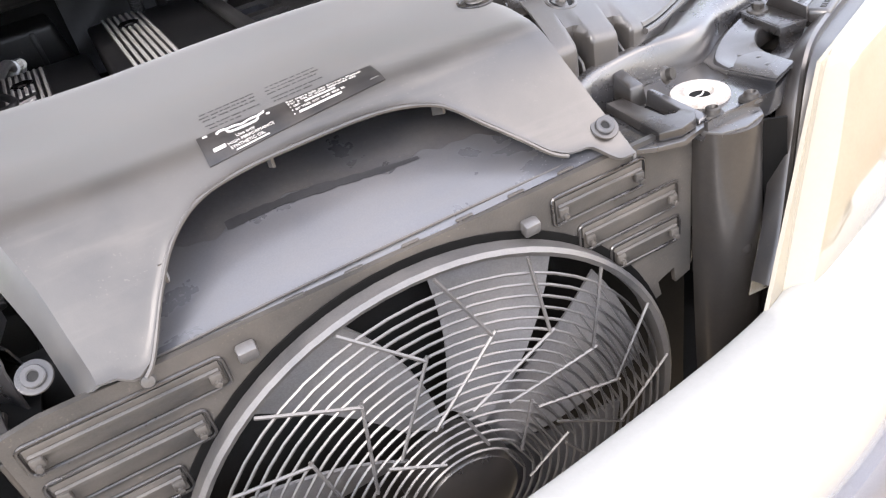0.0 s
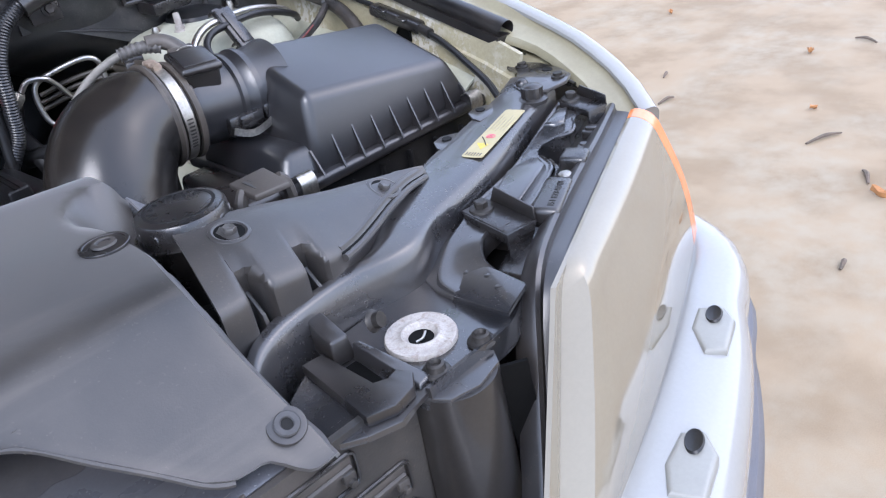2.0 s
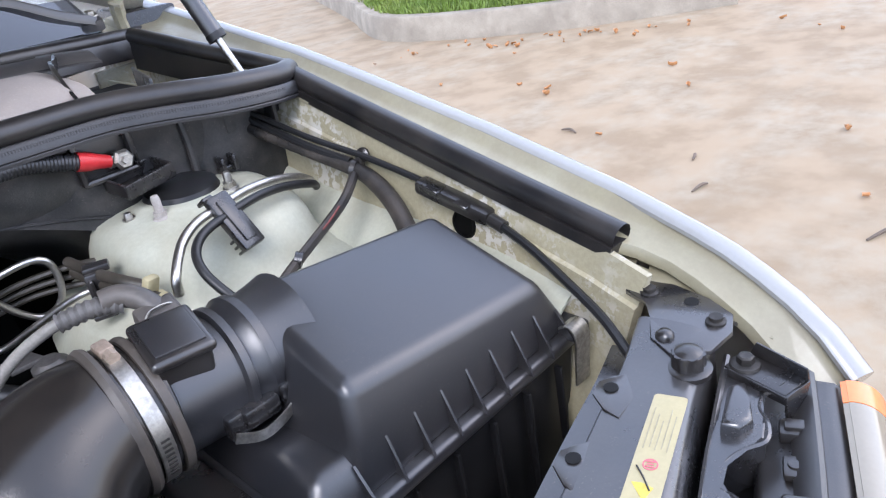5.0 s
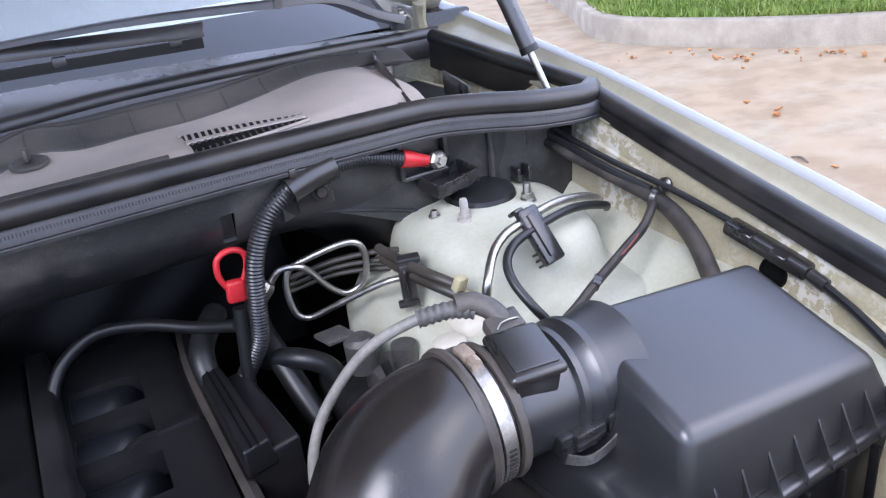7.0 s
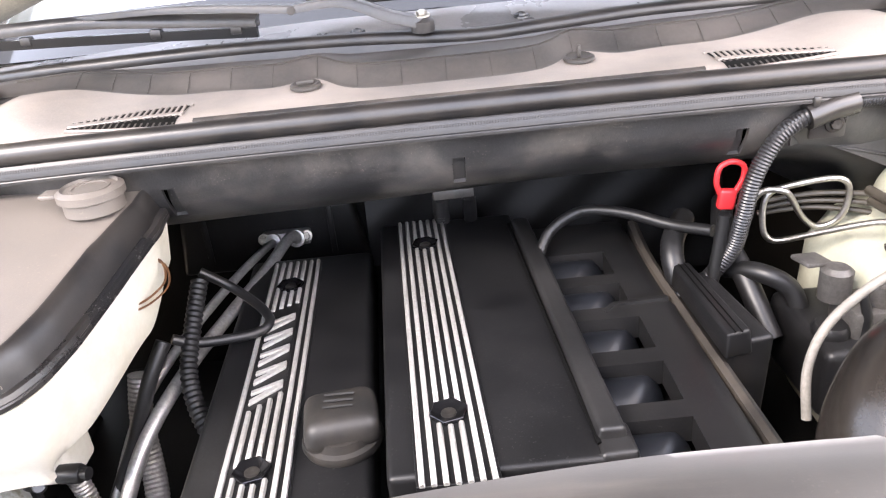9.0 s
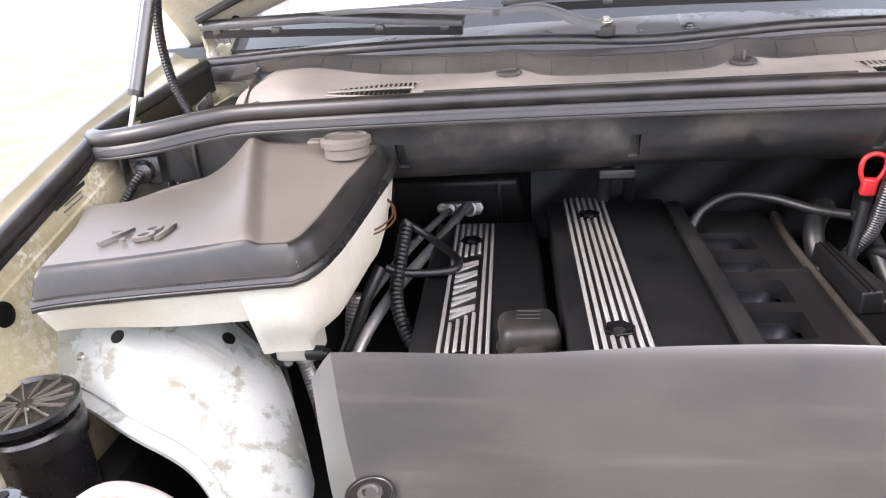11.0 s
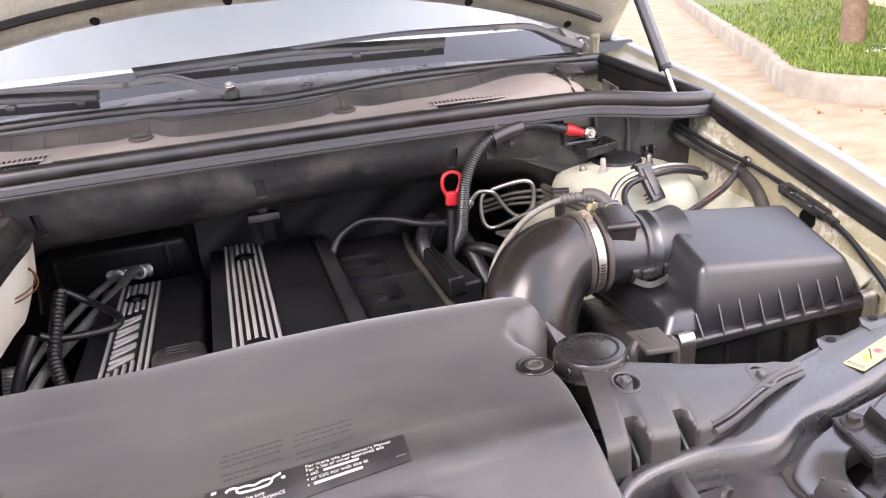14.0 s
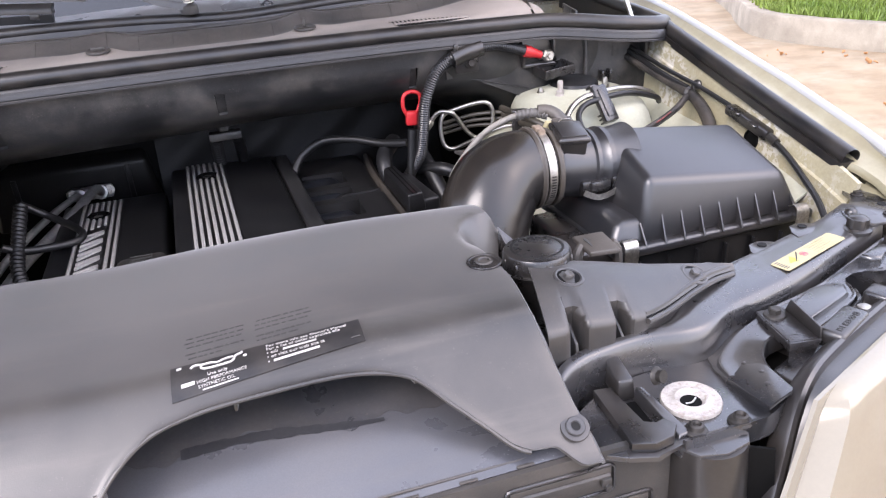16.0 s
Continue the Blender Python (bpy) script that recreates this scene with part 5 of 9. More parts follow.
def warning_label(root, sgn):
    """The long cream sticker on the strip, with its pictograms as plain shapes."""
    a, b = Vector((0.571, -0.6345, 0.9436)), Vector((0.680, -0.5985, 0.9473))
    u = (b - a).normalized()
    w = Vector((u.y, -u.x, 0)).normalized()

    def quad(s0, s1, t0, t1, h, mat, name, label=""):
        bm = bmesh.new()
        pts = [a + u * s + w * t + Vector((0, 0, h)) for s, t in ((s0, t0), (s1, t0), (s1, t1), (s0, t1))]
        bm.faces.new([bm.verts.new(p) for p in pts])
        f = bmesh.ops.extrude_face_region(bm, geom=bm.faces[:])
        for v in f["geom"]:
            if isinstance(v, bmesh.types.BMVert):
                v.co.z += 0.0004
        if sgn < 0:
            mirror_x(bm)
        return part(name, bm, mat, root, label)

    sheet_bm = prism([tuple((a + u * s + w * t).xy) for s, t in [((b - a).length * 0.5 + k * ((b - a).length * 0.5 - 0.003) + 0.003 * math.cos(r), k2 * 0.0085 + 0.003 * math.sin(r)) for k, k2, r0 in ((1, 1, 0.0), (-1, 1, 0.5), (-1, -1, 1.0), (1, -1, 1.5)) for r in (math.pi * (r0 + 0.125 * q) for q in range(5))]], 0.0, 0.0006, 0, 2, lambda x, y: 0.9442 + (x - a.x) * 0.034)
    part("sticker", sheet_bm if sgn > 0 else mirror_x(sheet_bm), LABELY, root, "cream yellow warning sticker")
    for k in range(6):
        quad(0.003, 0.009, -0.0085 + 0.0030 * k, -0.0075 + 0.0030 * k, 0.0014, GREYINK, "printed_bar")
    for k in range(5):
        quad(0.060 + 0.002 * (k % 2), 0.100 - 0.006 * (k % 3), -0.0080 + 0.0038 * k, -0.0074 + 0.0038 * k, 0.0014, PALEINK, "printed_bar")
    for k in range(3):
        quad(0.0445 + 0.0022 * k, 0.0455 + 0.0022 * k, -0.0028 + 0.0006 * (k % 2), 0.0028 - 0.0006 * (k % 2), 0.0016, REDINK, "red_mark")
    p = a + u * 0.0473 + Vector((0, 0, 0.0012))
    bm = ringplate(p, 0.0040, 0.0050, 0.0005, 24)
    part("red_ring", bm if sgn > 0 else mirror_x(bm), REDINK, root, "red warning ring")
    bm = prism([(a.x + u.x * 0.024 - 0.006, a.y + u.y * 0.024 - 0.004), (a.x + u.x * 0.036, a.y + u.y * 0.036 - 0.008), (a.x + u.x * 0.030 - 0.002, a.y + u.y * 0.030 + 0.008)], 0.9452, 0.9458)
    part("yellow_triangle", bm if sgn > 0 else mirror_x(bm), surface("yellow print", (0.58, 0.46, 0.07), (0.54, 0.43, 0.09), 0.5), root)
    bm = tube([a + u * 0.026 + w * 0.004 + Vector((0, 0, 0.0014)), a + u * 0.036 - w * 0.002 + Vector((0, 0, 0.0016)), a + u * 0.044 - w * 0.008 + Vector((0, 0, 0.0018))], 0.0006, 5, 3)
    part("pictogram", bm if sgn > 0 else mirror_x(bm), DARKINK, root)


warning_label(carrier, 1)
warning_label(carrier_left, -1)


# ---- headlamps ----
def headlamp(sgn):
    root = thing("headlamp", (0.6 * sgn, -0.76, 0.74), "large headlamp unit with clear lens and black frame", "headlamp", "headlamps")

    def put(name, bm, mat, label="", parent=None):
        return part(name, bm if sgn > 0 else mirror_x(bm), mat, parent or root, label)

    ti, to, bi, bo = Vector((0.484, -0.822, 0.926)), Vector((0.792, -0.684, 0.922)), Vector((0.376, -0.888, 0.735)), Vector((0.842, -0.712, 0.748))

    def face(u, v, off=0.0):
        p = ti.lerp(to, u).lerp(bi.lerp(bo, u), v)
        n = Vector((0.42, -0.86, 0.30)).normalized()
        return p + n * (0.012 * math.sin(math.pi * min(max(u, 0.0), 1.0)) * ease(0.0, 0.5, v) + math.sqrt(1 - (1 - min(max(u, 0.0) / 0.05, 1.0)) ** 2) * 0.022 * math.sqrt(1 - (1 - min(max(v, 0.0) / 0.16, 1.0)) ** 2) - 0.012 + 0.006 * ease(0.0, 0.1, u) * max(0.0, math.sin(math.pi * min(max(v - 0.15, 0.0) / 0.85, 1.0))) - off)

    put("lens", sheet(face, [-0.08, -0.04] + lin(0, 0.925, 26), [-0.02, 0.0, 0.002, 0.005, 0.010, 0.016, 0.024, 0.034, 0.046, 0.06, 0.076, 0.094, 0.114, 0.136, 0.16, 0.20, 0.25] + lin(0.31, 1, 12), 0.004), LENS, "polished pale lens reflecting sky, ground reflection put into its beige")
    put("indicator", sheet(face, lin(0.928, 1.0, 5), [-0.02, 0.0, 0.002, 0.005, 0.010, 0.016, 0.024, 0.034, 0.046, 0.06, 0.076, 0.094, 0.114, 0.136, 0.16, 0.20, 0.25] + lin(0.31, 1, 12), 0.004), AMBER, "amber indicator section")
    put("reflector", sheet(lambda u, v: face(u, v, 0.03), lin(0.0, 1.0, 16), lin(0, 1, 8), 0.002), SILVER, "silver reflector")
    rail = [(0.781, -0.660, 0.922), (0.70, -0.697, 0.923), (0.612, -0.735, 0.924), (0.53, -0.772, 0.924), (0.486, -0.795, 0.921), (0.460, -0.811, 0.900), (0.432, -0.832, 0.85), (0.392, -0.862, 0.78), (0.370, -0.874, 0.742)]
    put("frame", sweep(rail, [(0.012, -0.018), (0.012, -0.001), (0.010, 0.002), (0.006, 0.0025), (0.003, -0.001), (0.0, -0.002), (-0.004, 0.001), (-0.010, 0.0050), (-0.018, 0.0055), (-0.026, 0.001), (-0.031, -0.006), (-0.033, -0.018)], 8, up=(0.20, -0.62, 0.75), scale=lambda f: 1 + 0.12 * ease(0.45, 0.7, f)), FRAMEP, "black rubber-edged frame round the lens")
    put("housing", hexa([(0.40, -0.845, 0.72), (0.80, -0.68, 0.74), (0.74, -0.61, 0.74), (0.44, -0.78, 0.72)], [(0.475, -0.790, 0.900), (0.775, -0.662, 0.902), (0.760, -0.625, 0.900), (0.465, -0.755, 0.896)], 0.006), BLACK, "black lamp housing")
    deck = put("top_deck", hexa([(0.47, -0.785, 0.900), (0.775, -0.650, 0.903), (0.757, -0.625, 0.900), (0.470, -0.745, 0.897)], [(0.47, -0.783, 0.914), (0.775, -0.648, 0.916), (0.757, -0.628, 0.911), (0.474, -0.750, 0.906)], 0.003), BLACK, "black plastic top of the lamp housing")
    d = (to - ti).normalized()
    yaw = math.degrees(math.atan2(d.y, d.x))
    # covers and brackets on the deck
    put("moulded_cover", rbox((0.566, -0.737, 0.925), (0.066, 0.026, 0.020), 0.005, 3, (0, 0, yaw + 2)), BLACK, "moulded cover with raised numbers")
    put("moulded_cover", rbox((0.643, -0.704, 0.924), (0.028, 0.026, 0.022), 0.004, 3, (0, 0, yaw)), BLACK)
    put("adjuster", join(lathe([(0, 0), (0.007, 0), (0.007, 0.012), (0.004, 0.014), (0, 0.014)], (0.612, -0.716, 0.916), (0, 0, 1), 12), rbox((0.612, -0.716, 0.918), (0.020, 0.012, 0.008), 0.002, 2, (0, 0, yaw))), ZINC, "steel adjuster screw")
    put("adjuster_disc", lathe([(0, 0), (0.012, 0), (0.012, 0.003), (0, 0.003)], (0.566, -0.713, 0.915), (0, 0, 1), 18), WASHERP)
    put("deck_post", join(rbox((0.690, -0.680, 0.917), (0.020, 0.014, 0.006), 0.002, 2, (0, 0, yaw)), lathe([(0, 0), (0.0045, 0), (0.004, 0.0015), (0, 0.0015)], (0.690, -0.680, 0.920), (0, 0, 1), 12), rbox((0.722, -0.667, 0.918), (0.016, 0.020, 0.010), 0.002, 2, (0, 0, yaw)), rbox((0.722, -0.667, 0.924), (0.010, 0.014, 0.005), 0.0015, 2, (0, 0, yaw))), BLACK)
    # folded holders with their bolts
    for c, yw, s in (((0.5185, -0.712, 0.926), -8, 0.92), ((0.748, -0.634, 0.938), -12, 0.74)):
        m = pose(*c, 0, 0, yw) @ Matrix.Scale(s, 4)
        h = put("holder", moved(rbox((0.0, 0.0, 0.0), (0.033, 0.068, 0.003), 0.001), m), BLACK, "folded black plastic holder")
        put("upright", moved(hexa([(0.0165, -0.036, 0.0), (0.019, -0.036, 0.0), (0.019, 0.030, 0.0), (0.0165, 0.030, 0.0)], [(0.0165, -0.034, 0.014), (0.019, -0.034, 0.014), (0.019, 0.022, 0.018), (0.0165, 0.022, 0.018)], 0.0008, 2), m), BLACK, "", h)
        put("lip", moved(rbox((-0.0175, -0.004, -0.004), (0.002, 0.064, 0.010), 0.0008), m), BLACK, "", h)
        put("leg", moved(hexa([(-0.018, -0.040, -0.034), (0.0, -0.042, -0.034), (0.0, -0.039, -0.034), (-0.018, -0.037, -0.034)], [(-0.018, -0.037, 0.001), (0.019, -0.037, 0.001), (0.019, -0.034, 0.001), (-0.018, -0.034, 0.001)], 0.0008, 2), m), BLACK, "", h)
        put("mark", moved(rbox((-0.004, -0.022, 0.0018), (0.007, 0.0012, 0.0006), 0), m), DARKINK, "", h)
        put("bolt", join(lathe([(0, 0), (0.0115, 0), (0.0108, 0.002), (0.008, 0.003), (0, 0.003)], m @ Vector((-0.002, 0.020, 0.0015)), (0, 0, 1), 20), lathe([(0, 0.002), (0.0066, 0.002), (0.0064, 0.008), (0.005, 0.009), (0, 0.0085)], m @ Vector((-0.002, 0.020, 0.0015)), (0, 0, 1), 6)), DARKBOLT, "hexagon bolt", h)
    SH = [(0.518, -0.679), (0.541, -0.672), (0.607, -0.655), (0.657, -0.636), (0.712, -0.617), (0.760, -0.600)]
    SR = [(0.765, -0.628), (0.735, -0.640), (0.720, -0.643), (0.708, -0.654), (0.694, -0.659), (0.680, -0.650), (0.662, -0.645), (0.645, -0.650), (0.641, -0.664), (0.632, -0.682), (0.612, -0.694), (0.560, -0.716), (0.542, -0.721), (0.532, -0.719)]
    put("shelf", prism(SH + SR, 0.884, 0.922, 0.003, 3, lambda x, y: 0.012 * ease(0.62, 0.76, x)), GLOSS, "pressed black steel shelf")
    TL = spline([(0.508, -0.683, 0.9226), (0.472, -0.696, 0.9185), (0.449, -0.707, 0.913), (0.432, -0.722, 0.909), (0.427, -0.745, 0.908)], 6)
    TR = spline([(0.524, -0.714, 0.9226), (0.494, -0.720, 0.9215), (0.479, -0.731, 0.9190), (0.471, -0.743, 0.917), (0.467, -0.756, 0.917)], 6)
    tail = [(0.0, -0.024), (0.0, -0.003), (0.04, 0.0008), (0.12, 0.0008), (0.20, -0.0006), (0.5, -0.0016), (0.85, -0.0006), (0.95, 0.0), (1.0, -0.002), (1.0, -0.022)]

    def tailf(u, v):
        i = int(round(u * (len(TL) - 1)))
        f, h = tail[int(round(v * (len(tail) - 1)))]
        return TL[i].lerp(TR[i], f) + Vector((0, 0, h))

    put("shelf_tail", sheet(tailf, lin(0, 1, len(TL) - 1), lin(0, 1, len(tail) - 1), 0.002), GLOSS, "smoothly pressed tail of the steel shelf")
    put("shelf_edge", tube([(x, y, 0.921 + 0.012 * ease(0.62, 0.76, x)) for x, y in SH], 0.0026, 6, 4), GLOSS)
    put("shelf_edge", tube([(x, y, 0.920 + 0.012 * ease(0.62, 0.76, x)) for x, y in SR[1:13]], 0.0024, 6, 4), GLOSS)
    put("shelf_step", prism([(0.543, -0.685), (0.590, -0.661), (0.622, -0.661), (0.630, -0.670), (0.620, -0.686), (0.548, -0.714)], 0.915, 0.929, 0.004, 3), GLOSS, "raised pressed panel")
    put("shelf_step", prism([(0.684, -0.632), (0.725, -0.618), (0.735, -0.626), (0.716, -0.638), (0.700, -0.648), (0.688, -0.644)], 0.922, 0.938, 0.005, 3), GLOSS)
    put("shelf_seam", tube([(0.640, -0.674, 0.921), (0.630, -0.692, 0.919), (0.604, -0.705, 0.917), (0.560, -0.724, 0.915)], 0.0022, 6, 4), GLOSS)
    if sgn > 0:
        words("moulded_number", "151 833-00 LI", 0.0085, pose(0.545, -0.755, 0.9353, 0, 0, yaw + 2), DARKINK, root)
        words("moulded_number", "308001", 0.0085, pose(0.608, -0.742, 0.9185, 0, 0, yaw), DARKINK, root)
        words("moulded_number", ">PP-TD 30<", 0.0085, pose(0.668, -0.712, 0.9195, 0, 0, yaw), DARKINK, root)
    return root


lamp = headlamp(1)
headlamp(-1)


# ---- side panels ----
def side_panel(sgn):
    root = thing("radiator_side_panel", (0.38 * sgn, -0.65, 0.90), "dusty black plastic side panel with recessed screws" if sgn > 0 else "black plastic side panel with a bright green sticker", "panel", "side panels")
    if sgn > 0:
        NOTCH = (0.296, 0.347)

        def back(x):
            return table([(0.262, -0.592), (0.30, -0.597), (0.36, -0.605), (0.42, -0.610), (0.48, -0.612), (0.524, -0.613)], x)

        def edge_y(x):
            return table([(0.262, -0.698), (0.30, -0.694), (0.345, -0.690), (0.372, -0.684), (0.400, -0.671), (0.450, -0.646), (0.490, -0.629), (0.524, -0.6165)], x)

        def front(x):
            return edge_y(x) + sum(0.024 * math.exp(-((x - c) / 0.0100) ** 8) for c in NOTCH)

        def crown(x):
            return table([(0.262, 0.994), (0.31, 0.992), (0.36, 0.983), (0.42, 0.969), (0.47, 0.959), (0.524, 0.950)], x)

        rows = [(0, -0.040), (0, -0.004), (0.02, -0.001), (0.06, 0.0), (0.2, -0.0005), (0.35, -0.0025), (0.5, -0.0058), (0.65, -0.0105), (0.8, -0.0160), (0.9, -0.0202), (0.96, -0.0235), (0.985, -0.0262), (1.0, -0.030), (1.0, -0.045), (1.0, -0.070)]

        def fall(f):
            return table([(a, h) for a, h in rows[2:13]], f)

        def skin(u, v):
            f, h = rows[int(round(v * (len(rows) - 1)))]
            x0 = 0.284 - 0.022 * f
            x = x0 + (0.524 - x0) * u
            return (x, max(back(x) + (edge_y(x) - back(x)) * f, front(x)), max(crown(x) + h * ease(0.50, 0.37, x) - 0.006 * f * ease(0.37, 0.50, x) if v < 0.9 else crown(x) - 0.070, 0.925 - 0.0004 * f))
        b = sheet(skin, sorted(lin(0, 1, 60) + [(c + d - 0.262) / 0.262 for c in NOTCH for d in (-0.0122, -0.0108, -0.0100, -0.0090, 0.0090, 0.0100, 0.0108, 0.0122)]), lin(0, 1, len(rows) - 1), 0.0025)
    else:
        poly = [(0.276, -0.590), (0.300, -0.594), (0.382, -0.624), (0.436, -0.640), (0.452, -0.656), (0.430, -0.672), (0.352, -0.688), (0.300, -0.678), (0.268, -0.676), (0.262, -0.640)]
        b = prism(poly, 0.905, 0.962, 0.004, 3)
        for v in b.verts:
            if v.co.z < 0.945 and v.co.y < -0.62:
                v.co.y -= 0.006
    body = part("panel", b if sgn > 0 else mirror_x(b), PANELP, root)
    if sgn > 0:
        for x in NOTCH:
            part("notch_rib", hexa([(x - 0.0022, -0.696, 0.925), (x + 0.0022, -0.696, 0.925), (x + 0.0022, -0.672, 0.925), (x - 0.0022, -0.672, 0.925)], [(x - 0.0016, -0.690, crown(x) - 0.046), (x + 0.0016, -0.690, crown(x) - 0.046), (x + 0.0016, -0.672, crown(x) - 0.032), (x - 0.0016, -0.672, crown(x) - 0.032)], 0.001, 2), PANELP, body, "upright rib in a moulded notch")
        edge = [(x, front(x), crown(x) - 0.007 - 0.020 * ease(0.50, 0.37, x)) for x in lin(0.374, 0.520, 14)]
        part("edge_ridge", tube([(x, y + 0.004, z + 0.003) for x, y, z in edge], 0.0042, 8, 2), PANELP, body, "rounded double ridge along the edge")
        part("edge_ridge", tube([(x, y - 0.005, z - 0.001) for x, y, z in edge], 0.0032, 8, 2), PANELP, body)
        part("edge_groove", tube([(x, y - 0.001, z + 0.0008) for x, y, z in edge], 0.0018, 6, 2), PITCH, body)
    b = prism([(0.27, -0.61), (0.52, -0.612), (0.52, -0.618), (0.40, -0.660), (0.36, -0.672), (0.27, -0.680)], 0.89, 0.926, 0.003)
    if sgn > 0:
        part("skirt", b, BLACK, body)
    for x, y in ((0.313, -0.635), (0.465, -0.628)) if sgn > 0 else ((0.406, -0.656),):
        n = Vector((0, 0, 1))
        z = 0.962
        if sgn > 0:
            def deck(p, q):
                f = (back(p) - q) / (back(p) - edge_y(p))
                return crown(p) + fall(f) * ease(0.50, 0.37, p) - 0.006 * f * ease(0.37, 0.50, p)
            z = deck(x, y)
            n = Vector(((deck(x - 0.01, y) - deck(x + 0.01, y)) / 0.02, (deck(x, y - 0.006) - deck(x, y + 0.006)) / 0.012, 1)).normalized()
        c = Vector((x * sgn, y, z))
        cup = part("screw_cup", lathe([(0.0115, 0.0), (0.0118, 0.0022), (0.0135, 0.0030), (0.0158, 0.0024), (0.0170, 0.0)], c, n, 32), PANELP, body, "rounded rim of the screw recess")
        # Raised black disc paints the shade inside the screw recess.
        part("cup_floor", lathe([(0, 0.0012), (0.0121, 0.0012), (0.0121, 0.0022), (0, 0.0022)], c, n, 24), PITCH, cup)
        hexbolt(c + n * 0.0018, 0.0068, n, WELL, body, "screw", False)
    if sgn < 0:
        b = prism([(-0.294, -0.594), (-0.367, -0.621), (-0.358, -0.684), (-0.287, -0.672)], 0.9615, 0.9626, 0)
        part("green_sticker", b, GREEN, body, "bright green blank sticker")


side_panel(1)
side_panel(-1)


# ---- radiator cover ----
def radiator_cover():
    root = thing("radiator_cover", (0, -0.6, 0.95), "large dusty black plastic cover over the radiator", "engine cover")
    arch = [(-0.185, -0.800), (-0.172, -0.806), (-0.160, -0.800), (-0.138, -0.772), (-0.115, -0.748), (-0.085, -0.731), (-0.045, -0.7235), (0.008, -0.721), (0.06, -0.7205), (0.095, -0.724), (0.125, -0.733), (0.15, -0.752), (0.175, -0.770), (0.192, -0.783), (0.206, -0.789), (0.22, -0.790)]

    def xl(y):
        return table([(-0.82, -0.212), (-0.79, -0.215), (-0.744, -0.225), (-0.68, -0.249), (-0.59, -0.289), (-0.52, -0.318), (-0.46, -0.342), (-0.43, -0.352)], y)

    def xr(y):
        return table([(-0.82, 0.276), (-0.79, 0.273), (-0.765, 0.264), (-0.73, 0.256), (-0.69, 0.255), (-0.64, 0.262), (-0.62, 0.262), (-0.575, 0.258), (-0.53, 0.268), (-0.50, 0.286), (-0.47, 0.300), (-0.42, 0.298), (-0.37, 0.288)], y)

    def yf(x):
        if x < -0.185:
            return -0.80 + 0.012 * ease(-0.195, -0.215, x)
        if x > 0.22:
            return -0.790 - 0.016 * ease(0.225, 0.250, x) + 0.014 * ease(0.262, 0.276, x)
        return table(arch, x)

    def yr(x):
        return -0.436 + 0.058 * ease(-0.36, 0.34, x)

    def ztop(x, y):
        z = 1.008 + 0.010 * ease(-0.1, -0.30, x) * ease(-0.72, -0.6, y) - 0.002 * ease(0.1, 0.3, x)
        z -= 0.094 * ease(-0.68, -0.845, y) ** 1.05 * 1.25
        z -= 0.018 * ease(-0.47, -0.385, y) ** 2
        d = math.hypot(x - 0.290, y + 0.528)
        z -= 0.055 * ease(0.058, 0.028, d)
        z += 0.004 * math.sin(x * 9 + 1) * ease(-0.7, -0.55, y)
        return z

    cl = [0, 0.006, 0.013, 0.022, 0.035]
    us = cl + lin(0.05, 0.95, 90)[:] + [1 - c for c in cl[::-1]]
    vs = [0, 0.008, 0.02, 0.04] + lin(0.07, 0.955, 30) + [0.975, 0.99, 1.0]

    def f(u, v):
        x = -0.352 + 0.652 * u
        y = yr(x)
        for _ in range(3):
            x = xl(y) + (xr(y) - xl(y)) * u
            y = yr(x) + (yf(x) - yr(x)) * v
        z = ztop(x, y)
        z -= 0.030 * max(0.0, 1 - u / 0.034) ** 1.12 + 0.026 * (1 - ease(0.0, 0.030, 1 - u)) ** 2
        z -= 0.028 * (1 - ease(0.0, 0.045, v)) ** 2
        z += 0.0022 * ease(0.985, 1.0, v)
        return (x, y, z)

    panel = part("panel", sheet(f, us, vs, -0.0032), COVER, root)

    def on(x, y, h=0.0):
        return Vector((x, y, ztop(x, y) + h))

    # rolled edge of the front opening, and the webs under it
    edge = [on(x, y, -0.0005) for x, y in spline_xy(arch)]
    part("rolled_edge", tube(edge[6:-4], 0.0019, 6, 2), COVER, panel)
    for x, y in ((-0.128, -0.752), (-0.02, -0.712), (0.128, -0.722)):
        z = ztop(x, y)
        part("web", hexa([(x - 0.0012, y + 0.02, z - 0.030), (x + 0.0012, y + 0.02, z - 0.030), (x + 0.0012, y - 0.004, z - 0.020), (x - 0.0012, y - 0.004, z - 0.020)], [(x - 0.0012, y + 0.02, z - 0.003), (x + 0.0012, y + 0.02, z - 0.003), (x + 0.0012, y - 0.004, z - 0.003), (x - 0.0012, y - 0.004, z - 0.003)], 0), COVER, panel)
    for x, y in ((0.236, -0.601), (-0.243, -0.634)):
        # Cup stands proud of the cover; black plastic stands in for recess shade.
        part("rivet_cup", join(ringplate(on(x, y, 0.0), 0.0150, 0.0180, 0.0022, 30), lathe([(0.0152, 0.0012), (0.010, 0.0006), (0.007, 0.0007), (0.007, 0.0030), (0.0055, 0.0034), (0.0035, 0.002), (0, 0.002)], on(x, y, 0.0), (0, 0, 1), 30)), BLACK, panel, "plastic rivet with its recess shade in black")
        part("rivet_head", lathe([(0, 0.0006), (0.0092, 0.0006), (0.0085, 0.0022), (0.0060, 0.0026), (0.0050, 0.0012), (0, 0.0012)], on(x, y, 0.0012), (0, 0, 1), 24), DUSTY, panel, "grey rivet head")
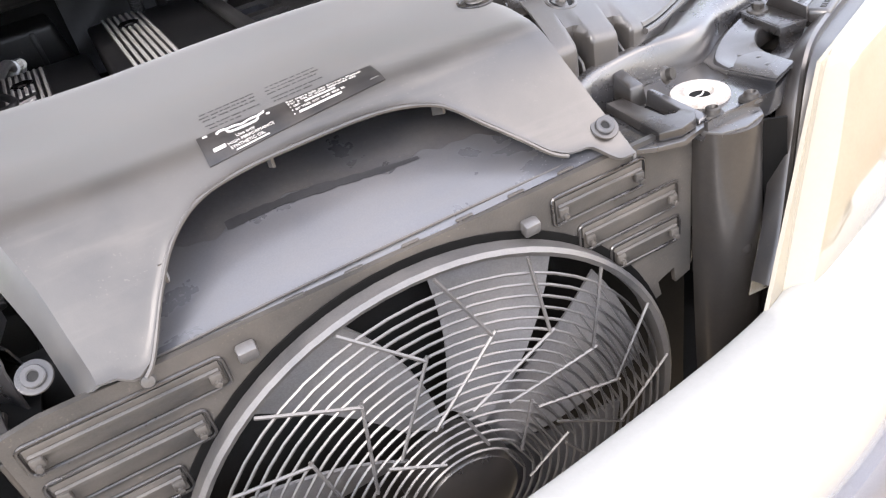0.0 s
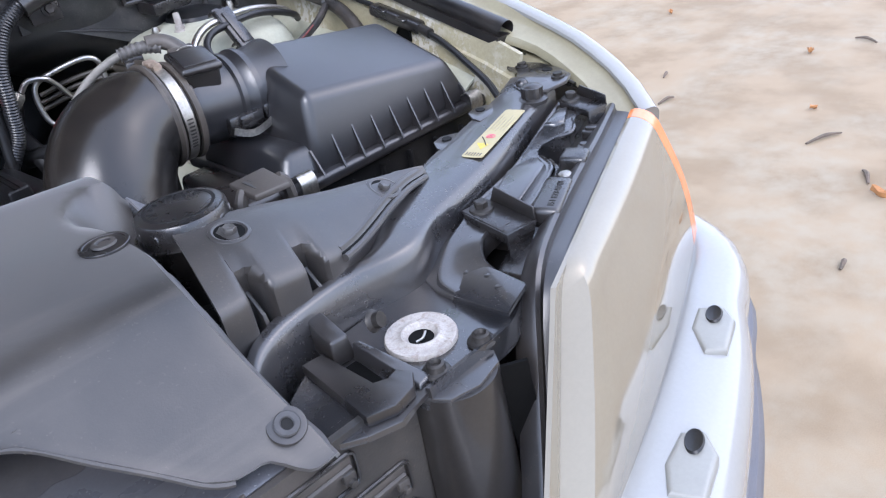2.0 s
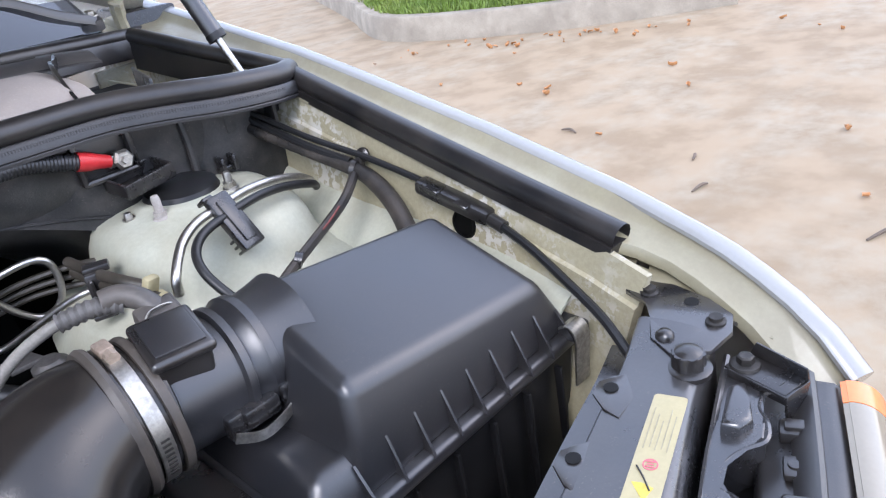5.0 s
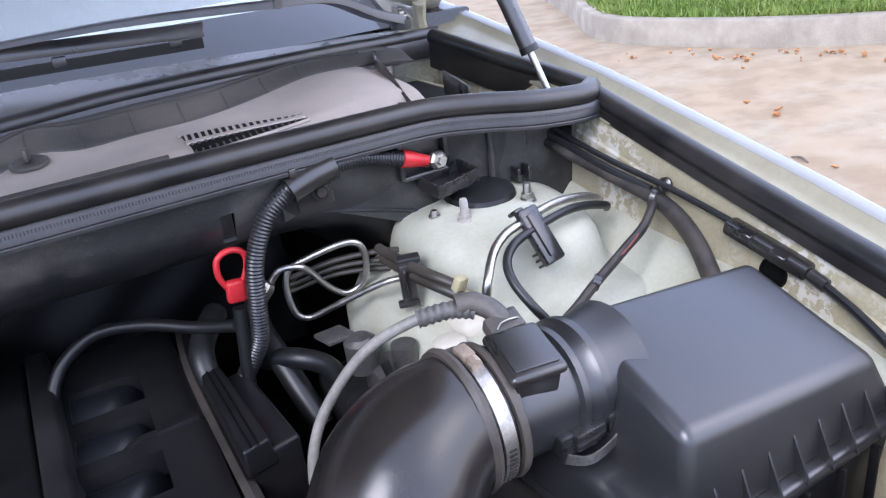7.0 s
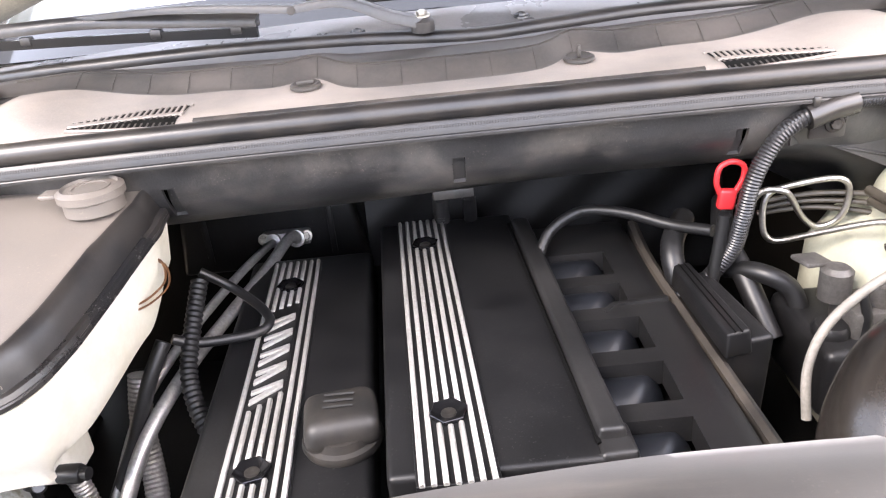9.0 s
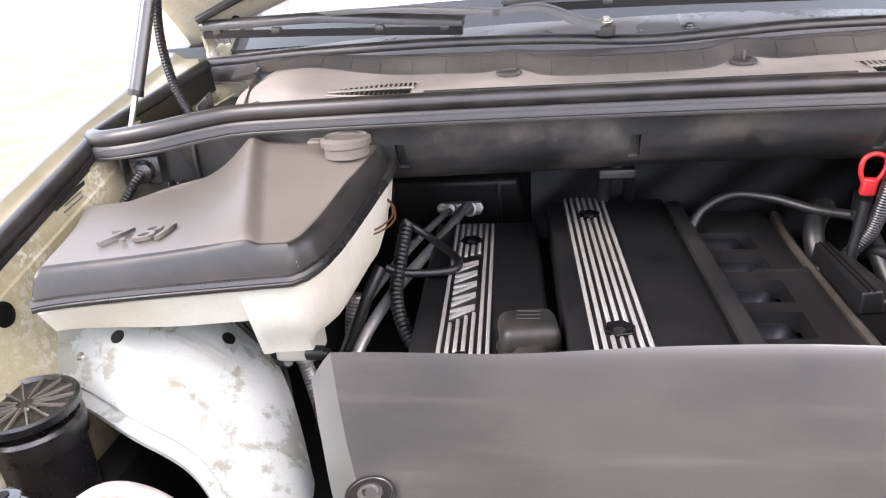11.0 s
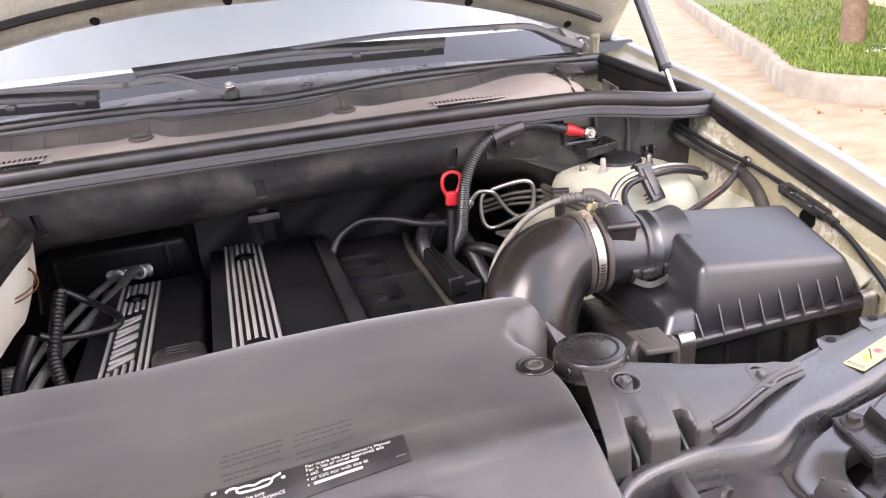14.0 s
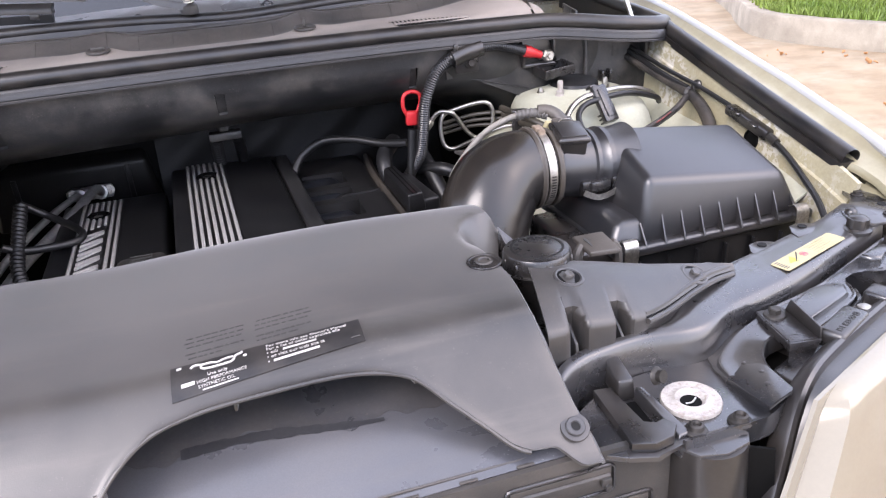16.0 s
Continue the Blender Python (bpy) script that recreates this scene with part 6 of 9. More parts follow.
    for x, y, s in ((0.249, -0.782, 1), (-0.231, -0.782, 1)):
        c = on(x, y, 0.001)
        n = Vector((0, -0.55, 0.83))
        b = ringplate(c, 0.0038, 0.0085, 0.004, 24, n)
        # Surface disc, darkened where the pocket would be in shade.
        part("boss_pocket", lathe([(0, 0), (0.0130, 0), (0.0125, 0.0010), (0.0105, 0.0012), (0, 0.0010)], c, n, 28), BLACK, panel, "flush dark disc for the screw pocket's shade")
        part("screw_boss", b, surface("grey screw boss", (0.05, 0.05, 0.052), None, 0.40, size=40), panel, "grey screw boss with a hole")
        part("boss_hole", lathe([(0, 0), (0.0039, 0), (0.0039, 0.001), (0, 0.001)], c + n * 0.0016, n, 14), TYRE, panel)
    # the clip ring at the panel's left edge
    part("clip_ring", join(ringplate(on(-0.256, -0.672, -0.001), 0.0100, 0.0135, 0.003, 28), lathe([(0, 0), (0.0105, 0), (0.0105, 0.0016), (0, 0.0016)], on(-0.256, -0.672, -0.001), (0, 0, 1), 24), lathe([(0, -0.010), (0.0090, -0.010), (0.0100, -0.002), (0.0085, 0.0), (0, 0.0)], on(-0.266, -0.684, -0.008), (0, 0, 1), 20), rbox(on(-0.275, -0.668, -0.016), (0.014, 0.014, 0.010), 0.003)), BLACK, panel, "dark round clip at the edge")
    # scoop beside the filler cap: a smooth spout behind the corner
    part("spout", sheet(lambda u, v: (0.298 + 0.045 * v + 0.010 * math.sin(3 * u), -0.475 - 0.050 * u + 0.01 * v, 0.985 - 0.050 * v - 0.028 * math.sin(math.pi * u)), lin(0, 1, 10), lin(0, 1, 6), 0.002), surface("grey spout plastic", (0.16, 0.16, 0.17), None, 0.35, size=20), panel, "grey plastic spout at the corner")

    # sticker with oil can and text
    a = on(-0.066, -0.7145)
    def lab(s, t, h):
        x = -0.066 + 0.160 * s
        y = -0.7145 + 0.017 * s + 0.032 * t
        return on(x, y, h)
    part("oil_sticker", sheet(lambda u, v: lab(u, v, 0.0010), lin(0, 1, 14), lin(0, 1, 5), 0.0006), LABELK, panel, "black sticker with white print about oil")

    def bar(s0, s1, t0, t1, mat=INK, name="printed_bar", h=0.0016):
        part(name, sheet(lambda u, v: lab(s0 + (s1 - s0) * u, t0 + (t1 - t0) * v, h), lin(0, 1, 3), lin(0, 1, 1), 0.0003), mat, panel)

    def glyphs(text, s, t, size, mat=INK, h=0.0014):
        p0 = lab(s, t, h)
        ux = (lab(s + 0.2, t, h) - p0).normalized()
        vy = (lab(s, t + 0.2, h) - p0)
        vy = (vy - ux * vy.dot(ux)).normalized()
        nz = ux.cross(vy)
        m = Matrix(((ux.x, vy.x, nz.x, p0.x), (ux.y, vy.y, nz.y, p0.y), (ux.z, vy.z, nz.z, p0.z), (0, 0, 0, 1)))
        words("sticker_text", text, size, m, mat, panel, 0.0002)

    bar(0.03, 0.055, 0.84, 0.93)
    glyphs("Use only", 0.18, 0.40, 0.0046)
    bar(0.05, 0.115, 0.26, 0.36)
    glyphs("HIGH PERFORMANCE", 0.125, 0.26, 0.0042)
    glyphs("SYNTHETIC OIL", 0.13, 0.13, 0.0042)
    bar(0.15, 0.33, 0.05, 0.085)
    # oil can outline
    oil = [(0.10, 0.78), (0.115, 0.84), (0.15, 0.82), (0.165, 0.64), (0.30, 0.62), (0.325, 0.80), (0.355, 0.86), (0.36, 0.90)]
    part("oil_can_sign", join(tube([lab(s, t, 0.0017) for s, t in oil], 0.0011, 5, 3), tube([lab(s, t, 0.0017) for s, t in ((0.15, 0.80), (0.2, 0.80), (0.235, 0.74), (0.27, 0.80), (0.315, 0.80))], 0.001, 5, 3), lathe([(0, 0), (0.0018, 0), (0.0018, 0.0006), (0, 0.0006)], lab(0.375, 0.72, 0.0012), (0, 0, 1), 10)), INK, panel, "white oil can sign")
    glyphs("For more info see Owner's Manual", 0.485, 0.80, 0.0050)
    glyphs("For a list of other approved oils", 0.485, 0.65, 0.0050)
    glyphs("• call", 0.485, 0.50, 0.0050)
    bar(0.57, 0.75, 0.505, 0.575)
    glyphs("• or visit our web site at", 0.485, 0.35, 0.0050)
    glyphs("•", 0.485, 0.20, 0.0050)
    bar(0.515, 0.76, 0.205, 0.275)
    bar(0.93, 0.98, 0.20, 0.23, GREYINK)

    # faint worn blocks of small print behind the sticker
    rng = random.Random(11)
    for x0, rows in ((-0.056, 5), (0.004, 5)):
        for k in range(rows):
            y0 = -0.640 - 0.0072 * k + (0.007 if x0 > 0 else 0.0) - (0.004 if k > 2 else 0.0)
            bits, x = [], x0 + rng.uniform(0, 0.004)
            while x < x0 + (0.050 if k != rows - 1 else 0.030):
                w = rng.uniform(0.0022, 0.0085)
                bits.append(sheet(lambda u, v, y0=y0, x=x, w=w: on(x + w * u, y0 + 0.11 * (x - x0 + w * u) + 0.0019 * v, 0.0006), lin(0, 1, 2), lin(0, 1, 1), 0.0002))
                x += w + rng.uniform(0.0010, 0.0022)
            part("faint_print", join(*bits), WORNINK, panel)
    return root


def spline_xy(rows):
    return [(p.x, p.y) for p in spline([(x, y, 0) for x, y in rows], 4)]


radiator_cover()


# ---- fan panel and duct below the cover ----
def fan_panel():
    root = thing("fan_panel", (0.03, -0.79, 0.60), "dusty black panel with slots round the fan", "fan shroud")
    C, R = Vector((0.034, -0.80, 0.632)), 0.262
    yq = -0.790
    # panel with the round opening
    def outline(a):
        dx, dz = math.cos(a), math.sin(a)
        k = 1e9
        for lim, d in ((0.335 - C.x, dx), (C.x + 0.275, -dx), (0.908 - C.z, dz), (C.z - 0.40, -dz)):
            if d > 1e-6:
                k = min(k, lim / d)
        return Vector((C.x + dx * k, yq, C.z + dz * k))
    n = 96
    def pf(u, v):
        a = 2 * math.pi * u
        i = Vector((C.x + (R - 0.004) * math.cos(a), yq, C.z + (R - 0.004) * math.sin(a)))
        return i.lerp(outline(a), v)
    face = part("face", sheet(pf, lin(0, 1, n), lin(0, 1, 6), 0.006, lambda u, v: not (pf(u, v).x > 0.292 and pf(u, v).z < 0.738)), DUSTY, root, "dusty face plate")
    # slotted vents
    ventm = surface("vent flap plastic", (0.030, 0.029, 0.028), (0.020, 0.0195, 0.019), 0.36, size=14, grain=0.2, bump=0.2, fine=500, dust=(0.20, 0.17, 0.14), dust_amount=0.22, dust_size=16, spec=0.7)
    for sgn in (1, -1):
        for x0, x1, zc in ((0.182, 0.276, 0.879), (0.207, 0.314, 0.838), (0.240, 0.316, 0.798)) if sgn > 0 else ((-0.262, -0.120, 0.878), (-0.262, -0.147, 0.838), (-0.260, -0.181, 0.797)):
            z0 = z1 = zc
            c = Vector(((x0 + x1) / 2, yq - 0.006, (z0 + z1) / 2))
            w = x1 - x0
            rim = []
            for k, k2, r0 in ((1, 1, 0.0), (-1, 1, 0.5), (-1, -1, 1.0), (1, -1, 1.5)):
                for q in range(4):
                    r = math.pi * (r0 + q / 6)
                    rim.append((c.x + k * (w / 2 - 0.002) + 0.005 * math.cos(r), yq - 0.0072, c.z + k2 * 0.0095 + 0.005 * math.sin(r)))
            vent = part("vent_frame", tube(rim, 0.0016, 6, 1, closed=True, smooth=False), BLACK, face, "raised rim of a vent")
            part("vent_flap", rbox((c.x, yq - 0.0064, c.z), (w, 0.003, 0.024), 0.0014, 2), ventm, vent, "dark recessed flap")
            part("flap_bead", tube([(x0 + 0.002, yq - 0.0085, c.z + 0.004), (x1 - 0.002, yq - 0.0085, c.z + 0.004)], 0.0024, 6, 1, smooth=False), ventm, vent)
            for x in (x0 + 0.006, x1 - 0.006):
                part("hinge_pin", join(rbox((x, yq - 0.010, c.z - 0.001), (0.010, 0.006, 0.010), 0.002), lathe([(0, 0), (0.0032, 0), (0.0028, 0.004), (0, 0.0045)], (x, yq - 0.012, c.z - 0.004), (0, -1, 0), 8)), DUSTY, vent)
    # right wing of the panel and its edge
    part("side_return", rbox((0.337, -0.765, 0.81), (0.006, 0.06, 0.14), 0.003), BLACK, face)
    part("side_return", rbox((-0.277, -0.765, 0.76), (0.006, 0.06, 0.25), 0.003), BLACK, face)
    # top ledge with seam and clips
    part("seam", tube([(-0.215, yq + 0.003, 0.905), (0.02, yq + 0.005, 0.912), (0.24, yq + 0.006, 0.912)], 0.0013, 6, 4), DUSTY, face, "crimped seam")
    for k in range(8):
        x = -0.15 + 0.05 * k
        part("seam_clip", rbox((x, yq - 0.0005, 0.9068 + 0.012 * (x + 0.15)), (0.016, 0.003, 0.0022), 0.001), DUSTY, face)
    for x, z in ((0.154, 0.885), (-0.098, 0.893)):
        part("fan_tab", rbox((x, yq - 0.010, z - 0.006), (0.016, 0.012, 0.014), 0.003, 2, (15, 0, 0)), GUARD, face)
    part("rivet", lathe([(0, 0), (0.006, 0), (0.005, 0.003), (0, 0.004)], (-0.168, yq - 0.006, 0.899), (0, -1, 0.2), 12), GUARD, face)

    # the inner duct that slopes up under the cover
    def duct(u, v):
        x = -0.19 + 0.43 * u
        return (x, -0.7915 + 0.1695 * v, 0.903 + 0.008 * u + 0.072 * v - 0.02 * v * v + 0.008 * math.sin(math.pi * u) * v)
    part("duct", sheet(duct, lin(0, 1, 24), lin(0, 1, 10), 0.003), DUCT, root, "grey air duct with dust stains")
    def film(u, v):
        """A film of old dirt and painted shade over the upper half, with a ragged lower edge."""
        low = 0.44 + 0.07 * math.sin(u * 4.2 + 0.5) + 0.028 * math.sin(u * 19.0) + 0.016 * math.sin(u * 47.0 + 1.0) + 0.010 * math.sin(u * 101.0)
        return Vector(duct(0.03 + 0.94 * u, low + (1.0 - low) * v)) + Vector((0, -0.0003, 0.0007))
    part("duct_dirt_shade", sheet(film, lin(0, 1, 150), lin(0, 1, 6), 0.0003), DIRTSHADE, root, "dark film of dirt and painted shade with a ragged edge")
    def mark_at(u, v):
        """A darker irregular mark that runs across the duct."""
        x = -0.072 + 0.170 * u
        y = -0.706 - 0.012 * u + 0.003 * math.sin(u * 5.0) + (v - 0.5) * (0.0085 + 0.0012 * math.sin(u * 17.0) + 0.0010 * math.sin(u * 41.0) + 0.0006 * math.sin(u * 97.0)) * (1 - 0.6 * ease(0.6, 1.0, u))
        q = Vector(duct((x + 0.19) / 0.43, (y + 0.7915) / 0.1695))
        return q + Vector((0, -0.0004, 0.0012))
    part("duct_mark", sheet(mark_at, lin(0, 1, 120), lin(0, 1, 3), 0.0003), surface("dark duct mark", (0.028, 0.028, 0.030), (0.022, 0.022, 0.024), 0.30, size=30, bump=0.1, spec=0.8), root, "dark irregular mark")

    # fan grille: rings and zigzag struts
    fan = thing("cooling_fan", (C.x, C.y, C.z - R), "dark plastic cooling fan with a ringed guard", "fan")
    def gz(r):
        return C.y - 0.012 - 0.020 * math.cos(min(r / R, 1) * 1.45)
    ringsn = [R * (0.225 + 0.0405 * k) for k in range(18)]
    for r in ringsn:
        part("guard_ring", tube([(C.x + r * math.cos(a), gz(r), C.z + r * math.sin(a)) for a in (2 * math.pi * k / 56 for k in range(64))], 0.0015, 5, 1, closed=True, smooth=False), GUARD, fan)
    part("guard_rim", lathe([(R * 0.962, 0.0), (R * 0.966, 0.012), (R * 0.985, 0.015), (R * 1.0, 0.012), (R * 1.0, -0.02), (R * 0.985, -0.02), (R * 0.97, 0.0)], (C.x, C.y, C.z), (0, -1, 0), 72), GUARD, fan, "outer rim of the guard")
    # Flat black ring paints the shadow between face plate and guard rim.
    part("rim_shade", ringplate((C.x, yq - 0.0066, C.z), R * 0.985, R * 1.030, 0.0010, 72, (0, -1, 0)), PITCH, fan, "black ring painted as shade round the guard")
    for k in range(18):
        a0 = 2 * math.pi * k / 18 + 0.1
        for (ra, aa), (rb, ab) in (((0.97, a0), (0.70, a0 - 0.24)), ((0.72, a0 + 0.1), (0.42, a0 + 0.58)), ((0.44, a0), (0.25, a0 - 0.36))):
            if rb < 0.3 and k % 2:
                continue
            p = Vector((C.x + R * ra * math.cos(aa), gz(R * ra) - 0.001, C.z + R * ra * math.sin(aa)))
            q = Vector((C.x + R * rb * math.cos(ab), gz(R * rb) - 0.001, C.z + R * rb * math.sin(ab)))
            part("guard_strut", tube([p, q], 0.0018, 5, 1, smooth=False), GUARD, fan)
    part("hub_cap", lathe([(0, 0.036), (R * 0.15, 0.036), (R * 0.19, 0.032), (R * 0.21, 0.020), (R * 0.21, -0.02), (0, -0.02)], (C.x, C.y, C.z), (0, -1, 0), 40), BLACK, fan, "round black hub cap")
    for k in range(7):
        a = 2 * math.pi * k / 7
        def blade(u, v, a=a):
            r = R * (0.20 + 0.73 * v)
            w = (u - 0.5) * (0.62 - 0.1 * v)
            aa = a + w + 0.30 * v
            return (C.x + r * math.cos(aa), C.y + 0.030 + 0.026 * (u - 0.5), C.z + r * math.sin(aa))
        part("blade", sheet(blade, lin(0, 1, 6), lin(0, 1, 6), 0.003), BLADEM, fan, "grey dusty fan blade")
    part("radiator_core", rbox((C.x - 0.01, C.y + 0.10, C.z), (0.76, 0.03, 0.52), 0.004), TYRE, root, "dark radiator core")


fan_panel()

# ---- right side of the bay ----
def strut_tower(sgn):
    cx, cy = 0.628, -0.008
    prof = [(0.0, 1.026), (0.03, 1.026), (0.052, 1.025), (0.058, 1.022), (0.078, 1.019), (0.092, 1.014), (0.101, 1.005), (0.107, 0.992), (0.111, 0.976), (0.115, 0.962), (0.120, 0.953), (0.128, 0.948), (0.146, 0.946), (0.151, 0.943), (0.160, 0.925), (0.172, 0.905), (0.176, 0.80), (0.176, 0.70)]
    bm = lathe([(r, z) for r, z in prof], (0, 0, 0), (0, 0, 1), 48)
    for v in bm.verts:
        r = math.hypot(v.co.x, v.co.y)
        if r > 1e-4:
            c, t = abs(v.co.x) / r, abs(v.co.y) / r
            k = 1 + ((c ** 3 + t ** 3) ** (-1 / 3) - 1) * ease(0.055, 0.10, r)
            v.co.x, v.co.y = v.co.x * k, v.co.y * k
        v.co.x = v.co.x * (1.06 if v.co.x > 0 else 1.08) + cx
        v.co.y = v.co.y * (0.80 if v.co.y > 0 else 1.22)
        v.co.z -= 0.06 * max(0.0, v.co.x - cx) + 0.07 * max(0.0, -v.co.y)
        v.co.y += cy
    root = part("strut_tower", bm if sgn > 0 else mirror_x(bm), TOWER, car, "pale green-white suspension tower")

    def put(name, b, mat, label=""):
        return part(name, b if sgn > 0 else mirror_x(b), mat, root, label)
    put("tower_cap", lathe([(0, 0.009), (0.032, 0.008), (0.042, 0.004), (0.046, -0.006), (0, -0.006)], (0.628, -0.002, 1.027), (0.02, -0.06, 1), 28), HOSE, "black rubber cap")
    for c, m, h in (((0.557, -0.012, 1.012), ZINC, 0.012), ((0.580, -0.045, 1.017), WASHERP, 0.024), ((0.666, -0.048, 1.018), ZINC, 0.018)):
        put("stud", join(lathe([(0, 0), (0.011, 0), (0.010, 0.003), (0.0075, 0.004), (0.0075, 0.010), (0, 0.010)], c, (0, 0, 1), 8), lathe([(0, 0.008), (0.005, 0.008), (0.005, h), (0.004, h + 0.004), (0, h + 0.004)], c, (0, 0, 1), 12)), m)
    shelf = sheet(lambda u, v: (0.50 + 0.30 * u, -0.44 + 0.50 * v, 0.905 + 0.008 * math.sin(9 * u) * math.sin(7 * v) - 0.03 * (1 - v) + (0.062 + 0.03 * v) * ease(0.62, 0.98, u)), lin(0, 1, 16), lin(0, 1, 16), 0.004)
    put("inner_wing_shelf", shelf, TOWER, "pale painted inner wing shelf")


strut_tower(1)


def air_box():
    root = thing("air_filter_box", (0.61, -0.37, 0.75), "black plastic air filter box with ribbed front", "air filter box")
    base = part("base", hexa([(0.49, -0.455, 0.74), (0.75, -0.445, 0.74), (0.75, -0.26, 0.74), (0.48, -0.26, 0.74)], [(0.468, -0.462, 0.905), (0.764, -0.452, 0.905), (0.764, -0.262, 0.905), (0.455, -0.262, 0.905)], 0.010), DEEP, root)
    for k in range(6):
        x = 0.50 + 0.045 * k
        part("base_rib", rbox((x, -0.459, 0.83), (0.004, 0.008, 0.12), 0.001), DEEP, base)
    flange = part("flange", hexa([(0.458, -0.474, 0.902), (0.772, -0.464, 0.902), (0.772, -0.255, 0.902), (0.446, -0.255, 0.902)], [(0.458, -0.474, 0.917), (0.772, -0.464, 0.917), (0.772, -0.255, 0.917), (0.446, -0.255, 0.917)], 0.005), BOXP, root, "joint flange of the lid")
    lid = part("lid", hexa([(0.500, -0.464, 0.914), (0.758, -0.456, 0.914), (0.764, -0.270, 0.914), (0.470, -0.270, 0.914)], [(0.514, -0.449, 1.000), (0.724, -0.449, 0.976), (0.736, -0.312, 1.010), (0.522, -0.312, 1.036)], 0.011, 4), BOXP, root, "smooth black lid")
    part("lid_step", hexa([(0.455, -0.463, 0.912), (0.56, -0.463, 0.912), (0.56, -0.29, 0.912), (0.450, -0.28, 0.912)], [(0.474, -0.447, 0.946), (0.55, -0.451, 0.948), (0.55, -0.30, 0.955), (0.470, -0.29, 0.955)], 0.010, 4), BOXP, lid, "lower shoulder of the lid")
    part("spigot", lathe([(0, 0), (0.048, 0), (0.049, 0.012), (0.052, 0.026), (0.056, 0.040), (0, 0.040)], (0.502, -0.333, 0.990), (1, 0.02, -0.10), 36), BOXP, lid, "flared inlet spigot")
    # fins on the front
    for k in range(9):
        t = (k + 0.4) / 9
        x = 0.492 + 0.262 * t
        zt = 0.962 - 0.012 * t if k not in (0, 8) else 0.942
        b = bmesh.new()
        yb = -0.459
        pts = [(yb + 0.004, 0.914), (yb - 0.013, 0.914), (yb - 0.011, 0.919), (yb + 0.006, zt)]
        a = [b.verts.new((x - 0.0011, y, z)) for y, z in pts]
        c = [b.verts.new((x + 0.0011, y, z)) for y, z in pts]
        b.faces.new(a)
        b.faces.new(c[::-1])
        for i in range(4):
            j = (i + 1) % 4
            b.faces.new((a[i], c[i], c[j], a[j]))
        part("fin", b, BOXP, lid)
    for k in range(4):
        y = -0.43 + 0.045 * k
        b = hexa([(0.757, y - 0.001, 0.914), (0.768, y - 0.001, 0.914), (0.768, y + 0.001, 0.914), (0.757, y + 0.001, 0.914)], [(0.735, y - 0.001, 0.965), (0.737, y - 0.001, 0.965), (0.737, y + 0.001, 0.965), (0.735, y + 0.001, 0.965)], 0)
        part("fin", b, BOXP, lid)
    # spring clips
    for x, y, yaw in ((0.476, -0.476, 3), (0.742, -0.470, -3)):
        b = sweep([(x, y + 0.012, 0.926), (x, y + 0.001, 0.930), (x, y - 0.006, 0.920), (x, y - 0.004, 0.895), (x, y - 0.002, 0.868)], [(-0.010, -0.0008), (-0.010, 0.0008), (0.010, 0.0008), (0.010, -0.0008)], 5, up=(0, -1, 0.2))
        part("spring_clip", b, ZINC, root, "bright spring clip")
    # lower snout towards the front
    part("snout", hexa([(0.40, -0.44, 0.83), (0.48, -0.44, 0.83), (0.48, -0.30, 0.83), (0.40, -0.30, 0.83)], [(0.415, -0.445, 0.912), (0.475, -0.452, 0.912), (0.475, -0.29, 0.912), (0.415, -0.29, 0.912)], 0.008), BLACK, root)


air_box()


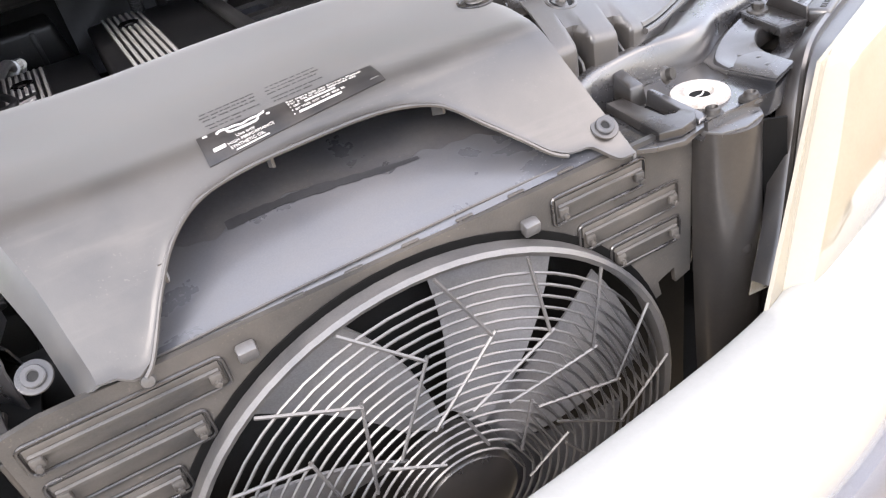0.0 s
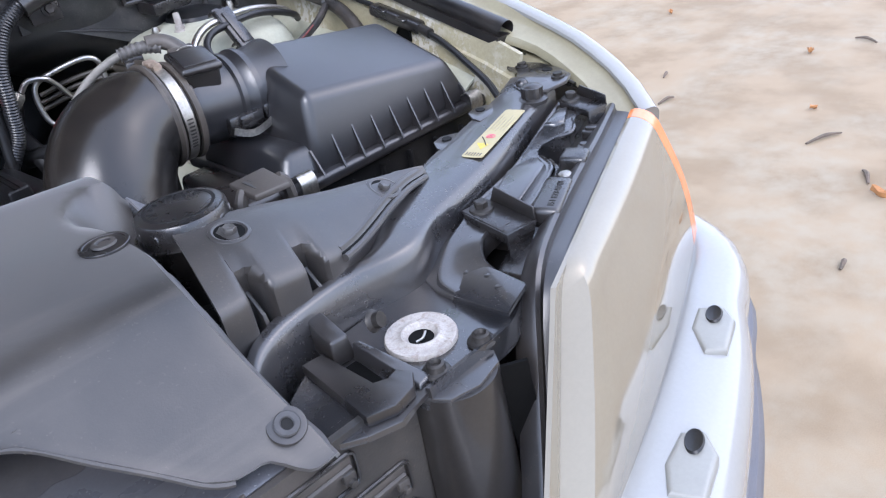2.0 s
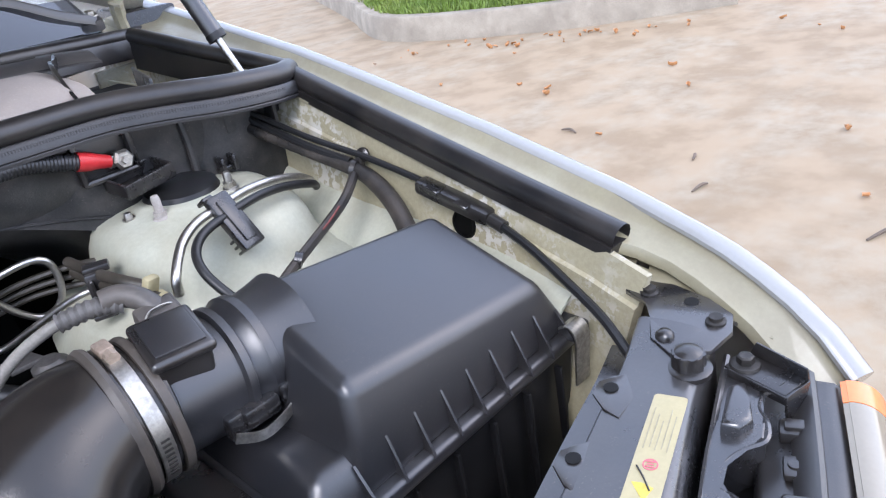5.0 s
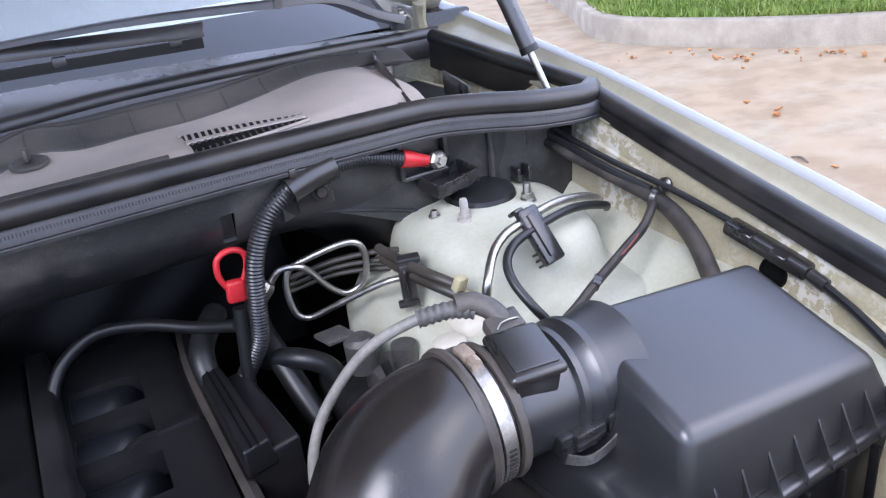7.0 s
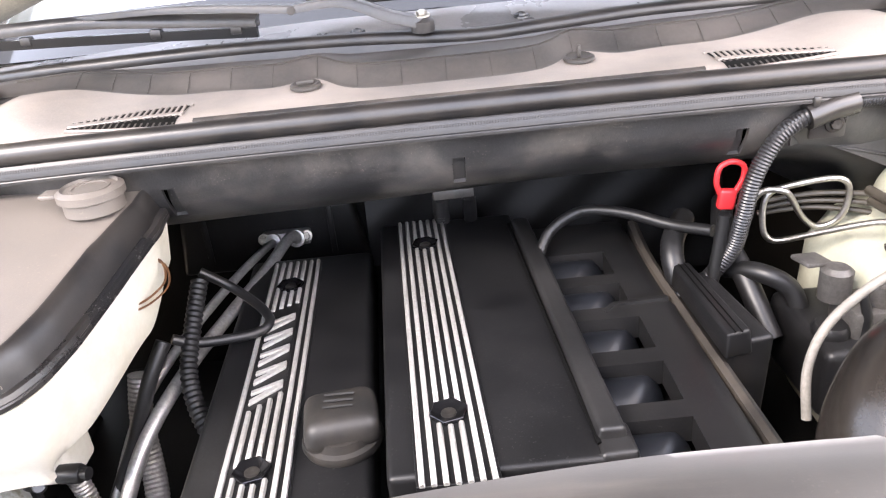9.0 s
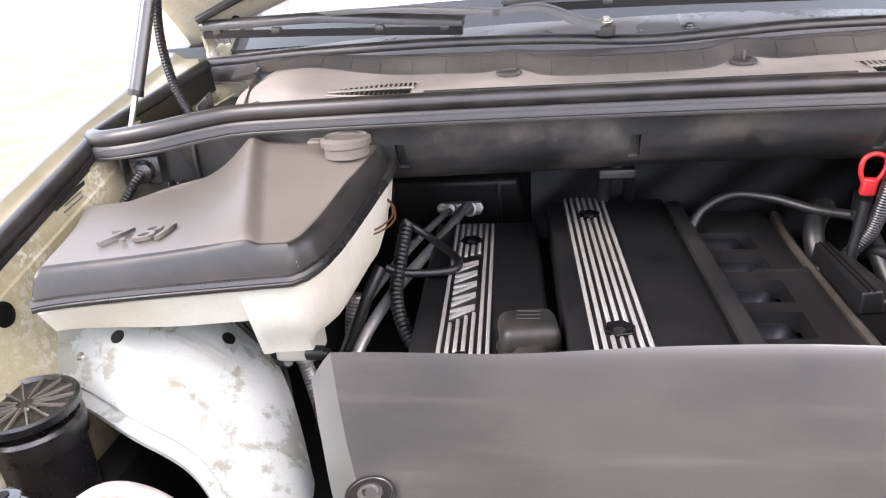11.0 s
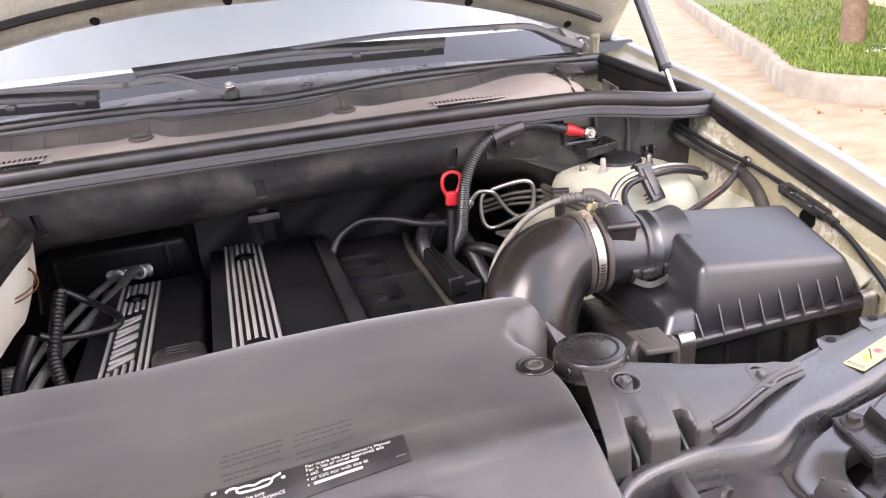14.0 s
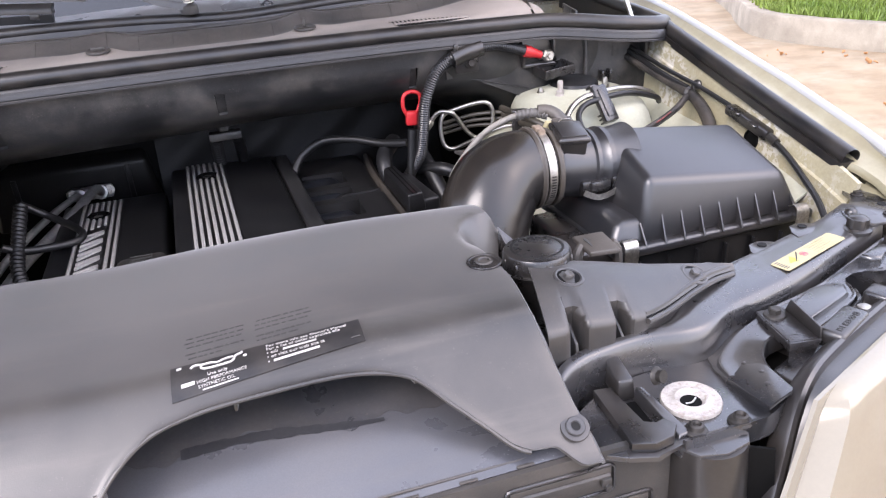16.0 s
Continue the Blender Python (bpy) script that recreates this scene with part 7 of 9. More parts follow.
def intake():
    cy, cz = -0.333, 0.997
    root = thing("air_flow_meter", (0.46, cy, 0.94), "black air flow meter between filter box and hose", "air flow meter")
    body = part("housing", lathe([(0, 0), (0.045, 0), (0.046, 0.004), (0.046, 0.048), (0.050, 0.050), (0.050, 0.056), (0.046, 0.058), (0.049, 0.066), (0.052, 0.069), (0.052, 0.076), (0.048, 0.078), (0.052, 0.112), (0, 0.112)], (0.430, cy, cz), (1, 0.02, -0.10), 40), BOXP, root)
    m = pose(0.450, cy - 0.018, cz + 0.044, 14, 3, -6)
    sb = part("sensor", moved(join(rbox((0, 0, -0.008), (0.040, 0.046, 0.030), 0.004, 3), rbox((0, 0, 0.0065), (0.046, 0.052, 0.009), 0.005, 3)), m), BLACK, root, "black sensor block")
    part("sensor_lid", moved(rbox((0, 0, 0.0115), (0.036, 0.040, 0.003), 0.004, 2), m), BOXP, sb)
    plugm = surface("grey-black plug plastic", (0.060, 0.057, 0.054), (0.040, 0.038, 0.036), 0.40, size=30, bump=0.1, dust=DUST, dust_amount=0.3, dust_size=25)
    plug = part("plug", join(tube([(0.434, -0.284, 1.064), (0.446, -0.288, 1.064), (0.456, -0.296, 1.059), (0.462, -0.306, 1.050), (0.464, -0.316, 1.040)], 0.0088, 14, 6), rbox((0.459, -0.312, 1.048), (0.030, 0.018, 0.014), 0.003, 2, (20, 0, -4)), rbox((0.474, -0.306, 1.044), (0.008, 0.022, 0.014), 0.002, 2, (20, 0, -4))), plugm, root, "grey-black angled electrical plug")
    part("wire_clip", tube([(0.448, -0.321, 1.0535), (0.453, -0.3185, 1.0560), (0.460, -0.3180, 1.0565), (0.467, -0.3180, 1.0555), (0.472, -0.3160, 1.0525)], 0.0008, 6, 4), ZINC, plug, "bent wire clip")
    # the clip under the meter
    b = join(rbox((0.482, cy - 0.046, cz - 0.022), (0.030, 0.016, 0.016), 0.003), rbox((0.462, cy - 0.044, cz - 0.024), (0.014, 0.014, 0.022), 0.003), rbox((0.505, cy - 0.046, cz - 0.02), (0.012, 0.014, 0.018), 0.003))
    part("latch", b, BLACK, root)
    part("latch_strap", sweep([(0.455, cy - 0.056, cz - 0.026), (0.475, cy - 0.060, cz - 0.034), (0.500, cy - 0.058, cz - 0.030), (0.512, cy - 0.052, cz - 0.024)], [(-0.0008, -0.004), (-0.0008, 0.004), (0.0008, 0.004), (0.0008, -0.004)], 6), ZINC, root, "bright wire strap")

    hose = thing("intake_hose", (0.30, -0.42, 0.80), "large black rubber intake elbow with steel clamp", "hose")
    path = [(0.430, cy, cz), (0.404, cy, cz + 0.002), (0.372, cy - 0.006, cz + 0.002), (0.342, cy - 0.018, cz - 0.010), (0.318, cy - 0.036, cz - 0.040), (0.306, cy - 0.052, cz - 0.085), (0.302, cy - 0.062, cz - 0.16)]
    rub = surface("smooth hose rubber", (0.010, 0.0098, 0.0095), (0.007, 0.007, 0.007), 0.20, size=9, bump=0.04, fine=300, spec=0.6, dust=(0.20, 0.15, 0.11), dust_amount=0.07, dust_size=7, dust_sharp=0.16)
    part("elbow", tube(path, 0.048, 28, 8, ends=[0.050, 0.0515, 0.057, 0.062, 0.063, 0.061, 0.057]), rub, hose)
    cuff = surface("dusty brown rubber cuff", (0.045, 0.039, 0.033), (0.028, 0.025, 0.022), 0.40, size=20, bump=0.1, dust=DUST, dust_amount=0.3, dust_size=20)
    part("bead", lathe([(0.050, -0.0050), (0.0565, -0.0042), (0.0580, 0), (0.0565, 0.0036), (0.050, 0.0042)], (0.3995, cy, cz + 0.002), (1, 0, 0), 48), cuff, hose, "dusty raised cuff")
    part("bead", lathe([(0.047, -0.004), (0.0540, -0.0032), (0.0550, 0), (0.0540, 0.0032), (0.047, 0.004)], (0.4255, cy, cz), (1, 0, 0), 48), cuff, hose)
    cl = part("hose_clamp", lathe([(0.0525, -0.006), (0.0540, -0.0055), (0.0540, 0.0055), (0.0525, 0.006), (0.0518, 0.0)], (0.412, cy, cz + 0.001), (1, 0, 0), 48), ZINC, hose, "bright worm-drive hose clamp")
    part("clamp_screw", join(rbox((0.412, cy + 0.001, cz + 0.0565), (0.011, 0.017, 0.0075), 0.002), lathe([(0, 0), (0.0048, 0), (0.0048, 0.007), (0, 0.007)], (0.412, cy - 0.010, cz + 0.0565), (0, -1, -0.15), 8)), surface("rusty clamp screw", (0.46, 0.38, 0.30), (0.34, 0.26, 0.20), 0.5, metal=0.5, size=60), cl, "rusty clamp screw")
    for k in range(9):
        a = -0.55 + 0.075 * k
        part("clamp_thread", rbox((0.412, cy - 0.0544 * math.cos(a), cz + 0.001 + 0.0544 * math.sin(a)), (0.006, 0.0008, 0.0016), 0, 1, (math.degrees(-a), 0, 0)), DARKBOLT, cl)
    # braided grey hose over the elbow
    pts = [(0.446, -0.290, 1.058), (0.424, -0.282, 1.062), (0.396, -0.270, 1.056), (0.366, -0.252, 1.036), (0.338, -0.242, 1.006), (0.314, -0.240, 0.972), (0.300, -0.248, 0.935), (0.298, -0.262, 0.89)]
    g = thing("vent_hose", pts[-1], "thin grey corrugated vent hose over the elbow", "hose")
    part("hose", tube(pts, 0.0048, 10, 8, ridge=0.0004, pitch=0.0024), GREYHOSE, g)
    part("hose_end", tube([pts[0], (0.428, -0.283, 1.062), (0.404, -0.274, 1.059)], 0.0078, 12, 6, ridge=0.0014, pitch=0.0058), surface("ribbed grey sleeve", (0.12, 0.112, 0.104), (0.085, 0.08, 0.074), 0.45, size=30, bump=0.1), g, "ribbed grey sleeve")


intake()


def coolant_cap():
    root = thing("coolant_tank", (0.302, -0.583, 0.90), "black coolant tank neck with a round filler cap", "coolant tank")
    part("neck", lathe([(0, -0.06), (0.034, -0.06), (0.036, -0.012), (0.041, -0.006), (0, -0.006)], (0.303, -0.580, 0.988), (0, 0, 1), 32), BLACK, root)
    part("cap", lathe([(0, 0.010), (0.031, 0.010), (0.033, 0.0085), (0.0350, 0.0085), (0.0365, 0.006), (0.0375, -0.010), (0.0365, -0.014), (0, -0.014)], (0.303, -0.580, 0.992), (0, 0, 1), 40), BLACK, root)
    part("cap_mark", ringplate((0.303, -0.580, 1.0018), 0.026, 0.029, 0.0006, 40), HOSE, root)
    for k in range(12):
        a = math.tau * k / 12
        part("cap_grip", rbox((0.303 + 0.0362 * math.cos(a), -0.580 + 0.0362 * math.sin(a), 0.988), (0.003, 0.0050, 0.014), 0.001, 1, (0, 0, math.degrees(a))), BLACK, root)
    for k in range(11):
        a = 0.5 + 0.40 * k
        part("embossed_mark", rbox((0.303 + 0.0225 * math.cos(a), -0.580 + 0.0225 * math.sin(a), 1.0022), (0.0045, 0.0016 + 0.0010 * (k % 2), 0.0010), 0, 1, (0, 0, math.degrees(a))), HOSE, root)
    br = part("bracket", join(hexa([(0.373, -0.567, 0.969), (0.405, -0.579, 0.973), (0.405, -0.534, 0.977), (0.376, -0.513, 0.967)], [(0.373, -0.566, 0.975), (0.404, -0.578, 0.979), (0.404, -0.535, 0.983), (0.376, -0.514, 0.973)], 0.0015, 2), tube([(0.376, -0.54, 0.971), (0.368, -0.545, 0.960), (0.366, -0.55, 0.93)], 0.006, 8, 4), tube([(0.404, -0.556, 0.977), (0.411, -0.557, 0.968), (0.413, -0.558, 0.94)], 0.006, 8, 4)), DUSTY, root, "small dusty bracket with moulded marks")
    for k in range(5):
        part("moulded_mark", rbox((0.382 + 0.005 * k, -0.545 - 0.002 * k, 0.9765 + 0.0006 * k), (0.003, 0.024, 0.0008), 0), DARKINK, br)


coolant_cap()


def engine():
    root = thing("engine", (0, 0, 0.6), "black engine covers with ribbed aluminium strips", "engine")

    def sx(x, y):
        return x + 0.02 - 0.05 * (y + 0.24)

    def slab(x0, x1, y0, y1, z0, z1, r=0.006, name="cover", mat=DEEP, dz=0.0, par=root):
        lo = [(sx(x0, y0), y0, z0), (sx(x1, y0), y0, z0), (sx(x1, y1), y1, z0 + dz), (sx(x0, y1), y1, z0 + dz)]
        hi = [(a, b, c + z1 - z0) for a, b, c in lo]
        return part(name, hexa(lo, hi, r), mat, par)

    block = slab(-0.33, 0.26, -0.46, 0.33, 0.55, 0.80, 0.01, "block", TYRE)
    right = slab(-0.118, 0.086, -0.303, 0.255, 0.82, 0.904, 0.007, "fuel_rail_cover")
    def strip(x0, x1, y0, y1, z, n, owner, wells, gap=None):
        part("strip_base", hexa([(sx(x0, y0), y0, z - 0.01), (sx(x1, y0), y0, z - 0.01), (sx(x1, y1), y1, z - 0.01), (sx(x0, y1), y1, z - 0.01)], [(sx(x0, y0), y0, z + 0.002), (sx(x1, y0), y0, z + 0.002), (sx(x1, y1), y1, z + 0.002), (sx(x0, y1), y1, z + 0.002)], 0.001), DEEP, owner)
        w = (x1 - x0) / n
        for k in range(n):
            spans = [(y0, y1)]
            if gap and 0 < k < 5:
                spans = [(y0, gap[0] + 0.010 * k), (gap[1] + 0.006 * k, y1)]
            for wx, wy in wells:
                d = abs(x0 + w * (k + 0.5) - wx)
                if d < 0.019:
                    c = math.sqrt(0.019 ** 2 - d ** 2)
                    spans = [t for p, q in spans for t in (((p, wy - c), (wy + c, q)) if p < wy < q else ((p, q),))]
            for p, q in spans:
                xa, xb = x0 + w * (k + 0.20), x0 + w * (k + 0.80)
                part("rib", hexa([(sx(xa, p), p, z), (sx(xb, p), p, z), (sx(xb, q), q, z), (sx(xa, q), q, z)], [(sx(xa, p) + 0.001, p, z + 0.0055), (sx(xb, p) - 0.001, p, z + 0.0055), (sx(xb, q) - 0.001, q, z + 0.0055), (sx(xa, q) + 0.001, q, z + 0.0055)], 0.0008, 1), ALU, owner, "bright aluminium rib" if k == 0 else "")

    def well(x, y, z, owner):
        """A dark six-sided funnel sunk through the ribs with a bolt at its bottom."""
        at = (sx(x, y), y, z)
        part("bolt_well", lathe([(0.0195, 0.0), (0.0198, 0.0052), (0.0190, 0.0058), (0.0180, 0.0052), (0.0100, 0.0014), (0, 0.0012)], at, (0, 0, 1), 6, 0.26), wellm, owner, "dark hexagonal bolt recess")
        part("cover_bolt", lathe([(0, 0.001), (0.0080, 0.001), (0.0078, 0.0024), (0.0060, 0.0028), (0.0040, 0.0020), (0, 0.0020)], at, (0, 0, 1), 12), DARKBOLT, owner, "bolt head in the recess")

    wellm = surface("polished recess", (0.05, 0.05, 0.055), (0.035, 0.035, 0.04), 0.16, metal=0.85, size=20, bump=0.0, grain=0.05)
    strip(-0.092, -0.017, -0.318, 0.248, 0.904, 7, right, ((-0.0545, -0.222), (-0.0525, 0.165)))
    well(-0.0545, -0.222, 0.9050, right)
    well(-0.0525, 0.165, 0.9050, right)
    # ridge at the side of the cover with its widened foot
    ridgem = surface("worn dark ridge", (0.0125, 0.0125, 0.0130), None, 0.38, size=12, bump=0.1, dust=(0.14, 0.135, 0.13), dust_amount=0.10, dust_size=14)
    ridge = part("ridge", join(hexa([(0.092, -0.285, 0.87), (0.132, -0.285, 0.87), (0.107, 0.215, 0.87), (0.074, 0.215, 0.87)], [(0.100, -0.280, 0.918), (0.124, -0.280, 0.918), (0.103, 0.212, 0.914), (0.079, 0.212, 0.914)], 0.005), hexa([(0.093, -0.305, 0.885), (0.134, -0.303, 0.885), (0.132, -0.255, 0.885), (0.096, -0.255, 0.885)], [(0.097, -0.301, 0.907), (0.131, -0.300, 0.907), (0.130, -0.258, 0.907), (0.098, -0.258, 0.907)], 0.005, 3)), ridgem, right, "raised worn edge with a foot")
    part("ridge_groove", tube([(0.0985, -0.285, 0.906), (0.083, 0.0, 0.906), (0.0735, 0.21, 0.905)], 0.0022, 6, 4), PITCH, ridge)
    mdust = surface("dusty manifold plastic", (0.0092, 0.0093, 0.0098), (0.007, 0.007, 0.0074), 0.36, size=10, bump=0.15, fine=900, dust=(0.13, 0.125, 0.12), dust_amount=0.06, dust_size=12, spec=0.5, speck=0.30)
    # intake manifold: a plate with pockets, the runners show in them
    PY = [0.086 - 0.092 * k for k in range(6)]
    ys = sorted(set(lin(-0.42, 0.215, 30) + [y + d for y in PY for d in (-0.033, 0.033)]))
    xs = sorted(set([0.112, 0.118, 0.196] + lin(0.20, 0.246, 5)))

    def plate(u, v):
        return (u, v, 0.890 + 0.006 * ease(-0.028, -0.036, v) - 0.006 * ease(0.235, 0.246, u))

    def solid(u, v):
        return not (0.118 < u < 0.196 and any(abs(v - y) < 0.033 for y in PY))

    man = part("manifold", sheet(plate, xs, ys, 0.030, solid), mdust, root, "black intake manifold with runner pockets")
    part("manifold_body", hexa([(0.10, -0.42, 0.76), (0.27, -0.42, 0.76), (0.27, 0.215, 0.76), (0.10, 0.215, 0.76)], [(0.12, -0.42, 0.842), (0.262, -0.42, 0.842), (0.258, 0.215, 0.842), (0.115, 0.215, 0.842)], 0.01), DEEP, man)
    run = surface("runner plastic", (0.009, 0.0105, 0.014), (0.007, 0.008, 0.0105), 0.42, size=15, bump=0.08, spec=0.45)
    for y in PY:
        # the runner comes out of the ridge, rounds over and drops away to the side
        part("runner", sheet(lambda u, v, y=y: (0.106 + 0.088 * u, y - 0.0325 + 0.065 * v, 0.888 - 0.016 * (2 * v - 1.3) ** 2 - 0.060 * ease(0.62, 1.2, u + 0.40 * (0.6 - v))), lin(0, 1, 12), lin(0, 1, 12), 0.002), run, man, "rounded runner of the manifold")
    part("manifold_lip", sweep([(0.258, -0.42, 0.886), (0.2575, -0.27, 0.887), (0.252, -0.034, 0.888), (0.252, 0.10, 0.886), (0.262, 0.213, 0.884)], [(-0.007, -0.02), (-0.006, 0.004), (0.001, 0.006), (0.009, -0.001), (0.012, -0.02)], 5), surface("lip plastic", (0.018, 0.017, 0.016), None, 0.5, size=12, bump=0.1, dust=(0.17, 0.14, 0.11), dust_amount=0.32, dust_size=10), man, "dusty raised lip")
    part("manifold_step", sweep([(0.160, -0.048, 0.895), (0.176, -0.034, 0.896), (0.205, -0.033, 0.896), (0.240, -0.030, 0.896)], [(-0.004, -0.006), (-0.003, 0.002), (0.003, 0.002), (0.004, -0.006)], 5), mdust, man, "stepped edge of the upper plate")
    part("lip_peg", lathe([(0, 0), (0.008, 0), (0.007, 0.006), (0.004, 0.009), (0, 0.010)], (0.262, -0.014, 0.888), (0.3, 0, 1), 14), run, man)
    # flat box beside the manifold
    ctrl = part("control_box", hexa([(0.266, -0.158, 0.80), (0.314, -0.148, 0.80), (0.302, 0.008, 0.80), (0.261, 0.0, 0.80)], [(0.264, -0.165, 0.914), (0.316, -0.154, 0.912), (0.304, 0.010, 0.906), (0.259, 0.002, 0.908)], 0.006, 3), DEEP, root, "flat black control box")
    part("box_lid", hexa([(0.258, -0.168, 0.896), (0.290, -0.162, 0.896), (0.282, 0.010, 0.892), (0.255, 0.005, 0.892)], [(0.259, -0.166, 0.927), (0.286, -0.160, 0.927), (0.278, 0.008, 0.922), (0.256, 0.003, 0.922)], 0.004, 3), DEEP, ctrl, "stepped lid of the control box")
    for k in range(2):
        part("lid_groove", tube([(0.268 + 0.007 * k, -0.163, 0.9275), (0.263 + 0.007 * k, 0.003, 0.9225)], 0.0011, 5, 1, smooth=False), PITCH, ctrl)
    # valve cover and its strip on the other side
    left = slab(-0.325, -0.135, -0.36, 0.25, 0.78, 0.866, 0.010, "valve_cover")
    strip(-0.288, -0.213, -0.33, 0.225, 0.866, 7, left, ((-0.2545, -0.236), (-0.2545, 0.150)), (-0.150, 0.072))
    # badge on the strip: three slanting plain bars
    part("badge_base", hexa([(sx(-0.277, -0.145), -0.145, 0.866), (sx(-0.236, -0.105), -0.105, 0.866), (sx(-0.236, 0.100), 0.100, 0.866), (sx(-0.277, 0.075), 0.075, 0.866)], [(sx(-0.277, -0.145), -0.145, 0.8685), (sx(-0.236, -0.105), -0.105, 0.8685), (sx(-0.236, 0.100), 0.100, 0.8685), (sx(-0.277, 0.075), 0.075, 0.8685)], 0), DEEP, left, "black field of the badge")
    for k in range(10):
        y0 = -0.130 + 0.0190 * k
        a, b = (0.018, 0.0070) if k % 2 else (0.030, 0.0095)
        part("badge_bar", hexa([(sx(-0.274, y0), y0, 0.868), (sx(-0.239, y0 + a), y0 + a, 0.868), (sx(-0.239, y0 + a + b), y0 + a + b, 0.868), (sx(-0.274, y0 + b), y0 + b, 0.868)], [(sx(-0.274, y0), y0, 0.8718), (sx(-0.239, y0 + a), y0 + a, 0.8718), (sx(-0.239, y0 + a + b), y0 + a + b, 0.8718), (sx(-0.274, y0 + b), y0 + b, 0.8718)], 0.0006, 1), ALU, left, "bright slanting bar")
    well(-0.2545, -0.236, 0.8670, left)
    well(-0.2545, 0.150, 0.8670, left)
    oc = part("oil_cap", join(lathe([(0, 0), (0.041, 0), (0.0425, 0.004), (0.041, 0.009), (0.036, 0.011), (0.034, 0.020), (0, 0.020)], (-0.147, -0.198, 0.866), (0, 0, 1), 36), rbox((-0.147, -0.190, 0.888), (0.080, 0.076, 0.036), 0.014, 4, (-4, 0, 8), 0.92)), surface("oil cap plastic", (0.013, 0.013, 0.013), None, 0.48, size=20, bump=0.1, dust=DUST, dust_amount=0.12, dust_size=20), left, "square black oil filler cap")
    for k in range(3):
        part("cap_print", rbox((-0.147, -0.178 - 0.010 * k, 0.9098), (0.030, 0.0022, 0.0008), 0), DARKINK, oc)
    # bulkhead clamp and pipe above the engine
    neck = part("breather_neck", join(tube([(-0.024, 0.262, 0.880), (-0.025, 0.230, 0.930), (-0.024, 0.196, 0.966)], 0.0125, 14, 6, ridge=0.002, pitch=0.008), tube([(0.020, 0.262, 0.880), (0.019, 0.228, 0.930), (0.017, 0.198, 0.964)], 0.0105, 14, 6)), HOSE, root, "ribbed black breather necks")
    part("neck_clamp", join(rbox((-0.005, 0.192, 0.974), (0.060, 0.026, 0.015), 0.003, 2), rbox((-0.006, 0.200, 0.988), (0.018, 0.016, 0.020), 0.003)), FIREWALL, neck, "dark clamp bar over the necks")
    return root


engine()


def dipstick():
    root = thing("dipstick", (0.30, -0.01, 0.86), "dipstick with a red plastic pull ring", "dipstick")
    part("tube", tube([(0.292, -0.015, 0.84), (0.308, -0.004, 0.93), (0.315, 0.0, 0.985)], 0.008, 12, 5), HOSE, root, "black guide tube")
    c = Vector((0.3165, 0.003, 1.004))
    part("grip", join(rbox(c, (0.021, 0.012, 0.026), 0.004, 3, (0, 6, 0)), tube([(0.309, 0.003, 1.010), (0.303, 0.003, 1.026), (0.306, 0.004, 1.044), (0.320, 0.005, 1.050), (0.334, 0.004, 1.044), (0.334, 0.003, 1.028), (0.325, 0.003, 1.010)], 0.0035, 10, 6)), RED, root, "red pull ring")


dipstick()


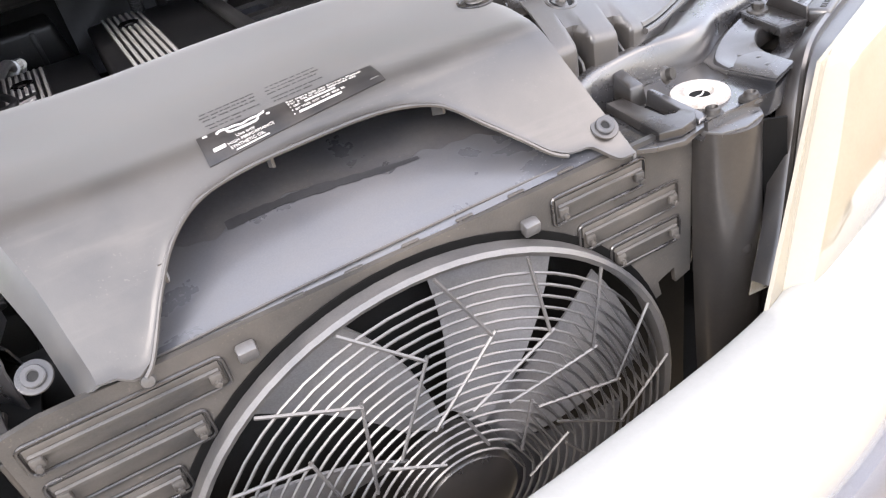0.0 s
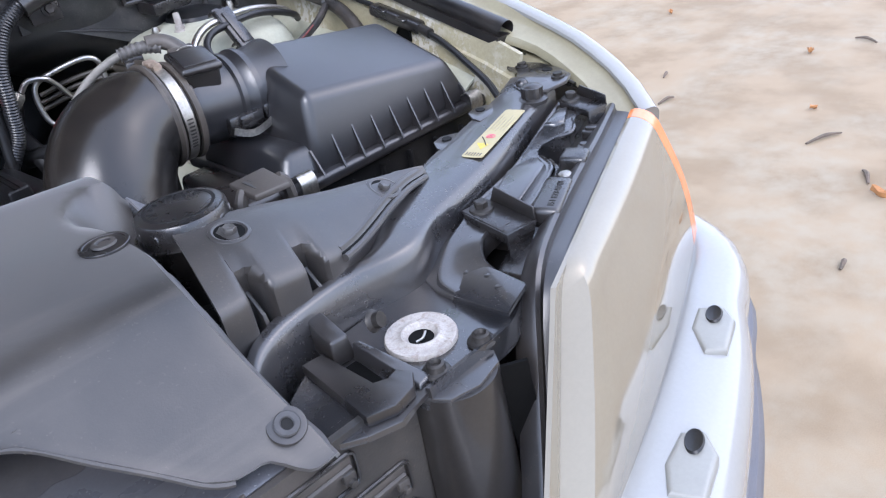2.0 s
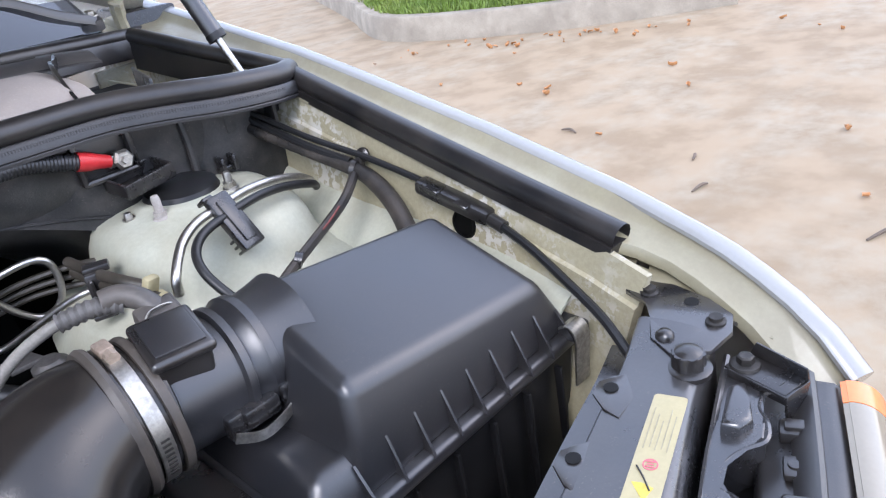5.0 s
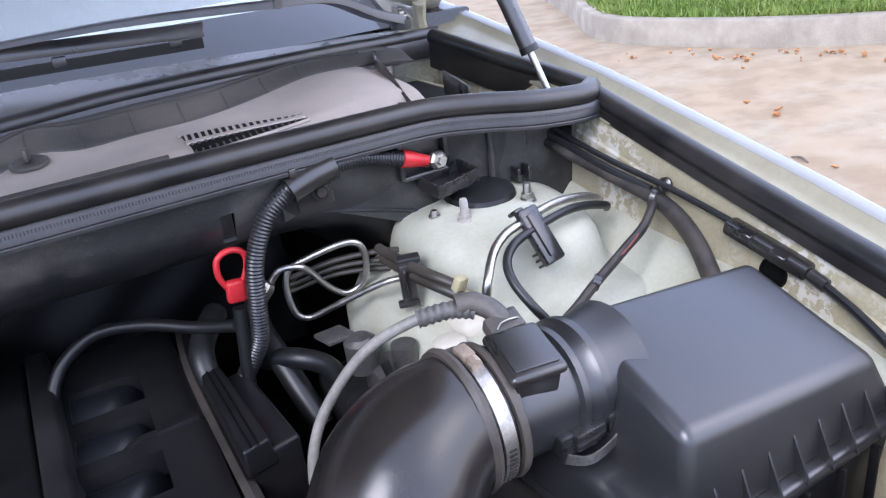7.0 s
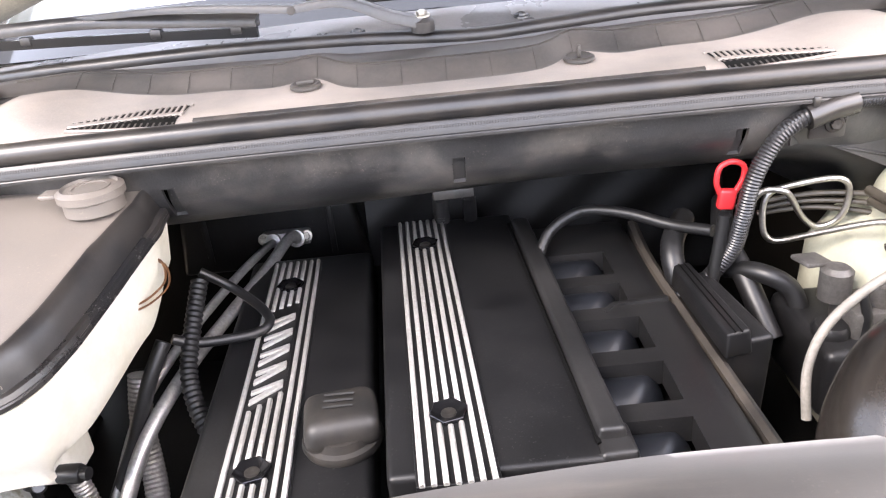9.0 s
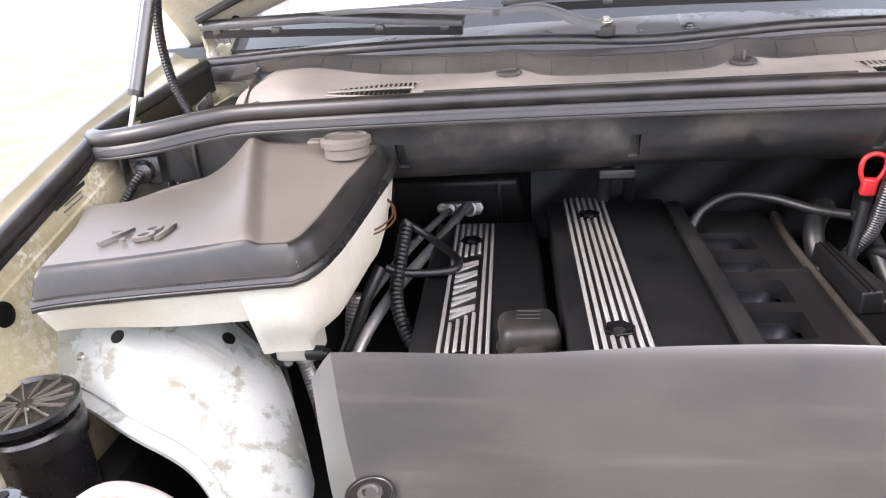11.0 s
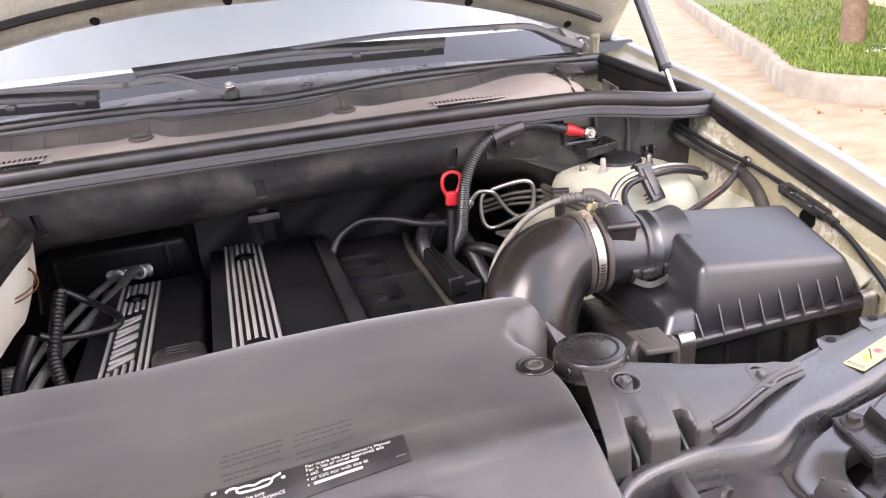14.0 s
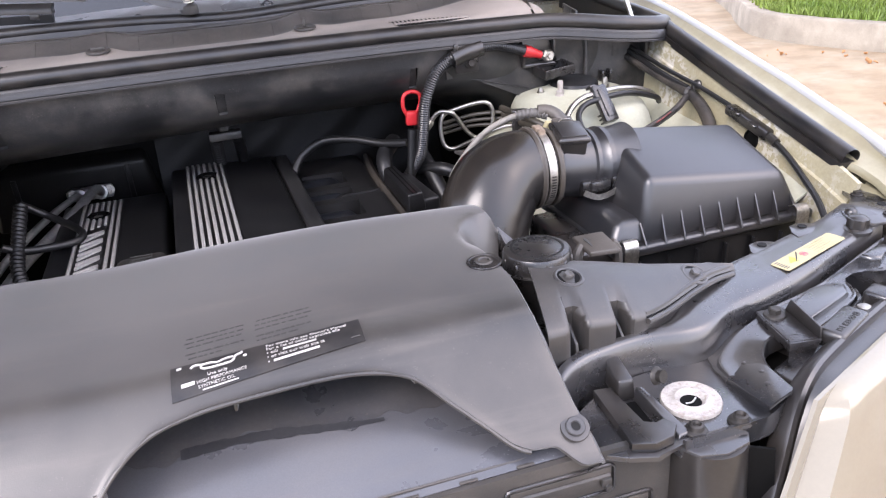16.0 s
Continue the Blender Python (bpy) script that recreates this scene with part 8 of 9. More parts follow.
def cables():
    g = thing("battery_cable", (0.33, 0.0, 0.90), "corrugated black battery cable clipped to the bulkhead", "cable")
    a = [(0.300, 0.0, 0.90), (0.325, -0.006, 0.94), (0.332, -0.012, 0.985), (0.340, -0.014, 1.035), (0.362, -0.012, 1.078), (0.388, -0.010, 1.098), (0.400, -0.010, 1.102)]
    part("sleeve", tube(a, 0.0105, 14, 10, ridge=0.0010, pitch=0.0040), CONDUIT, g)
    b = [(0.394, -0.010, 1.100), (0.422, -0.008, 1.108), (0.448, -0.006, 1.112)]
    part("holder_sleeve", tube(b, 0.0150, 14, 6), BLACK, g)
    part("holder_plate", join(rbox((0.422, -0.004, 1.093), (0.042, 0.006, 0.044), 0.003, 2), rbox((0.400, -0.012, 1.118), (0.008, 0.014, 0.014), 0.002)), BLACK, g)
    c = [(0.444, -0.006, 1.112), (0.48, -0.002, 1.111), (0.515, 0.003, 1.101), (0.535, 0.004, 1.094)]
    part("sleeve", tube(c, 0.0095, 14, 8, ridge=0.0009, pitch=0.0038), CONDUIT, g)
    part("red_boot", tube([(0.533, 0.004, 1.095), (0.550, 0.005, 1.089), (0.566, 0.007, 1.083)], 0.009, 14, 5, ends=[0.0105, 0.0105, 0.008, 0.007]), RED, g, "red terminal boot")
    part("terminal", join(rbox((0.573, 0.009, 1.081), (0.018, 0.004, 0.013), 0.001), lathe([(0, 0), (0.012, 0), (0.012, 0.006), (0.009, 0.009), (0.005, 0.009), (0.005, 0.016), (0, 0.016)], (0.580, 0.008, 1.080), (0, -1, 0.1), 6)), ZINC, g, "zinc terminal nut")
    hexbolt((0.428, -0.008, 1.089), 0.0085, (0, -1, 0), DARKBOLT, g, "nut")
    t = thing("jump_start_terminal", (0.585, 0.0, 1.05), "black terminal box with its cover folded down", "terminal box")
    frame_bars = [rbox((0.566, 0.017, 1.117), (0.066, 0.013, 0.007), 0.003), rbox((0.536, 0.017, 1.091), (0.007, 0.013, 0.058), 0.003), rbox((0.596, 0.017, 1.091), (0.007, 0.013, 0.058), 0.003), rbox((0.566, 0.017, 1.065), (0.066, 0.013, 0.007), 0.003)]
    part("box", join(*frame_bars, rbox((0.566, 0.0225, 1.091), (0.060, 0.004, 0.054), 0.001)), BLACK, t)
    part("cover", moved(join(rbox((0, 0, 0), (0.062, 0.044, 0.004), 0.002), rbox((0, 0.021, 0.008), (0.062, 0.004, 0.016), 0.001), rbox((0, -0.021, 0.008), (0.062, 0.004, 0.016), 0.001), rbox((0.03, 0, 0.008), (0.004, 0.044, 0.016), 0.001), rbox((-0.03, 0, 0.008), (0.004, 0.044, 0.016), 0.001)), pose(0.590, 0.004, 1.048, 6, -4, 8)), BLACK, t, "folded-down cover")
    # loop of steel pipe
    p = thing("brake_pipe", (0.42, 0.02, 0.92), "bent bright steel pipe loop at the bulkhead", "pipe")
    loop = [(0.360, 0.026, 0.990), (0.372, 0.022, 1.002), (0.392, 0.018, 1.000), (0.405, 0.022, 0.988), (0.425, 0.030, 0.958), (0.444, 0.030, 0.942), (0.462, 0.024, 0.948), (0.471, 0.018, 0.966), (0.473, 0.017, 0.990), (0.466, 0.017, 1.006), (0.448, 0.020, 1.010), (0.412, 0.028, 1.003), (0.386, 0.034, 0.994), (0.377, 0.034, 0.978), (0.377, 0.031, 0.950), (0.383, 0.028, 0.934), (0.398, 0.024, 0.930), (0.430, -0.004, 0.950), (0.462, -0.036, 0.972), (0.480, -0.050, 0.979), (0.505, -0.055, 0.976)]
    part("pipe", tube(loop, 0.0040, 10, 6), STEEL, p)
    part("fitting", join(lathe([(0, -0.01), (0.009, -0.01), (0.009, 0.004), (0.006, 0.010), (0, 0.010)], (0.352, 0.026, 0.982), (0.6, -0.2, 0.7), 6)), ZINC, p)
    # rigid lines and the clip on the tower
    q = thing("tower_lines", (0.62, -0.12, 0.98), "steel and rubber lines in a black clip on the tower", "pipe")
    part("steel_line", tube([(0.765, -0.06, 0.992), (0.738, -0.08, 1.01), (0.7, -0.094, 1.024), (0.655, -0.108, 1.032), (0.598, -0.131, 1.034), (0.575, -0.137, 1.031), (0.552, -0.149, 1.022), (0.530, -0.169, 1.004), (0.527, -0.168, 0.985)], 0.0050, 10, 8), STEEL, q)
    part("rubber_line", tube([(0.755, -0.085, 0.992), (0.74, -0.1, 1.004), (0.7, -0.11, 1.018), (0.655, -0.126, 1.027), (0.596, -0.144, 1.027), (0.570, -0.155, 1.023), (0.556, -0.167, 1.013), (0.552, -0.185, 0.999), (0.558, -0.207, 0.980), (0.567, -0.215, 0.965)], 0.0050, 10, 8), HOSE, q)
    up = Vector((-0.15, 0.55, 0.80)).normalized()
    side = Vector((0.93, 0.30, 0.0))
    side = (side - up * side.dot(up)).normalized()
    out = side.cross(up)
    m = Matrix(((side.x, up.x, out.x, 0.611 + 0.016 * out.x), (side.y, up.y, out.y, -0.130 + 0.016 * out.y), (side.z, up.z, out.z, 1.010 + 0.016 * out.z), (0, 0, 0, 1)))
    clip = part("line_clip", moved(join(rbox((0, 0, 0), (0.030, 0.066, 0.010), 0.003), rbox((0.0, 0.0, 0.006), (0.016, 0.050, 0.003), 0.001)), m), BLACK, q, "black plastic pipe clip")
    for k in range(3):
        part("clip_tooth", moved(rbox((0.003, -0.030 + 0.007 * k, -0.008), (0.030, 0.003, 0.014), 0.001), m), BLACK, clip)
    part("clip_hook", moved(rbox((-0.008, 0.034, -0.006), (0.014, 0.005, 0.014), 0.002), m), BLACK, clip)
    # bonnet release cable along the wing
    r = thing("bonnet_cable", (0.77, -0.2, 0.98), "black bonnet release cable along the inner wing", "cable")
    part("cable", tube([(0.752, 0.03, 1.078), (0.756, 0.0, 1.070), (0.768, -0.08, 1.048), (0.782, -0.16, 1.030), (0.788, -0.232, 1.014), (0.789, -0.250, 1.009)], 0.0038, 8, 8), HOSE, r)
    part("cable", tube([(0.750, 0.03, 1.074), (0.752, 0.0, 1.062), (0.762, -0.08, 1.040), (0.775, -0.14, 1.024)], 0.0052, 8, 8), HOSE, r)
    part("adjuster_case", join(rbox((0.787, -0.292, 0.998), (0.020, 0.100, 0.016), 0.004, 2, (13, 0, 2)), rbox((0.778, -0.272, 1.010), (0.010, 0.018, 0.004), 0.001, 1, (13, 0, 0)), rbox((0.778, -0.312, 1.000), (0.010, 0.018, 0.004), 0.001, 1, (13, 0, 0)), tube([(0.785, -0.342, 0.987), (0.784, -0.360, 0.982)], 0.007, 10, 3)), BLACK, r, "black cable adjuster case")
    part("cable", tube([(0.784, -0.358, 0.982), (0.775, -0.40, 0.972), (0.760, -0.45, 0.958), (0.742, -0.50, 0.945), (0.725, -0.54, 0.925)], 0.0045, 8, 8), HOSE, r)
    part("grommet", lathe([(0, 0), (0.016, 0), (0.014, 0.006), (0.007, 0.010), (0, 0.010)], (0.751, 0.034, 1.076), (0.2, -1, -0.3), 16), HOSE, r)
    TAPE = surface("cloth loom tape", (0.014, 0.0132, 0.013), (0.009, 0.0085, 0.008), 0.5, size=40, grain=0.2, bump=0.4, fine=900, dust=DUST, dust_amount=0.25, dust_size=30, spec=0.5)
    w = thing("wiring_loom", (0.74, -0.2, 0.95), "taped black wiring loom across the inner wing", "wiring")
    part("loom", tube([(0.744, 0.030, 1.060), (0.750, -0.010, 1.050), (0.762, -0.080, 1.032), (0.774, -0.145, 1.016), (0.775, -0.180, 1.003), (0.765, -0.220, 0.985), (0.747, -0.26, 0.962), (0.732, -0.30, 0.935)], 0.0100, 12, 8, ends=[0.0065, 0.0065, 0.0070, 0.0090, 0.0105, 0.0105, 0.0105, 0.0105]), TAPE, w, "taped trunk of the loom")
    part("loom", tube([(0.774, -0.148, 1.016), (0.736, -0.170, 1.000), (0.701, -0.177, 0.985), (0.645, -0.196, 0.972), (0.607, -0.210, 0.962), (0.586, -0.210, 0.950)], 0.0056, 8, 8), TAPE, w)
    for k in range(9):
        f = 0.04 + 0.105 * k
        part("tape_edge", lathe([(0.0060, -0.0008), (0.0082, -0.0004), (0.0082, 0.0004), (0.0060, 0.0008)], (0.744 + 0.030 * f, 0.030 - 0.175 * f, 1.060 - 0.044 * f), (0.3, -1, -0.25 + 0.12 * math.sin(5 * k)), 14), TAPE, w)
    part("push_clip", join(lathe([(0, 0), (0.009, 0), (0.0085, 0.003), (0.005, 0.005), (0, 0.0055)], (0.786, -0.152, 1.030), (-1, -0.3, 0.3), 16), rbox((0.781, -0.150, 1.023), (0.008, 0.008, 0.016), 0.002)), BLACK, w, "black push clip in the wing")
    part("loom_tie", lathe([(0.008, -0.003), (0.0122, -0.003), (0.0122, 0.003), (0.008, 0.003)], (0.774, -0.146, 1.0158), (0.5, -1, -0.3), 12), BLACK, w)
    part("loom_tie", lathe([(0.003, -0.004), (0.009, -0.004), (0.009, 0.004), (0.003, 0.004)], (0.645, -0.196, 0.972), (0.6, -0.6, -0.3), 12), BLACK, w)
    part("red_wire", tube([(0.719, -0.180, 0.9985), (0.702, -0.184, 0.9910), (0.688, -0.187, 0.9862)], 0.0011, 6, 4), surface("dull red wire", (0.20, 0.05, 0.045), None, 0.5, size=60), w)
    # black hoses behind the engine
    h = thing("heater_hose", (0.15, 0.1, 0.9), "corrugated black hose from engine to bulkhead", "hose")
    part("hose", tube([(0.102, 0.10, 0.900), (0.124, 0.12, 0.930), (0.168, 0.125, 0.952), (0.22, 0.10, 0.955), (0.27, 0.06, 0.950), (0.31, 0.02, 0.955)], 0.0078, 12, 10, ridge=0.0006, pitch=0.004), HOSE, h)
    h2 = thing("coolant_hose", (0.28, 0.05, 0.86), "black coolant hoses below the bulkhead", "hose")
    part("hose", tube([(0.30, 0.10, 0.94), (0.27, 0.05, 0.93), (0.265, 0.02, 0.905), (0.28, 0.0, 0.86)], 0.015, 12, 8, ridge=0.001, pitch=0.006), HOSE, h2)
    part("hose", tube([(0.36, 0.12, 0.95), (0.34, 0.06, 0.93), (0.345, 0.0, 0.90), (0.36, -0.06, 0.84)], 0.014, 12, 8), HOSE, h2)
    part("hose", tube([(0.33, 0.02, 0.90), (0.36, -0.02, 0.91), (0.39, -0.04, 0.89), (0.40, -0.06, 0.83)], 0.012, 12, 8), HOSE, h2)
    # brake fluid unit beside the tower
    v = thing("valve_block", (0.46, -0.10, 0.80), "grey alloy valve block with a cream cover", "valve block")
    al = surface("cast alloy", (0.15, 0.143, 0.135), (0.095, 0.09, 0.086), 0.45, metal=0.6, size=25, bump=0.2)
    part("block", join(rbox((0.445, -0.10, 0.885), (0.06, 0.06, 0.05), 0.006), lathe([(0, 0), (0.018, 0), (0.018, 0.035), (0.012, 0.04), (0, 0.04)], (0.415, -0.08, 0.905), (0, 0, 1), 18), lathe([(0, 0), (0.014, 0), (0.014, 0.03), (0, 0.03)], (0.452, -0.11, 0.905), (0, 0, 1), 18), rbox((0.395, -0.06, 0.945), (0.035, 0.03, 0.006), 0.002, 2, (0, 8, 15))), al, v)
    # Added dark body hides the pale tower's foot below the alloy.
    part("block_filler", join(rbox((0.452, -0.078, 0.832), (0.150, 0.150, 0.092), 0.012, 3), lathe([(0, 0), (0.021, 0), (0.021, 0.006), (0.017, 0.012), (0, 0.012)], (0.400, -0.110, 0.878), (0, 0, 1), 20), tube([(0.425, -0.125, 0.860), (0.428, -0.128, 0.900), (0.424, -0.120, 0.930)], 0.0055, 10, 5)), DEEP, v, "added dark filler under the valve block")
    part("reservoir", join(rbox((0.505, -0.15, 0.90), (0.06, 0.07, 0.06), 0.012, 3), rbox((0.530, -0.10, 0.905), (0.05, 0.10, 0.09), 0.014, 3), lathe([(0, 0), (0.018, 0), (0.018, 0.012), (0.014, 0.015), (0, 0.015)], (0.488, -0.15, 0.93), (0, 0, 1), 20)), TANKW, v, "cream reservoir")
    olive = surface("olive pipe", (0.034, 0.030, 0.022), None, 0.42, size=30, dust=DUST, dust_amount=0.2, dust_size=30)
    for k in range(3):
        part("pipe", tube([(0.39, 0.06 + 0.008 * k, 0.97 - 0.012 * k), (0.45, 0.035 + 0.006 * k, 0.985 - 0.012 * k), (0.52, 0.0 + 0.004 * k, 0.985 - 0.014 * k), (0.56, -0.04, 0.965 - 0.014 * k)], 0.0038, 8, 6), olive, v)
    for k in range(2):
        part("dark_rail", tube([(x, y - 0.008 * k, z - 0.010 * k) for x, y, z in [(0.484, -0.003, 1.000), (0.490, -0.065, 1.000), (0.498, -0.109, 1.000), (0.516, -0.135, 0.990)]], 0.0060, 10, 5), olive, v)
    part("cream_clip", join(rbox((0.515, -0.135, 0.992), (0.016, 0.010, 0.022), 0.003, 2, (20, 10, 20)), rbox((0.519, -0.141, 0.980), (0.012, 0.016, 0.008), 0.002)), LABELY, v, "small cream plastic clip")
    part("pipe_bracket", join(rbox((0.486, -0.070, 0.980), (0.018, 0.014, 0.050), 0.003, 2, (0, 0, -20)), rbox((0.492, -0.066, 1.006), (0.026, 0.016, 0.008), 0.002, 2, (0, 0, -20)), rbox((0.482, -0.074, 0.958), (0.024, 0.012, 0.006), 0.002, 2, (0, 0, -20)), rbox((0.480, -0.076, 0.985), (0.004, 0.010, 0.030), 0.001, 1, (0, 0, -20))), BLACK, v, "black pipe bracket")


cables()


# ---- left side of the bay ----
def washer_tank():
    root = thing("washer_tank", (-0.5, -0.2, 0.86), "white washer fluid tank with a grey-brown lid", "fluid tank")

    def lidz(x, y):
        """Low shoulder at the wing, high wedge with a crease towards the bulkhead."""
        d = x - (-0.463 - 0.313 * (y + 0.285))
        top = 1.059 + 0.052 * ease(-0.33, 0.05, y)
        low = 1.046 + 0.006 * ease(-0.66, -0.45, x)
        if d > 0:
            return top - 0.013 * ease(-0.002, 0.018, d) - 0.04 * max(0.0, d - 0.010)
        f = math.exp(-(max(0.0, -d - 0.004) / 0.050) ** 1.25)
        return low + (top - low) * f

    def xr(y):
        return table([(-0.285, -0.415), (-0.275, -0.405), (-0.25, -0.392), (-0.21, -0.381), (-0.13, -0.366), (-0.03, -0.350), (-0.01, -0.352)], y)

    def xl(y):
        return table([(-0.345, -0.705), (-0.20, -0.748), (-0.115, -0.775), (-0.10, -0.72), (-0.05, -0.665), (-0.02, -0.62), (0.0, -0.575), (0.015, -0.556)], y)

    def yf(u):
        return -0.347 + 0.062 * u ** 0.7

    us = [0, 0.004, 0.01, 0.02, 0.035] + lin(0.05, 0.92, 110) + [0.95, 0.97, 0.985, 0.993, 1.0]
    vs = [0, 0.006, 0.015, 0.03, 0.05] + lin(0.07, 0.95, 60) + [0.98, 1.0]

    def base_z(y):
        return 1.012 + 0.048 * ease(-0.33, 0.05, y)

    def lid(u, v, h=0.0):
        """Flat top that turns down into an even edge at the front and side."""
        y = yf(u) + (0.012 - yf(u)) * v
        x = xl(y) + (xr(y) - xl(y)) * u
        e = min(u * 0.30, (1 - u) * 0.30, v * 0.30)
        k = 1 - (1 - min(e / 0.015, 1.0)) ** 2.4
        flat = 1.046 + 0.006 * ease(-0.66, -0.45, x)
        top_z = flat + (lidz(x, y) - flat) * ease(0.0, 0.030, v * 0.30)
        return (x, y, base_z(y) + (top_z - base_z(y)) * k + h)

    top = part("lid", sheet(lid, us, vs, 0.003), LIDP, root, "grey-brown plastic lid with raised lettering")

    def border(s, w):
        if s <= 1:
            return lid(s * (1 - w), w, 0.0014)
        return lid(1 - w, w + (s - 1) * (1 - w), 0.0014)

    part("lid_border", sheet(border, lin(0, 1, 90) + lin(1, 2, 60)[1:], [0.001, 0.006, 0.013, 0.021, 0.030, 0.040, 0.050], 0.001), RUBBER, top, "dark border along the lid's edge")
    rim = [Vector(lid(u, 0)) + Vector((0, -0.003, -0.004)) for u in lin(0, 1, 40)] + [Vector(lid(1, v)) + Vector((0.003, 0, -0.004)) for v in lin(0.03, 1, 30)]
    part("lid_rim", sweep(rim, [(-0.003, -0.006), (-0.003, 0.007), (0.003, 0.006), (0.0045, 0.001), (0.0035, -0.0006), (0.005, -0.002), (0.005, -0.006)], 1, smooth=False), BLACK, top, "dark rounded rim")
    words("raised_text", "7.8l", 0.060, pose(-0.668, -0.268, 1.0502, 0, -1.9, 9), LIDP, top, 0.0024, 0.25)
    # the body below
    def wall(u, v):
        pts = rim
        f = u * (len(pts) - 1)
        k = min(int(f), len(pts) - 2)
        p = pts[k].lerp(pts[k + 1], f - k)
        deep = 0.950 + 0.016 * ease(-0.55, -0.74, p.x) - 0.054 * ease(-0.482, -0.474, p.x) + 0.024 * ease(-0.22, -0.08, p.y) * ease(-0.45, -0.40, p.x) + 0.05 * ease(-0.08, 0.0, p.y) * ease(-0.45, -0.40, p.x)
        inset = 0.008 + 0.020 * v + 0.012 * ease(0.40, 1.0, v) * ease(-0.49, -0.46, p.x)
        dirx = -(0.004 + 0.012 * v + 0.050 * ease(0.72, 1.0, v)) * ease(-0.42, -0.38, p.x)
        diry = inset * (1 - ease(-0.30, -0.2, p.y))
        return (p.x + dirx, p.y + diry, p.z - 0.010 + (deep - p.z + 0.010) * v)
    body = part("body", sheet(wall, lin(0, 1, 170), lin(0, 1, 12), 0.004), TANKW, root, "translucent white tank body")
    part("tank_floor", join(hexa([(-0.70, -0.300, 0.950), (-0.48, -0.262, 0.950), (-0.48, -0.03, 0.950), (-0.72, -0.10, 0.950)], [(-0.70, -0.302, 0.965), (-0.48, -0.265, 0.965), (-0.48, -0.03, 0.965), (-0.72, -0.10, 0.965)], 0.004),
                            hexa([(-0.493, -0.205, 0.889), (-0.452, -0.200, 0.889), (-0.415, -0.06, 0.905), (-0.493, -0.02, 0.889)], [(-0.500, -0.235, 0.965), (-0.450, -0.235, 0.965), (-0.412, -0.02, 0.965), (-0.500, -0.02, 0.965)], 0.014)), TANKW, body)
    part("sump", rbox((-0.466, -0.165, 0.864), (0.060, 0.055, 0.056), 0.007, 3), TANKW, body)
    part("pump_plug", join(lathe([(0, 0), (0.0105, 0), (0.0105, 0.022), (0.009, 0.025), (0, 0.025)], (-0.446, -0.196, 0.856), (1, -0.15, 0.05), 18), lathe([(0, 0), (0.007, 0), (0.007, 0.008), (0, 0.008)], (-0.422, -0.200, 0.857), (1, -0.15, 0.05), 14)), HOSE, root, "black round plug")
    # filler cap
    cap = part("filler_cap", join(lathe([(0, 0), (0.032, 0), (0.032, 0.014), (0.036, 0.016), (0.036, 0.024), (0.030, 0.028), (0.028, 0.025), (0, 0.025)], (-0.402, -0.036, 1.086), (0, 0, 1), 36), rbox((-0.446, -0.036, 1.107), (0.020, 0.022, 0.005), 0.002)), LIDP, root, "round flip cap with a tab")
    part("cap_ring", ringplate((-0.402, -0.036, 1.1105), 0.018, 0.022, 0.0016, 32), LIDP, cap)
    for dz, dx in ((0.0, 0.0), (-0.005, 0.003)):
        part("orange_wire", tube([(-0.360 + dx, -0.035, 1.022 + dz), (-0.346 + dx, -0.04, 1.014 + dz), (-0.341 + dx, -0.06, 1.000 + dz), (-0.354 + dx, -0.085, 0.993 + dz), (-0.372 + dx, -0.10, 0.991 + dz)], 0.0013, 6, 6), COPPER, root, "thin orange wire")
    part("tank_tab", hexa([(-0.752, -0.270, 0.950), (-0.715, -0.282, 0.950), (-0.715, -0.25, 0.950), (-0.752, -0.24, 0.950)], [(-0.740, -0.270, 0.966), (-0.715, -0.282, 0.972), (-0.715, -0.25, 0.972), (-0.740, -0.24, 0.966)], 0.003), LABELY, body, "yellowed mounting tab")


washer_tank()


